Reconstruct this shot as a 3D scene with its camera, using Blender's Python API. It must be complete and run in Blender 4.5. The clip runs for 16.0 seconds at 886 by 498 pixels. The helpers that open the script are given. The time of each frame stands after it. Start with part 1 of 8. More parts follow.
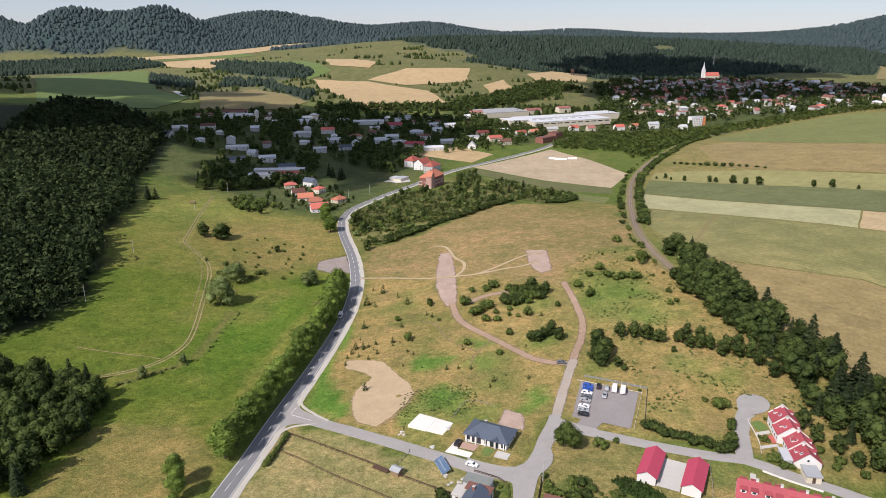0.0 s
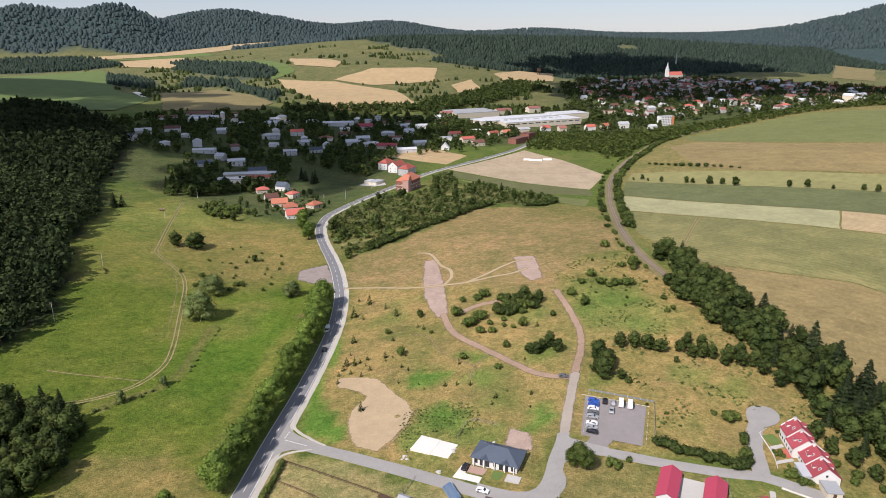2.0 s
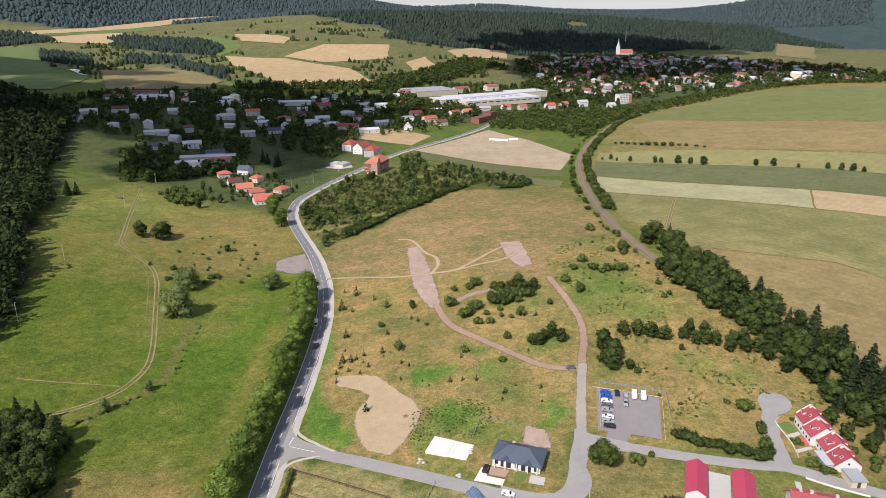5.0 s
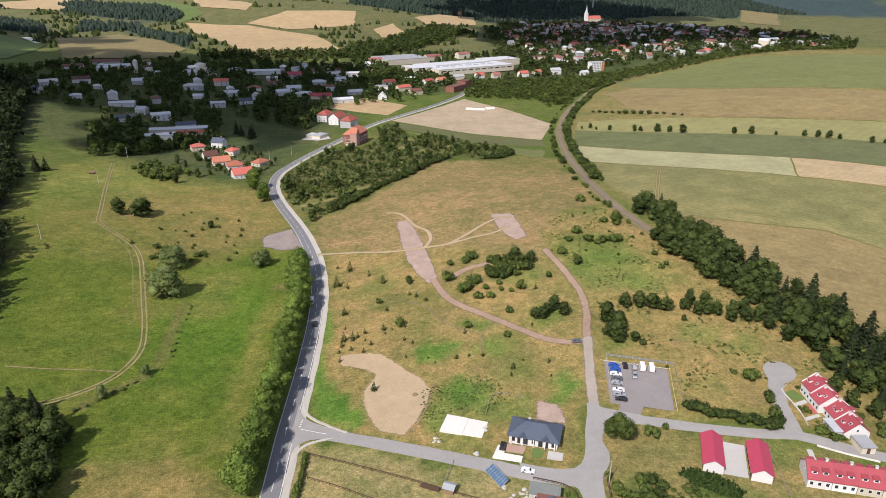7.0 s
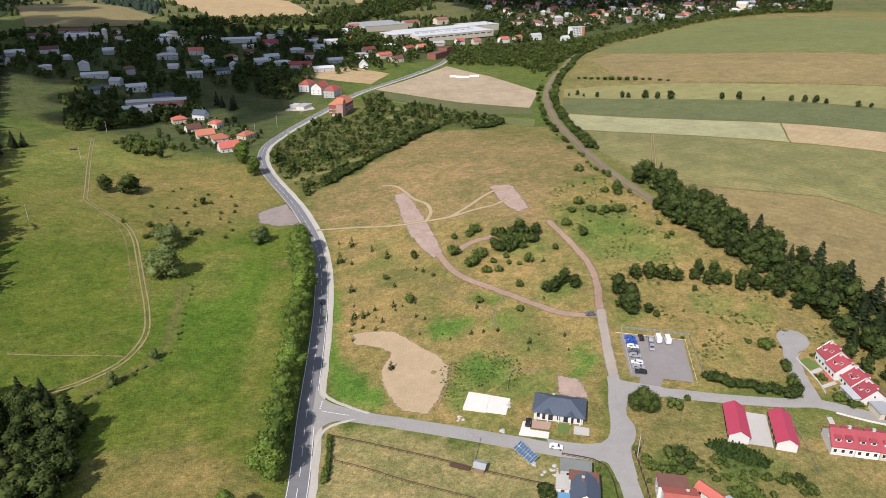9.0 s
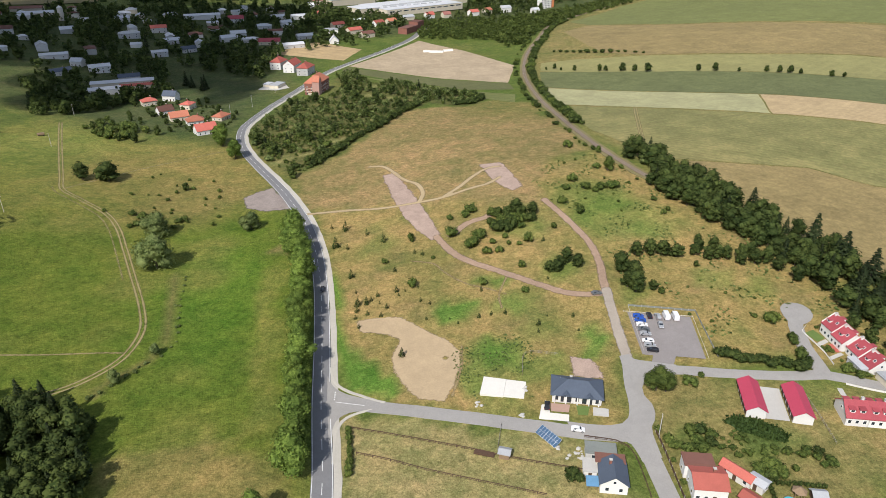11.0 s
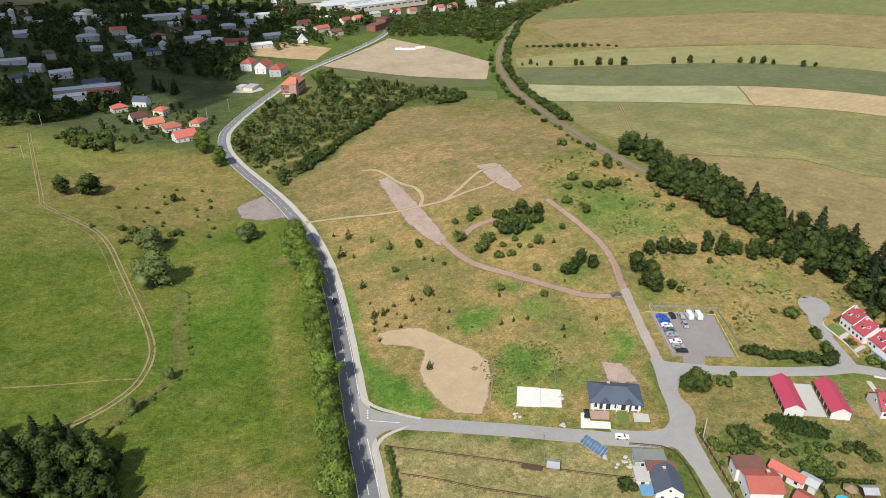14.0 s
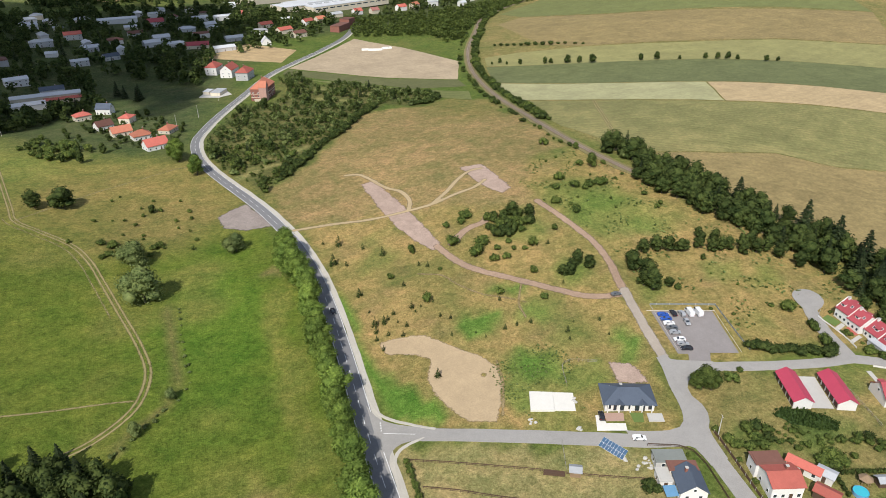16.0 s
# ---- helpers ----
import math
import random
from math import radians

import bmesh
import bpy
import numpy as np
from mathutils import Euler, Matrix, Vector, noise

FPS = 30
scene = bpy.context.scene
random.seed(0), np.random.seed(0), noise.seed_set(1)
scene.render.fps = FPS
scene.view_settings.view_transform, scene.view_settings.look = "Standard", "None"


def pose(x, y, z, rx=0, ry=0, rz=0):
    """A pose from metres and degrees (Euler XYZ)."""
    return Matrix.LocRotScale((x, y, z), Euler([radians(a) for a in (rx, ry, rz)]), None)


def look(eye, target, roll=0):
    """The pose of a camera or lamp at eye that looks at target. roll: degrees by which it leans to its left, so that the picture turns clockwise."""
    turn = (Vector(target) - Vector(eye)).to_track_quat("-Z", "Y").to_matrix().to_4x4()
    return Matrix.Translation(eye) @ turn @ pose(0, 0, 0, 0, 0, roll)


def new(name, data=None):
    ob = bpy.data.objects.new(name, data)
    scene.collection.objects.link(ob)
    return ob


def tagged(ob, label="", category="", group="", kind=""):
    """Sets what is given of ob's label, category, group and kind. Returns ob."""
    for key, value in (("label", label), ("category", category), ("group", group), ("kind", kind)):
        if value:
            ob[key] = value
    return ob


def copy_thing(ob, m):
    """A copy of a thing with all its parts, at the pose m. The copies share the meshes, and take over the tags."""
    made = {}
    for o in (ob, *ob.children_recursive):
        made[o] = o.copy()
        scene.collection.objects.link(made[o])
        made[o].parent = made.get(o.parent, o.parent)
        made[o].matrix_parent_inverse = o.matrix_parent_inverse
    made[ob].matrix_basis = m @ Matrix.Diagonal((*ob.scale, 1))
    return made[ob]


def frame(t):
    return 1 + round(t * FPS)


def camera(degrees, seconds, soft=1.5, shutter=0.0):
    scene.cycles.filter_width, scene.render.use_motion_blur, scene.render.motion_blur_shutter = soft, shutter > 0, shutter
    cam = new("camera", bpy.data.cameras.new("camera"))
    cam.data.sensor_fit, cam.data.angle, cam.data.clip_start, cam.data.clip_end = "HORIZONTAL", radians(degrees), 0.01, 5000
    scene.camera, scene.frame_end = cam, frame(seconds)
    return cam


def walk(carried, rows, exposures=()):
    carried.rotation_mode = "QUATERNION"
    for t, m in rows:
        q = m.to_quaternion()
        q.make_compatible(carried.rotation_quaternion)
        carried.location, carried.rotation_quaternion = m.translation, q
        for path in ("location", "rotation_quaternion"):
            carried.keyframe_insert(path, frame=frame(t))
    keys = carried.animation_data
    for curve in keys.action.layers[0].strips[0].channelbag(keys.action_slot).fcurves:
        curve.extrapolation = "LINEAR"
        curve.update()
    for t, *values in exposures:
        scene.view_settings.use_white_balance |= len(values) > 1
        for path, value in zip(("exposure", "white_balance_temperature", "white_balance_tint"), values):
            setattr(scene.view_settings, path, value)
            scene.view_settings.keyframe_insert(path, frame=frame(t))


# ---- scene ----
# camera: a drone about 140 m above a valley road, drifting left and tilting down
cam = camera(66.0, 16.0, soft=0.5)
PATH = [
    (0, (0.04, 0.02, 142.63), (0.02, 190.59, 81.96), -0.26),
    (0.5, (-2.71, 3.45, 142.98), (-0.63, 194.01, 82.29), -0.26),
    (1, (-6.05, 6.82, 143.57), (-0.76, 197.29, 82.80), -0.29),
    (1.5, (-9.65, 9.80, 144.13), (-1.84, 200.12, 83.16), -0.15),
    (2, (-12.91, 13.21, 144.13), (-2.60, 203.40, 83.13), -0.15),
    (2.5, (-16.16, 15.95, 144.31), (-3.40, 205.91, 83.06), -0.09),
    (3, (-19.56, 18.32, 144.43), (-4.12, 207.93, 82.70), -0.06),
    (3.5, (-23.00, 21.00, 144.58), (-4.77, 210.06, 81.93), 0.06),
    (4, (-26.61, 23.54, 145.03), (-6.04, 211.96, 81.21), 0.16),
    (6.5, (-44.40, 33.93, 145.77), (-12.08, 217.13, 72.34), 0.46),
    (7, (-48.05, 35.95, 145.90), (-13.42, 217.89, 70.42), 0.50),
    (7.5, (-51.60, 37.90, 146.08), (-15.12, 218.60, 68.53), 0.49),
    (8, (-55.22, 39.88, 146.59), (-17.02, 219.20, 66.68), 0.43),
    (8.5, (-58.40, 41.68, 146.89), (-18.88, 219.77, 64.90), 0.42),
    (9, (-62.12, 44.10, 146.93), (-20.65, 220.76, 62.85), 0.38),
    (9.5, (-65.59, 46.22, 146.96), (-22.14, 221.50, 61.00), 0.36),
    (10, (-69.04, 48.42, 147.28), (-23.27, 222.06, 59.22), 0.29),
    (12.5, (-85.42, 60.16, 149.21), (-30.06, 228.90, 57.21), -0.04),
    (13, (-88.71, 62.44, 149.56), (-32.10, 230.75, 57.55), -0.11),
    (13.5, (-91.86, 64.63, 149.97), (-33.20, 232.19, 57.87), -0.17),
    (14, (-95.25, 67.06, 150.35), (-34.01, 233.64, 58.15), -0.25),
    (14.5, (-98.39, 69.42, 150.67), (-34.69, 235.00, 58.35), -0.31),
    (15, (-101.74, 71.88, 151.07), (-35.44, 236.36, 58.59), -0.36),
    (15.5, (-104.98, 74.08, 151.51), (-36.04, 237.37, 58.88), -0.38),
    (16, (-108.27, 76.47, 151.87), (-36.33, 238.39, 59.10), -0.41),
]
walk(cam, [(t, look(eye, target, roll)) for t, eye, target, roll in PATH],
     [(0, 0.04, 6500, 17), (7.5, 0.02, 6500, 17), (10, 0.0, 6500, 13), (12.5, 0.0, 6500, 10), (16, 0.0, 6500, 10)])

# ---- light: hazy summer sun from behind and to the left ----
SUN_TO = Vector((-0.66, -0.75, 1.0)).normalized()
ELEV = math.asin(SUN_TO.z)
world = bpy.data.worlds.new("sky")
scene.world = world
world.use_nodes = True
wn = world.node_tree.nodes
sky = wn.new("ShaderNodeTexSky")
sky.sky_type = "NISHITA"
sky.sun_disc = False
sky.sun_elevation = ELEV
sky.sun_rotation = math.atan2(SUN_TO.x, SUN_TO.y)
sky.air_density = 1.0
sky.dust_density = 0.05
sky.ozone_density = 7.5
wn["Background"].inputs["Strength"].default_value = 0.135
haze = wn.new("ShaderNodeMix")
haze.data_type = "RGBA"
haze.inputs["Factor"].default_value = 0.62
haze.inputs["B"].default_value = (3.3, 3.6, 4.2, 1.0)
world.node_tree.links.new(sky.outputs["Color"], haze.inputs["A"])
world.node_tree.links.new(haze.outputs["Result"], wn["Background"].inputs["Color"])
sun_data = bpy.data.lights.new("sun", "SUN")
sun_data.energy = 4.7
sun_data.angle = radians(0.6)
sun_data.color = (1.0, 0.96, 0.9)
sun = new("sun", sun_data)
sun.matrix_world = look(tuple(SUN_TO * 800), (0, 0, 0))

# ---- materials ----
def mix_node(nt, kind="MIX"):
    n = nt.nodes.new("ShaderNodeMix")
    n.data_type = "RGBA"
    n.blend_type = kind
    return n


def ramp_node(nt, stops):
    n = nt.nodes.new("ShaderNodeValToRGB")
    el = n.color_ramp.elements
    while len(el) < len(stops):
        el.new(0.5)
    for e, (at, c) in zip(el, stops):
        e.position = at
        e.color = (*c, 1.0) if len(c) == 3 else c
    return n


def noise_node(nt, scale, detail=3.0, rough=0.6, coords=None, distort=0.0):
    n = nt.nodes.new("ShaderNodeTexNoise")
    n.inputs["Scale"].default_value = scale
    n.inputs["Detail"].default_value = detail
    n.inputs["Roughness"].default_value = rough
    n.inputs["Distortion"].default_value = distort
    if coords is not None:
        nt.links.new(coords, n.inputs["Vector"])
    return n


def base_mat(name, rough=0.8, metal=0.0, spec=0.3):
    m = bpy.data.materials.new(name)
    m.use_nodes = True
    b = m.node_tree.nodes["Principled BSDF"]
    b.inputs["Roughness"].default_value = rough
    b.inputs["Metallic"].default_value = metal
    b.inputs["Specular IOR Level"].default_value = spec
    return m, m.node_tree, b


def surface(name, color, rough=0.8, vary=0.25, scales=(0.05, 0.6, 4.0), metal=0.0, bump=0.0, per_object=0.0, spec=0.3, tint=None, stripes=None, grain=None, worn=None):
    """A weathered surface: its colour is varied by noise at three sizes, given in cycles a metre."""
    m, nt, b = base_mat(name, rough, metal, spec)
    geo = nt.nodes.new("ShaderNodeNewGeometry")
    pos = geo.outputs["Position"]
    dark = tuple(c * (1 - vary) for c in color)
    light = tuple(min(1.0, c * (1 + vary)) for c in (tint or color))
    last = None
    fine = None
    for k, s in enumerate(scales):
        n = noise_node(nt, s, 4.0, 0.65, pos, 0.4)
        fine = n
        r = ramp_node(nt, [(0.32, dark), (0.5, color), (0.68, light)])
        nt.links.new(n.outputs["Fac"], r.inputs["Fac"])
        if last is None:
            last = r.outputs["Color"]
        else:
            mx = mix_node(nt)
            mx.inputs["Factor"].default_value = 0.45
            nt.links.new(last, mx.inputs["A"])
            nt.links.new(r.outputs["Color"], mx.inputs["B"])
            last = mx.outputs["Result"]
    for scale, amount in grain or ():
        n = noise_node(nt, scale, 5.0, 0.7, pos, 0.5)
        r = ramp_node(nt, [(0.35, (1 - amount,) * 3), (0.65, (1 + amount,) * 3)])
        nt.links.new(n.outputs["Fac"], r.inputs["Fac"])
        mx = mix_node(nt, "MULTIPLY")
        mx.inputs["Factor"].default_value = 1.0
        nt.links.new(last, mx.inputs["A"])
        nt.links.new(r.outputs["Color"], mx.inputs["B"])
        last = mx.outputs["Result"]
    if stripes:
        wid, ang, amount = stripes
        mp = nt.nodes.new("ShaderNodeMapping")
        mp.inputs["Rotation"].default_value = (0, 0, radians(ang))
        nt.links.new(pos, mp.inputs["Vector"])
        w = nt.nodes.new("ShaderNodeTexWave")
        w.inputs["Scale"].default_value = 0.314 / wid
        w.inputs["Distortion"].default_value = 0.5
        w.inputs["Detail"].default_value = 1.0
        w.inputs["Detail Scale"].default_value = 0.1
        nt.links.new(mp.outputs["Vector"], w.inputs["Vector"])
        lo, hi = 1 - amount, 1 + amount
        r = ramp_node(nt, [(0.2, (lo, lo, lo)), (0.8, (hi, hi, hi))])
        nt.links.new(w.outputs["Fac"], r.inputs["Fac"])
        mx = mix_node(nt, "MULTIPLY")
        mx.inputs["Factor"].default_value = 1.0
        nt.links.new(last, mx.inputs["A"])
        nt.links.new(r.outputs["Color"], mx.inputs["B"])
        last = mx.outputs["Result"]
    if per_object:
        info = nt.nodes.new("ShaderNodeObjectInfo")
        hsv = nt.nodes.new("ShaderNodeHueSaturation")
        mr = nt.nodes.new("ShaderNodeMapRange")
        mr.inputs["To Min"].default_value = 1 - per_object
        mr.inputs["To Max"].default_value = 1 + per_object
        nt.links.new(info.outputs["Random"], mr.inputs["Value"])
        nt.links.new(mr.outputs["Result"], hsv.inputs["Value"])
        nt.links.new(last, hsv.inputs["Color"])
        last = hsv.outputs["Color"]
    nt.links.new(last, b.inputs["Base Color"])
    if bump:
        bp = nt.nodes.new("ShaderNodeBump")
        bp.inputs["Strength"].default_value = 0.6
        bp.inputs["Distance"].default_value = bump
        nt.links.new(fine.outputs["Fac"], bp.inputs["Height"])
        nt.links.new(bp.outputs["Normal"], b.inputs["Normal"])
    if worn:
        fray(nt, b, pos, *worn)
    return m


def fray(nt, b, pos, reach, soft):
    """Lets a thin spread of soil thin out raggedly at its rim, where the grass beneath shows through."""
    at = nt.nodes.new("ShaderNodeAttribute")
    at.attribute_name = "rim"
    last = at.outputs["Fac"]
    for scale, k in ((0.22, 1.0), (0.7, 0.7), (2.6, 0.5)):
        n = noise_node(nt, scale, 3.0, 0.6, pos, 0.3)
        ma = nt.nodes.new("ShaderNodeMath")
        ma.operation = "MULTIPLY_ADD"
        nt.links.new(n.outputs["Fac"], ma.inputs[0])
        ma.inputs[1].default_value = 3.4 * k * reach
        ad = nt.nodes.new("ShaderNodeMath")
        ad.operation = "ADD"
        ad.inputs[1].default_value = -1.7 * k * reach
        nt.links.new(last, ad.inputs[0])
        nt.links.new(ad.outputs["Value"], ma.inputs[2])
        last = ma.outputs["Value"]
    mr = nt.nodes.new("ShaderNodeMapRange")
    mr.interpolation_type = "SMOOTHSTEP"
    mr.inputs["From Min"].default_value = -soft
    mr.inputs["From Max"].default_value = soft
    nt.links.new(last, mr.inputs["Value"])
    clear = nt.nodes.new("ShaderNodeBsdfTransparent")
    mx = nt.nodes.new("ShaderNodeMixShader")
    nt.links.new(mr.outputs["Result"], mx.inputs["Fac"])
    nt.links.new(b.outputs["BSDF"], mx.inputs[1])
    nt.links.new(clear.outputs["BSDF"], mx.inputs[2])
    nt.links.new(mx.outputs["Shader"], nt.nodes["Material Output"].inputs["Surface"])


def leaf_mat(name, dark, light, rough=0.75):
    """Leaves: each clump and each plant has a shade of its own, and some light passes through."""
    m, nt, b = base_mat(name, rough, 0.0, 0.15)
    geo = nt.nodes.new("ShaderNodeNewGeometry")
    info = nt.nodes.new("ShaderNodeObjectInfo")
    r = ramp_node(nt, [(0.0, dark), (1.0, light)])
    nt.links.new(geo.outputs["Random Per Island"], r.inputs["Fac"])
    hsv = nt.nodes.new("ShaderNodeHueSaturation")
    mr = nt.nodes.new("ShaderNodeMapRange")
    mr.inputs["To Min"].default_value = 0.82
    mr.inputs["To Max"].default_value = 1.18
    nt.links.new(info.outputs["Random"], mr.inputs["Value"])
    nt.links.new(mr.outputs["Result"], hsv.inputs["Value"])
    nt.links.new(r.outputs["Color"], hsv.inputs["Color"])
    n = noise_node(nt, 0.12, 2.0, 0.5, geo.outputs["Position"])
    r2 = ramp_node(nt, [(0.3, (0.72, 0.78, 0.75)), (0.7, (1.25, 1.2, 1.1))])
    nt.links.new(n.outputs["Fac"], r2.inputs["Fac"])
    mx = mix_node(nt, "MULTIPLY")
    mx.inputs["Factor"].default_value = 1.0
    nt.links.new(hsv.outputs["Color"], mx.inputs["A"])
    nt.links.new(r2.outputs["Color"], mx.inputs["B"])
    nt.links.new(mx.outputs["Result"], b.inputs["Base Color"])
    tr = nt.nodes.new("ShaderNodeBsdfTranslucent")
    nt.links.new(mx.outputs["Result"], tr.inputs["Color"])
    add = nt.nodes.new("ShaderNodeMixShader")
    add.inputs["Fac"].default_value = 0.25
    out = nt.nodes["Material Output"]
    nt.links.new(b.outputs["BSDF"], add.inputs[1])
    nt.links.new(tr.outputs["BSDF"], add.inputs[2])
    nt.links.new(add.outputs["Shader"], out.inputs["Surface"])
    return m


def land_mat():
    """Grassland: the stand of plants is an attribute of the ground, worked over by tufts, stains and mowing."""
    m, nt, b = base_mat("grassland", 0.95, 0.0, 0.1)
    at = nt.nodes.new("ShaderNodeAttribute")
    at.attribute_name = "plants"
    geo = nt.nodes.new("ShaderNodeNewGeometry")
    pos = geo.outputs["Position"]
    last = at.outputs["Color"]
    for s, lo, hi, d in ((0.018, (0.82, 0.88, 0.8), (1.16, 1.09, 1.1), 5.0), (0.06, (0.78, 0.90, 0.80), (1.15, 1.07, 1.12), 4.0), (0.14, (0.80, 0.87, 0.82), (1.18, 1.13, 1.12), 5.0), (0.34, (0.76, 0.80, 0.76), (1.24, 1.20, 1.24), 4.0), (0.9, (0.74, 0.75, 0.72), (1.26, 1.25, 1.28), 3.0), (2.4, (0.74, 0.75, 0.74), (1.26, 1.25, 1.26), 4.0)):
        n = noise_node(nt, s, d, 0.65, pos, 0.6)
        r = ramp_node(nt, [(0.33, lo), (0.67, hi)])
        nt.links.new(n.outputs["Fac"], r.inputs["Fac"])
        mx = mix_node(nt, "MULTIPLY")
        mx.inputs["Factor"].default_value = 1.0
        nt.links.new(last, mx.inputs["A"])
        nt.links.new(r.outputs["Color"], mx.inputs["B"])
        last = mx.outputs["Result"]
    nt.links.new(last, b.inputs["Base Color"])
    bp = nt.nodes.new("ShaderNodeBump")
    bp.inputs["Strength"].default_value = 0.9
    bp.inputs["Distance"].default_value = 0.5
    n = noise_node(nt, 1.1, 5.0, 0.7, pos)
    nt.links.new(n.outputs["Fac"], bp.inputs["Height"])
    nt.links.new(bp.outputs["Normal"], b.inputs["Normal"])
    return m


M = {}
M["land"] = land_mat()
M["asphalt"] = surface("asphalt", (0.20, 0.198, 0.20), 0.85, 0.2, (0.03, 0.4, 3.0))
M["asphalt_old"] = surface("old_asphalt", (0.335, 0.318, 0.295), 0.9, 0.2, (0.04, 0.4, 3.0), bump=0.01)
M["asphalt_lot"] = surface("dark_lot_asphalt", (0.265, 0.24, 0.228), 0.9, 0.22, (0.08, 0.5, 3.0), bump=0.01)
M["gravel_edge"] = surface("pale_gravel_verge", (0.50, 0.465, 0.40), 0.95, 0.18, (0.05, 0.5, 3.0), bump=0.03)
M["paint"] = surface("road_paint", (0.72, 0.72, 0.7), 0.7, 0.15)
M["redsoil"] = surface("reddish_rubble", (0.40, 0.295, 0.235), 0.95, 0.42, (0.09, 0.45, 2.2), bump=0.08, worn=(0.9, 0.6))
M["trackred"] = surface("red_brown_track", (0.36, 0.25, 0.175), 0.95, 0.4, (0.06, 0.5, 2.5), bump=0.06, worn=(0.45, 0.5))
M["laybyworn"] = surface("grey_pink_gravel", (0.30, 0.25, 0.22), 0.95, 0.4, (0.09, 0.45, 2.2), bump=0.05, worn=(1.0, 0.9))
M["trackgrey"] = surface("grey_gravel_track", (0.38, 0.325, 0.265), 0.95, 0.22, (0.06, 0.5, 2.5), bump=0.04, worn=(0.35, 0.35))
M["trackpale"] = surface("pale_dirt_track", (0.43, 0.33, 0.19), 0.95, 0.25, (0.06, 0.5, 2.5), bump=0.04, worn=(0.3, 0.5))
M["rut"] = surface("worn_dry_grass", (0.30, 0.25, 0.11), 0.95, 0.25, (0.06, 0.5, 2.5), worn=(0.16, 0.35))
M["rut_pale"] = surface("bare_dry_track", (0.33, 0.25, 0.125), 0.95, 0.3, (0.06, 0.5, 2.5), worn=(0.25, 0.5))
M["sand"] = surface("dry_sandy_soil", (0.46, 0.345, 0.21), 0.95, 0.22, (0.07, 0.3, 1.8), bump=0.05, worn=(0.7, 0.5))
M["ballast"] = surface("railway_ballast", (0.225, 0.175, 0.125), 0.95, 0.35, (0.05, 0.8, 4.0), bump=0.05)
M["rail"] = surface("rusty_rail", (0.34, 0.28, 0.24), 0.5, 0.2, metal=0.6)
M["concrete"] = surface("pale_concrete", (0.50, 0.48, 0.44), 0.9, 0.12, (0.1, 0.6, 4.0))
M["slabwhite"] = surface("white_foundation_slab", (0.73, 0.70, 0.63), 0.85, 0.1, (0.2, 0.8, 4.0))
M["white_wall"] = surface("white_render", (0.74, 0.72, 0.68), 0.85, 0.08, (0.1, 0.6, 4.0), per_object=0.08)
M["cream_wall"] = surface("cream_render", (0.62, 0.55, 0.43), 0.85, 0.12, (0.1, 0.6, 4.0), per_object=0.15)
M["grey_wall"] = surface("grey_render", (0.58, 0.57, 0.55), 0.85, 0.14, (0.1, 0.6, 4.0), per_object=0.2)
M["brick"] = surface("red_brick", (0.27, 0.115, 0.085), 0.9, 0.25, (0.2, 1.2, 6.0), bump=0.01)
M["pink_wall"] = surface("pink_render", (0.46, 0.28, 0.23), 0.85, 0.2, (0.2, 1.0, 5.0))
M["orange_wall"] = surface("orange_render", (0.68, 0.24, 0.10), 0.85, 0.1)
M["roof_red"] = surface("red_tile_roof", (0.44, 0.12, 0.09), 0.75, 0.2, (0.15, 1.0, 5.0), bump=0.02, per_object=0.25)
M["roof_faded"] = surface("faded_tile_roof", (0.30, 0.125, 0.105), 0.8, 0.2, (0.15, 1.0, 5.0), per_object=0.3)
M["roof_orange"] = surface("orange_tile_roof", (0.45, 0.165, 0.10), 0.75, 0.2, (0.15, 1.0, 5.0), bump=0.02, per_object=0.2)
M["roof_crimson"] = surface("crimson_sheet_roof", (0.47, 0.062, 0.105), 0.55, 0.12, (0.15, 1.0, 5.0))
M["roof_bright"] = surface("bright_red_tile_roof", (0.36, 0.070, 0.082), 0.6, 0.2, (0.15, 1.0, 5.0), per_object=0.12)
M["roof_dark"] = surface("anthracite_tile_roof", (0.085, 0.105, 0.14), 0.6, 0.18, (0.15, 1.0, 5.0))
M["roof_brown"] = surface("brown_tile_roof", (0.17, 0.08, 0.06), 0.75, 0.2, (0.15, 1.0, 5.0), per_object=0.25)
M["roof_grey"] = surface("grey_sheet_roof", (0.42, 0.43, 0.44), 0.6, 0.15, (0.1, 0.6, 4.0), per_object=0.2)
M["roof_pale"] = surface("pale_sheet_roof", (0.58, 0.59, 0.61), 0.6, 0.12, (0.05, 0.4, 4.0), per_object=0.08)
M["glass"] = surface("dark_window_glass", (0.03, 0.04, 0.05), 0.12, 0.2, spec=0.6)
M["frame_white"] = surface("white_window_plastic", (0.78, 0.78, 0.76), 0.5, 0.05)
M["wood_dark"] = surface("dark_stained_wood", (0.10, 0.06, 0.04), 0.8, 0.3)
M["wood"] = surface("weathered_wood", (0.26, 0.18, 0.11), 0.85, 0.25)
M["steel"] = surface("galvanised_steel", (0.42, 0.43, 0.44), 0.45, 0.1, metal=0.7)
M["rubber"] = surface("black_rubber", (0.02, 0.02, 0.02), 0.8, 0.2)
M["bark"] = surface("tree_bark", (0.10, 0.08, 0.06), 0.95, 0.3, (0.5, 2.0, 8.0))
M["bank"] = surface("dry_bank_grass", (0.21, 0.18, 0.08), 0.95, 0.35, (0.05, 0.3, 1.2), bump=0.1)
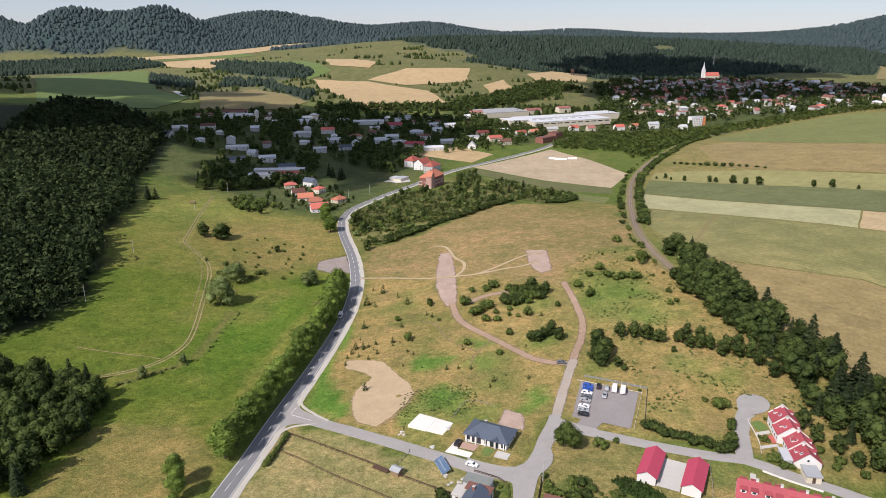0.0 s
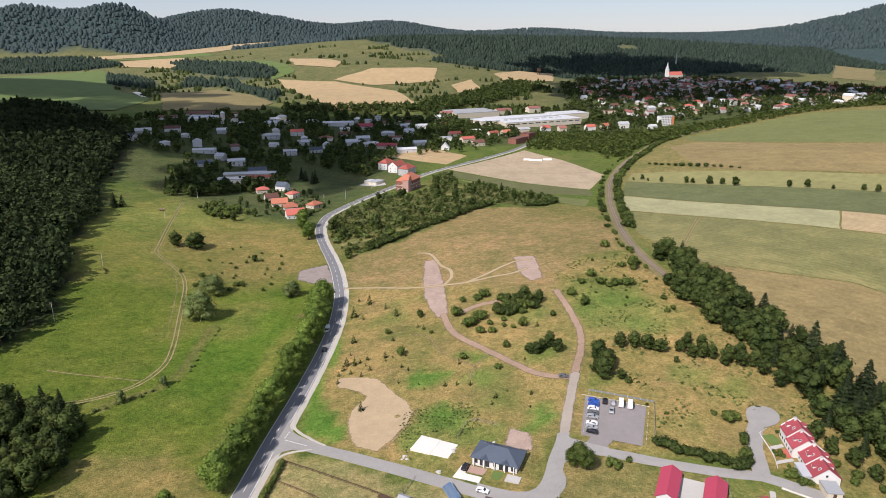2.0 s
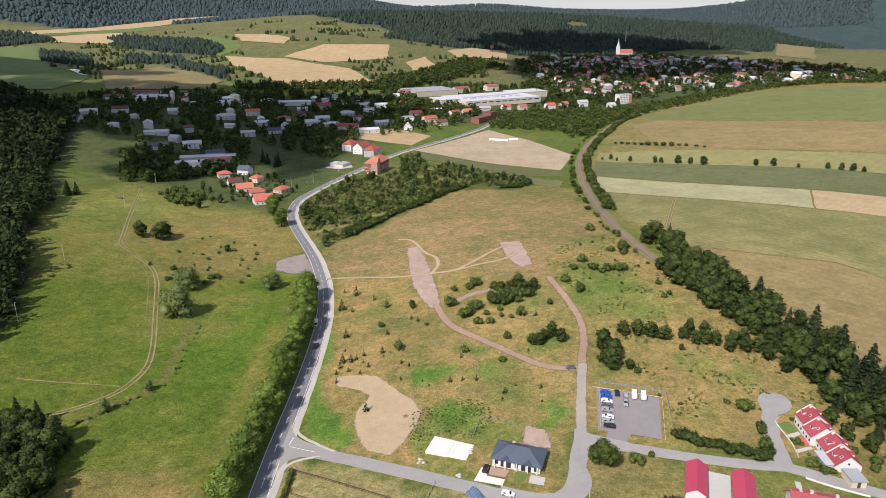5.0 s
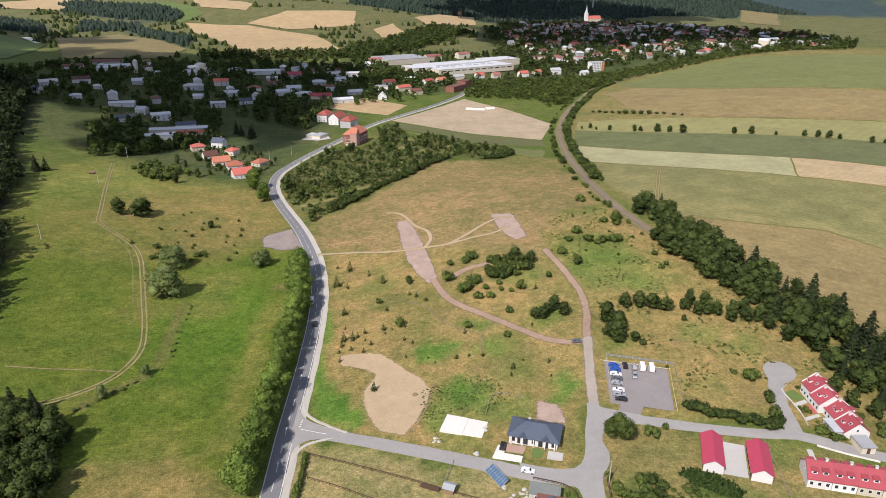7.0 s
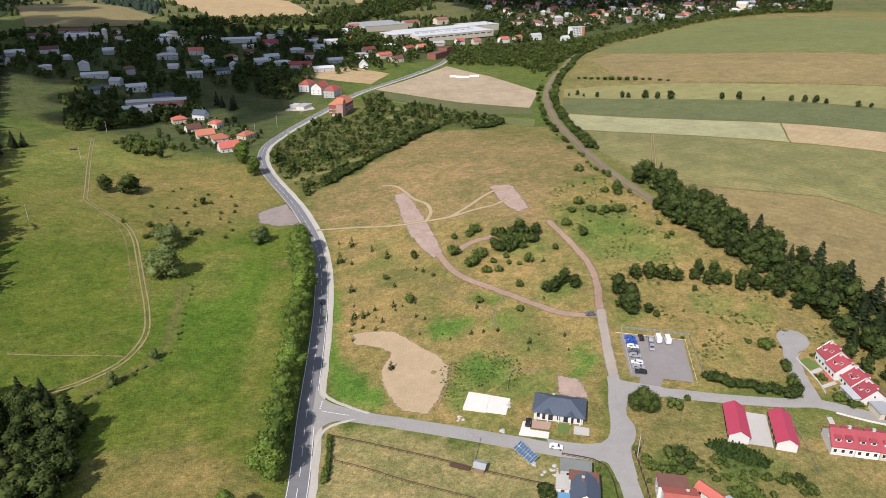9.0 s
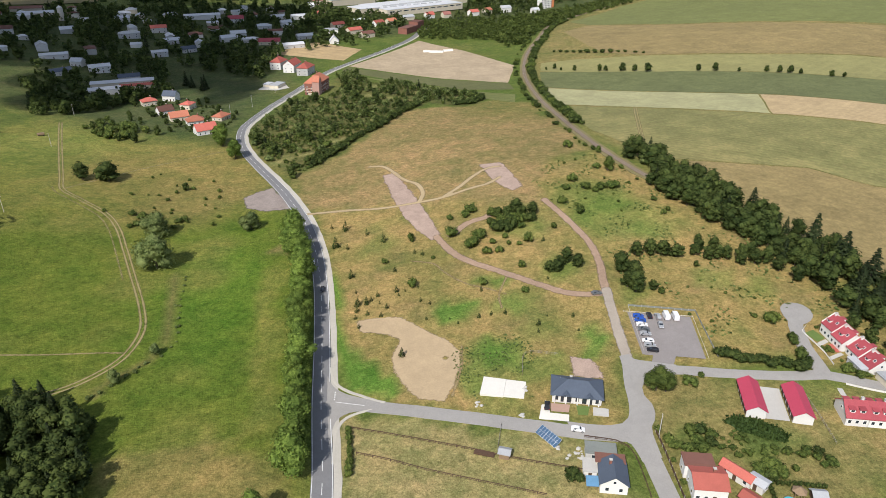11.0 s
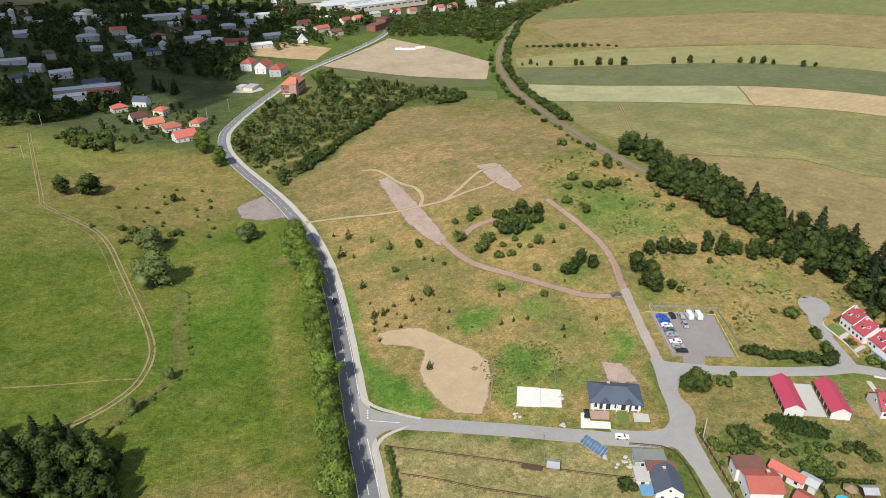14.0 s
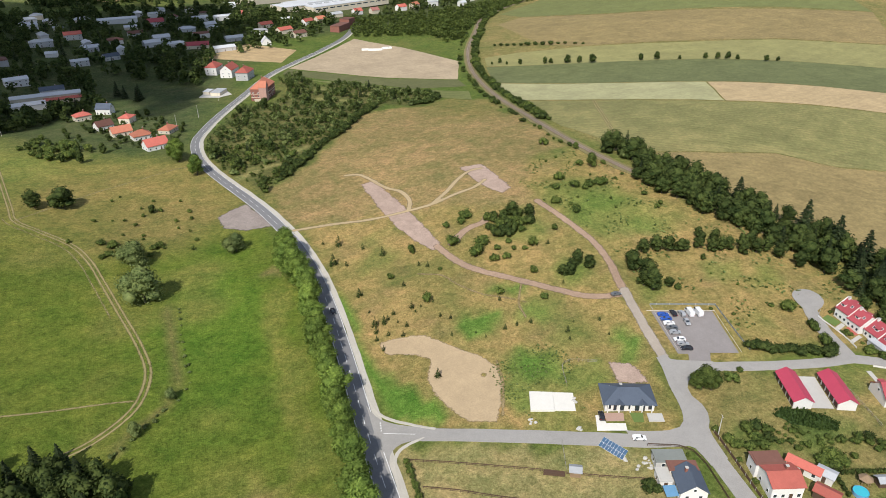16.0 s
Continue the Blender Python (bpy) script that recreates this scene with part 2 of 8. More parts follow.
M["lawn"] = surface("short_green_lawn", (0.13, 0.19, 0.05), 0.95, 0.25, (0.1, 0.6, 3.0))
M["felt"] = surface("grey_green_roofing_felt", (0.22, 0.235, 0.215), 0.9, 0.2, (0.15, 1.0, 5.0))
M["solar"] = surface("blue_solar_cell", (0.055, 0.115, 0.20), 0.3, 0.15, spec=0.5)
M["pool"] = surface("turquoise_pool_water", (0.05, 0.45, 0.55), 0.1, 0.1, spec=0.6)
M["blue_film"] = surface("blue_tarpaulin", (0.15, 0.32, 0.5), 0.5, 0.15)
M["leaf_road"] = leaf_mat("roadside_leaves", (0.095, 0.150, 0.029), (0.225, 0.305, 0.065))
M["leaf"] = leaf_mat("green_leaves", (0.048, 0.078, 0.018), (0.165, 0.205, 0.052))
M["leaf_pale"] = leaf_mat("willow_leaves", (0.085, 0.12, 0.038), (0.22, 0.26, 0.095))
M["leaf_dark"] = leaf_mat("dark_leaves", (0.026, 0.046, 0.012), (0.096, 0.124, 0.034))
M["needle"] = leaf_mat("spruce_needles", (0.020, 0.035, 0.014), (0.060, 0.082, 0.033))
# ridge needles: distance haze is put into this blue-grey base colour
M["needle_hazed"] = leaf_mat("far_woods", (0.052, 0.080, 0.088), (0.078, 0.108, 0.112))
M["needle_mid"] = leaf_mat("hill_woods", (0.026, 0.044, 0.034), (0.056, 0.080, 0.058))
M["forest"] = leaf_mat("forest_leaves", (0.016, 0.029, 0.011), (0.062, 0.082, 0.030))
M["reed"] = surface("dark_green_reeds", (0.05, 0.085, 0.022), 0.95, 0.3, (0.2, 0.8, 3.0), bump=0.2)

# ---- the lie of the land ----
NEAR_HILLS = [
    (-60, 150, 1.9, 100), (80, 170, 1.4, 100), (-150, 300, -7.8, 100), (0, 290, -1.8, 100), (110, 290, 5.5, 100), (-60, 430, -7.8, 100),
    (60, 400, 8.3, 100), (170, 420, 6.9, 100), (330, 420, 10.5, 100), (-150, 600, -2.6, 130), (20, 640, 4.0, 130), (200, 620, -8.3, 130),
    (350, 680, 2.1, 130), (100, 850, -8.6, 150), (-230, 760, -21.2, 150), (420, 1100, -28.7, 200), (90, 1150, -0.1, 200), (-580, 1550, -39.6, 300),
]
FAR_HILLS = [
    (700, 930, 34, 300, 330, 0), (-330, 420, 22, 130, 260, 10), (-560, 900, 30, 250, 260, 0), (-420, 1500, 34, 260, 200, 0),
    (-950, 1500, 60, 300, 380, 0), (120, 2050, 30, 200, 260, 0), (-250, 2150, 45, 260, 220, 0), (700, 2900, 70, 700, 260, 8),
    (-200, 2900, 45, 420, 300, 0),
]
RIDGES = [
    (-2050, 3300, -9, 260, 240, 0), (-1720, 3350, 173, 170, 230, 0), (-1330, 3450, 169, 150, 230, 0), (-2700, 3600, 254, 420, 300, 0),
    (-1050, 4100, 145, 330, 260, -8), (-550, 4200, 39, 300, 260, -8), (-100, 4450, 83, 240, 240, 0), (350, 4500, 17, 300, 240, 0),
    (850, 4500, 43, 260, 200, 0), (1450, 4300, 18, 380, 260, 0), (2900, 3600, 238, 520, 500, 20),
]


def bell(x, y, cx, cy, a, sx, sy, turn=0.0):
    c, s = math.cos(radians(turn)), math.sin(radians(turn))
    u = ((x - cx) * c + (y - cy) * s) / sx
    v = (-(x - cx) * s + (y - cy) * c) / sy
    return a * np.exp(-0.5 * (u * u + v * v))


def smooth(lo, hi, v):
    v = np.clip((v - lo) / (hi - lo), 0, 1)
    return v * v * (3 - 2 * v)


def height(x, y):
    x, y = np.asarray(x, float), np.asarray(y, float)
    z = 95 * smooth(1900, 4200, y)
    for cx, cy, a, s in NEAR_HILLS:
        z = z + bell(x, y, cx, cy, a, s, s)
    for h in FAR_HILLS + RIDGES:
        z = z + bell(x, y, *h)
    return z


BELLS = [(cx, cy, a, s, s, 1.0, 0.0) for cx, cy, a, s in NEAR_HILLS] + [(h[0], h[1], h[2], h[3], h[4], math.cos(radians(h[5])), math.sin(radians(h[5]))) for h in FAR_HILLS + RIDGES]


def zg(x, y):
    """The ground's height at one place."""
    v = min(max((y - 1900) / 2300, 0.0), 1.0)
    z = 95 * v * v * (3 - 2 * v)
    for cx, cy, a, sx, sy, c, s in BELLS:
        u = ((x - cx) * c + (y - cy) * s) / sx
        w = (-(x - cx) * s + (y - cy) * c) / sy
        e = 0.5 * (u * u + w * w)
        if e < 30:
            z += a * math.exp(-e)
    return z


def wobble(x, y, size, seed=0.0):
    """Smooth irregular values between about -1 and 1 over a plan."""
    a = np.sin(x / size * 2.1 + 1.3 * seed + 1.7 * np.sin(y / size * 1.3 + seed)) + np.sin(y / size * 1.9 + 2.1 * seed + 1.9 * np.sin(x / size * 1.1 + 0.7 * seed))
    b = np.sin((x + y) / size * 3.7 + seed * 3.3) * np.cos((x - y) / size * 4.3 - seed)
    return (a + b) / 3


def edge_distance(poly, x, y):
    """Distance of points to a polygon's outline, below zero inside."""
    pts = np.array(poly, float)
    d2 = np.full(x.shape, 1e18)
    inside = np.zeros(x.shape, bool)
    for (ax, ay), (bx, by) in zip(pts, np.roll(pts, -1, 0)):
        ex, ey = bx - ax, by - ay
        k = np.clip(((x - ax) * ex + (y - ay) * ey) / (ex * ex + ey * ey + 1e-9), 0, 1)
        d2 = np.minimum(d2, (x - ax - k * ex) ** 2 + (y - ay - k * ey) ** 2)
        if ay != by:
            inside ^= ((ay > y) != (by > y)) & (x < ax + (y - ay) * ex / (by - ay))
    return np.where(inside, -1, 1) * np.sqrt(d2)


def line_distance(line, x, y):
    d2 = np.full(np.shape(x), 1e18)
    for (ax, ay), (bx, by) in zip(line, line[1:]):
        ex, ey = bx - ax, by - ay
        k = np.clip(((x - ax) * ex + (y - ay) * ey) / (ex * ex + ey * ey + 1e-9), 0, 1)
        d2 = np.minimum(d2, (x - ax - k * ex) ** 2 + (y - ay - k * ey) ** 2)
    return np.sqrt(d2)


def curve_through(pts, step=4.0):
    """A smooth line through plan points, in even steps."""
    p = [np.array(q, float) for q in pts]
    p = [2 * p[0] - p[1]] + p + [2 * p[-1] - p[-2]]
    out = []
    for a, b, c, d in zip(p, p[1:], p[2:], p[3:]):
        n = max(1, int(np.linalg.norm(c - b) / step))
        for k in range(n):
            t = k / n
            out.append(0.5 * (2 * b + (c - a) * t + (2 * a - 5 * b + 4 * c - d) * t * t + (3 * b - a - 3 * c + d) * t**3))
    out.append(p[-2])
    return [tuple(q) for q in out]


def shift_line(line, off):
    """The line moved sideways, to its right for a positive offset."""
    pts = np.array(line)
    t = np.gradient(pts, axis=0)
    t /= np.linalg.norm(t, axis=1)[:, None] + 1e-9
    return [tuple(q) for q in pts + off * np.stack([t[:, 1], -t[:, 0]], 1)]


def mesh_ob(name, verts, faces, mat, parent=None, smooth_faces=False):
    me = bpy.data.meshes.new(name)
    me.from_pydata([tuple(map(float, v)) for v in verts], [], [tuple(map(int, q)) for q in faces])
    if mat is not None:
        me.materials.append(mat)
    if smooth_faces:
        me.polygons.foreach_set("use_smooth", [True] * len(me.polygons))
    ob = new(name, me)
    if parent is not None:
        ob.parent = parent
    return ob


def part(name, bm, material, parent=None, label="", smooth_faces=False):
    me = bpy.data.meshes.new(name)
    bmesh.ops.recalc_face_normals(bm, faces=bm.faces)
    bm.to_mesh(me)
    bm.free()
    me.materials.append(material)
    if smooth_faces:
        me.polygons.foreach_set("use_smooth", [True] * len(me.polygons))
    ob = new(name, me)
    ob.parent = parent
    return tagged(ob, label)


def drape(name, poly, mat, off, label, category, step=8.0, jitter=0.0, parent=None):
    """A patch of ground with its own surface, laid on the land."""
    from mathutils.geometry import delaunay_2d_cdt
    pts = []
    n = len(poly)
    for k in range(n):
        a, b = np.array(poly[k], float), np.array(poly[(k + 1) % n], float)
        m = max(1, int(np.linalg.norm(b - a) / step))
        for j in range(m):
            q = a + (b - a) * j / m
            if jitter:
                q = q + jitter * np.array([wobble(q[0], q[1], step * 1.3, 3.0), wobble(q[0], q[1], step * 1.3, 8.0)])
            pts.append(q)
    ring = len(pts)
    arr = np.array(pts)
    x0, y0 = arr.min(0)
    x1, y1 = arr.max(0)
    gx, gy = np.meshgrid(np.arange(x0 + step / 2, x1, step), np.arange(y0 + step / 2, y1, step))
    d = edge_distance(pts, gx.ravel(), gy.ravel())
    pts += [np.array(q) for q in np.stack([gx.ravel(), gy.ravel()], 1)[d < -0.4 * step]]
    vs, _, fs, *_ = delaunay_2d_cdt([Vector((float(q[0]), float(q[1]))) for q in pts], [], [list(range(ring))], 1, 1e-4)
    xy = np.array([(v.x, v.y) for v in vs])
    z = height(xy[:, 0], xy[:, 1]) + off
    ob = mesh_ob(name, np.column_stack([xy, z]), fs, mat, parent, True)
    if parent is None:
        tagged(ob, label, category, kind="structure")
    return ob


def ribbon(name, line, width, mat, off, label, category, parent=None, thick=0.25, skew=0.0, rag=0.0):
    """A road or track: a crowned strip with kerb-like sides, laid along a line. rag: how far its edges wander."""
    pts = np.array(line, float)
    t = np.gradient(pts, axis=0)
    t /= np.linalg.norm(t, axis=1)[:, None] + 1e-9
    nrm = np.stack([t[:, 1], -t[:, 0]], 1)
    verts, faces = [], []
    cols = (-0.5, -0.5, -0.25, 0.0, 0.25, 0.5, 0.5)
    for k, (q, s) in enumerate(zip(pts, nrm)):
        for j, c in enumerate(cols):
            w = width
            if rag:
                w = width + rag * (wobble(q[0] + 40 * (c > 0), q[1], 5.0, 2.0 + 5 * (c > 0)) + 0.5 * wobble(q[0] + 40 * (c > 0), q[1], 1.7, 3.0 + 5 * (c > 0)))
            e = q + s * (c * w + skew)
            low = j in (0, len(cols) - 1)
            verts.append((e[0], e[1], zg(e[0], e[1]) + off + (0.04 * (1 - 2 * abs(c)) if not low else -thick)))
    m = len(cols)
    for k in range(len(pts) - 1):
        for j in range(m - 1):
            faces.append((k * m + j, k * m + j + 1, (k + 1) * m + j + 1, (k + 1) * m + j))
    ob = mesh_ob(name, verts, faces, mat, parent, False)
    if parent is None:
        tagged(ob, label, category, kind="structure")
    return ob


def soft_ground(name, far, x0, x1, y0, y1, step, mat, off, label, category, reach=3.0):
    """A thin spread of soil on the land wherever far(x, y), its distance outside the outline, is small; it thins out at its rim."""
    X, Y = np.meshgrid(np.arange(x0, x1 + step, step), np.arange(y0, y1 + step, step))
    d = far(X, Y)
    ids = np.arange(X.size).reshape(X.shape)
    q = np.stack([ids[:-1, :-1], ids[:-1, 1:], ids[1:, 1:], ids[1:, :-1]], -1).reshape(-1, 4)
    q = q[d.ravel()[q].min(1) < reach]
    used, back = np.unique(q, return_inverse=True)
    x, y = X.ravel()[used], Y.ravel()[used]
    ob = mesh_ob(name, np.column_stack([x, y, height(x, y) + off]), back.reshape(-1, 4), mat, None, True)
    rim = ob.data.attributes.new("rim", "FLOAT", "POINT")
    rim.data.foreach_set("value", d.ravel()[used].astype(np.float32))
    return tagged(ob, label, category, kind="structure")


def soft_patch(name, outline, mat, off, label, category, step=1.2, reach=3.0, holes=()):
    xs, ys = [p[0] for p in outline], [p[1] for p in outline]

    def far(x, y):
        d = edge_distance(outline, x, y)
        for cx, cy, r in holes:
            d = np.maximum(d, r - np.hypot(x - cx, y - cy))
        return d
    return soft_ground(name, far, min(xs) - reach, max(xs) + reach, min(ys) - reach, max(ys) + reach, step, mat, off, label, category, reach)


def soft_track(name, lines, width, mat, off, label, category, step=0.8, reach=1.4):
    """A worn track along one or more lines."""
    xs, ys = [p[0] for q in lines for p in q], [p[1] for q in lines for p in q]
    return soft_ground(name, lambda x, y: np.min([line_distance(q, x, y) for q in lines], 0) - width / 2, min(xs) - 3, max(xs) + 3, min(ys) - 3, max(ys) + 3, step, mat, off, label, category, reach)


# plan lines of roads and tracks
MAIN = curve_through([(-140, -380), (-112, -160), (-90, 20), (-80, 110), (-70.5, 183), (-67.6, 203), (-64.6, 230), (-62.5, 246), (-59.5, 268), (-57, 288), (-54.5, 310), (-52.5, 336), (-52, 360), (-53.5, 390), (-58.5, 424),
                      (-64, 450), (-73, 485), (-79, 512), (-82, 540), (-79.5, 572), (-71, 598), (-54, 638), (-27, 693), (10, 766), (50, 818), (92, 868), (142, 938), (190, 1040)])
SIDE = curve_through([(-62.3, 234.9), (-57.3, 232.0), (-39.7, 222.9), (-18.9, 211.2), (1.1, 199.7), (13.0, 193.2), (23.5, 189.0)])
TRACK_LOW = curve_through([(41.5, 222.5), (46.5, 238), (52, 254), (55.6, 264)], 1.5)
TRACK_NORTH = curve_through([(54.6, 261), (57, 269), (63.5, 286), (66.8, 304), (67, 327), (66, 350)], 1.5)
SOUTH = curve_through([(25.2, 182), (24.2, 177), (21.8, 166), (19.5, 150), (17, 110), (16, 80)])
EAST = curve_through([(50, 213.4), (56, 210.9), (70.5, 204.4), (87.7, 198.1), (100.2, 195.0), (105.6, 191.6), (112.7, 186.3), (118.8, 182.5), (140, 168), (170, 145)])
CUL = curve_through([(100.5, 195.5), (105.1, 209.9), (110.0, 219.8), (114.5, 226.0)])
BROWN = curve_through([(55, 262), (48, 263.5), (40, 268), (32, 278), (22, 293), (12, 308), (7, 321), (5, 338)], 1.5)
PALE = curve_through([(-50, 397), (-31, 392), (-12, 384.5), (8, 381), (21, 380), (36, 383), (47, 384), (56, 389)], 3)
PALE_LOOP = curve_through([(21, 380.5), (33, 389), (44, 399), (55, 406), (62, 405)], 3)
RAIL = curve_through([(150, 250), (136, 310), (127.5, 362), (127, 405), (134, 455), (143, 495), (165, 585), (194, 685), (232, 770), (282, 853), (350, 965), (440, 1050), (560, 1110), (760, 1180)], 8)
VALLEY_TRACK = curve_through([(-158, 262), (-146.5, 266), (-138, 272.5), (-131, 281), (-127, 292), (-125.6, 305), (-128.5, 325), (-134, 350), (-140, 377), (-146, 402), (-154, 421), (-169.5, 441), (-180, 455), (-184, 475), (-197, 543), (-206, 590), (-210, 612)], 3)
CROSS_TRACK = curve_through([(-180, 455), (-154, 480.5), (-134, 497), (-101, 517), (-90, 519)], 3)
RUBBLE_LOOP = curve_through([(-5.8, 451), (0.5, 447.6), (4, 438), (7.6, 418), (12.8, 406), (12.4, 392), (7.4, 381)], 2)
GREY_SPUR = curve_through([(12, 336), (20, 342.6), (27, 345.3), (33, 345.7), (38, 350)], 2)
SIDE_RUT = curve_through([(-172, 291), (-156, 289), (-140, 287.4), (-131, 285.7)], 3)
FIELD_PATH = curve_through([(209, 503), (196, 480), (183, 456), (168, 428), (154, 402)], 3)

# stands of plants and soils, as plan outlines
SCRUB = [(-74, 569), (-77, 549), (-70, 502), (-61, 476), (-53, 452), (-41, 467), (-31, 478), (-12, 501), (8, 523), (30, 550), (57, 583), (72, 596), (92, 574), (108, 580), (120, 602), (110, 620), (94, 642), (87, 667), (62, 702), (45, 690), (35, 756), (29, 770), (14, 739), (13, 697), (2, 665), (-12, 650), (-29, 658), (-51, 620)]
CLEARINGS = [(-19, 514, 6), (-41, 494, 6), (-53, 493, 5), (41, 679, 9), (47, 625, 7), (31, 641, 8), (-3, 592, 6), (-61, 486, 5), (-42, 562, 5), (70, 640, 6), (12, 560, 4)]
HILLFIELD = [(-52, 455), (-40, 462), (0, 510), (46, 578), (98, 572), (126, 588), (148, 565), (138, 515), (130, 460), (122, 408), (96, 400), (72, 372), (60, 345), (30, 372), (-48, 400), (-56, 430)]
MEADOW_DRY = [(-47, 395), (55, 380), (80, 395), (118, 402), (130, 385), (128, 340), (140, 300), (150, 240), (142, 185), (118, 188), (104, 203), (60, 212), (40, 224), (20, 196), (-58, 236), (-54, 290), (-46, 340)]
VALLEY = [(-60, 60), (-74, 200), (-66, 260), (-60, 330), (-60, 400), (-75, 470), (-90, 520), (-200, 640), (-250, 640), (-330, 800), (-260, 840), (-230, 640), (-250, 520), (-235, 440), (-205, 380), (-195, 320), (-210, 290), (-190, 200), (-160, 60)]
TOWN = [(-380, 780), (-230, 640), (-140, 560), (-85, 545), (-40, 690), (40, 960), (140, 960), (330, 1000), (420, 1050), (620, 1180), (900, 1180), (1200, 1500), (1000, 2000), (600, 2080), (380, 1800), (300, 1350), (60, 1300), (-100, 1180), (-360, 1180), (-420, 950)]


def plants(x, y):
    """The colour of what grows: meadow, dry grass, crops, forest floor; under far woods it carries a haze tint."""
    c = np.empty(x.shape + (3,))
    c[:] = (0.115, 0.150, 0.036)

    def lay(color, amount):
        a = np.clip(amount, 0, 1)[..., None]
        c[:] = c * (1 - a) + np.array(color) * a

    jx, jy = x + 6 * wobble(x, y, 14, 1.0), y + 6 * wobble(x, y, 14, 4.0)
    # gentle differences all over
    lay((0.19, 0.175, 0.06), 0.6 * smooth(0.1, 0.9, wobble(x, y, 90, 2.0)))
    # far country: dry fields
    far = smooth(1150, 1500, y)
    lay((0.155, 0.147, 0.07), 0.85 * far)
    # dry meadow
    d = edge_distance(MEADOW_DRY, jx, jy)
    lay((0.325, 0.238, 0.095), smooth(6, -4, d) * (0.9 + 0.25 * wobble(x, y, 22, 3.0)))
    lay((0.215, 0.165, 0.078), smooth(6, -4, d) * 0.5 * smooth(0.2, 0.8, wobble(x, y, 13, 9.0)))
    lay((0.17, 0.19, 0.055), smooth(6, -4, d) * 0.75 * smooth(0.3, 0.9, wobble(x, y, 31, 6.0)))
    d = edge_distance(HILLFIELD, jx, jy)
    lay((0.295, 0.213, 0.098), smooth(4, -4, d) * 0.97)
    lay((0.17, 0.17, 0.05), smooth(4, -4, d) * 0.6 * smooth(60, 120, x) * smooth(470, 540, y))
    # greener spots
    for cx, cy, r, k in ((-5, 273, 9, 1.0), (0, 241, 11, 0.9), (-8, 241, 7, 0.7), (16, 269, 8, 0.7), (12, 229, 9, 0.6), (-14, 228, 6, 0.6), (37, 238, 8, 1.0), (33, 229, 6, 0.8), (64, 262, 9, 0.5), (55, 225, 5, 0.4),
                         (92, 318, 26, 0.5), (88, 345, 22, 0.45), (102, 258, 8, 0.45), (112, 244, 8, 0.4), (45, 330, 14, 0.5), (-5, 222, 14, 0.4), (48, 285, 9, 0.6), (14, 290, 6, 0.8)):
        dd = np.hypot(jx - cx, jy - cy)
        lay((0.125, 0.205, 0.042), k * smooth(r * 1.25, r * 0.55, dd))
    lay((0.115, 0.215, 0.036), 0.95 * smooth(1.5, -2.5, edge_distance([(-50, 330), (-46, 322), (-47, 306), (-49, 280), (-47.2, 264), (-46.7, 254), (-41.2, 246.5), (-35, 241), (-34, 235), (-38, 230), (-47.7, 232.5), (-57, 238), (-58, 246), (-56, 262), (-53, 290)], x + 0.5 * (jx - x), y + 0.5 * (jy - y))))
    # valley meadow
    d = edge_distance(VALLEY, jx, jy)
    lay((0.124, 0.158, 0.025), smooth(6, -6, d) * 0.9)
    lay((0.235, 0.240, 0.068), smooth(6, -6, d) * 0.75 * smooth(420, 540, jy))
    lay((0.098, 0.172, 0.022), smooth(6, -6, d) * 0.75 * np.clip(bell(jx, jy, -97, 330, 1.3, 16, 42, -6), 0, 1))
    lay((0.215, 0.205, 0.055), 0.65 * smooth(7, 2, line_distance([(-74, 335), (-77, 300), (-80, 265), (-84, 228)], jx, jy)))
    lay((0.19, 0.185, 0.05), smooth(6, -6, d) * 0.7 * smooth(0.05, 0.7, wobble(x, y, 45, 5.0)))
    lay((0.24, 0.195, 0.070), 0.85 * smooth(4, -4, edge_distance([(-130, 190), (-128, 222), (-115, 230), (-98, 227), (-82, 215), (-80, 190), (-95, 150), (-130, 150)], jx, jy)))
    lay((0.25, 0.20, 0.07), np.clip(bell(jx, jy, -125, 490, 1.6, 45, 28, 20), 0, 0.9))
    lay((0.22, 0.18, 0.065), np.clip(bell(jx, jy, -108, 435, 1.3, 34, 18, 25), 0, 0.85))
    lay((0.27, 0.20, 0.09), 0.9 * smooth(9, 5, np.hypot(jx + 66, jy - 360)))
    lay((0.17, 0.155, 0.055), 0.9 * smooth(2.6, 0.8, line_distance([(-136, 260), (-129, 272), (-119, 279), (-116, 300), (-115, 326), (-117, 346)], x + 0.2 * (jx - x), y + 0.2 * (jy - y))))
    # scrub land and town gardens
    lay((0.125, 0.125, 0.045), smooth(6, -6, edge_distance(SCRUB, jx, jy)))
    for cx, cy, r in CLEARINGS:
        lay((0.23, 0.215, 0.085), smooth(r * 1.3, r * 0.5, np.hypot(jx - cx, jy - cy)))
    lay((0.075, 0.09, 0.04), 0.85 * smooth(30, -30, edge_distance(TOWN, jx, jy)))
    # gardens by the houses
    lay((0.315, 0.262, 0.118), 0.92 * smooth(4, -2, edge_distance([(-60, 225), (15, 188), (14, 150), (-75, 150)], jx, jy)))
    lay((0.245, 0.20, 0.080), 0.88 * smooth(6, -3, edge_distance([(28, 190), (38, 212), (60, 204), (110, 184), (110, 150), (26, 150)], jx, jy)))
    lay((0.06, 0.10, 0.025), 0.9 * smooth(1.6, 0.6, np.hypot((jx - 60) * 0.45 + (jy - 176) * 0.25, (jy - 176) * 0.55 - (jx - 60) * 0.25) / 3.6))
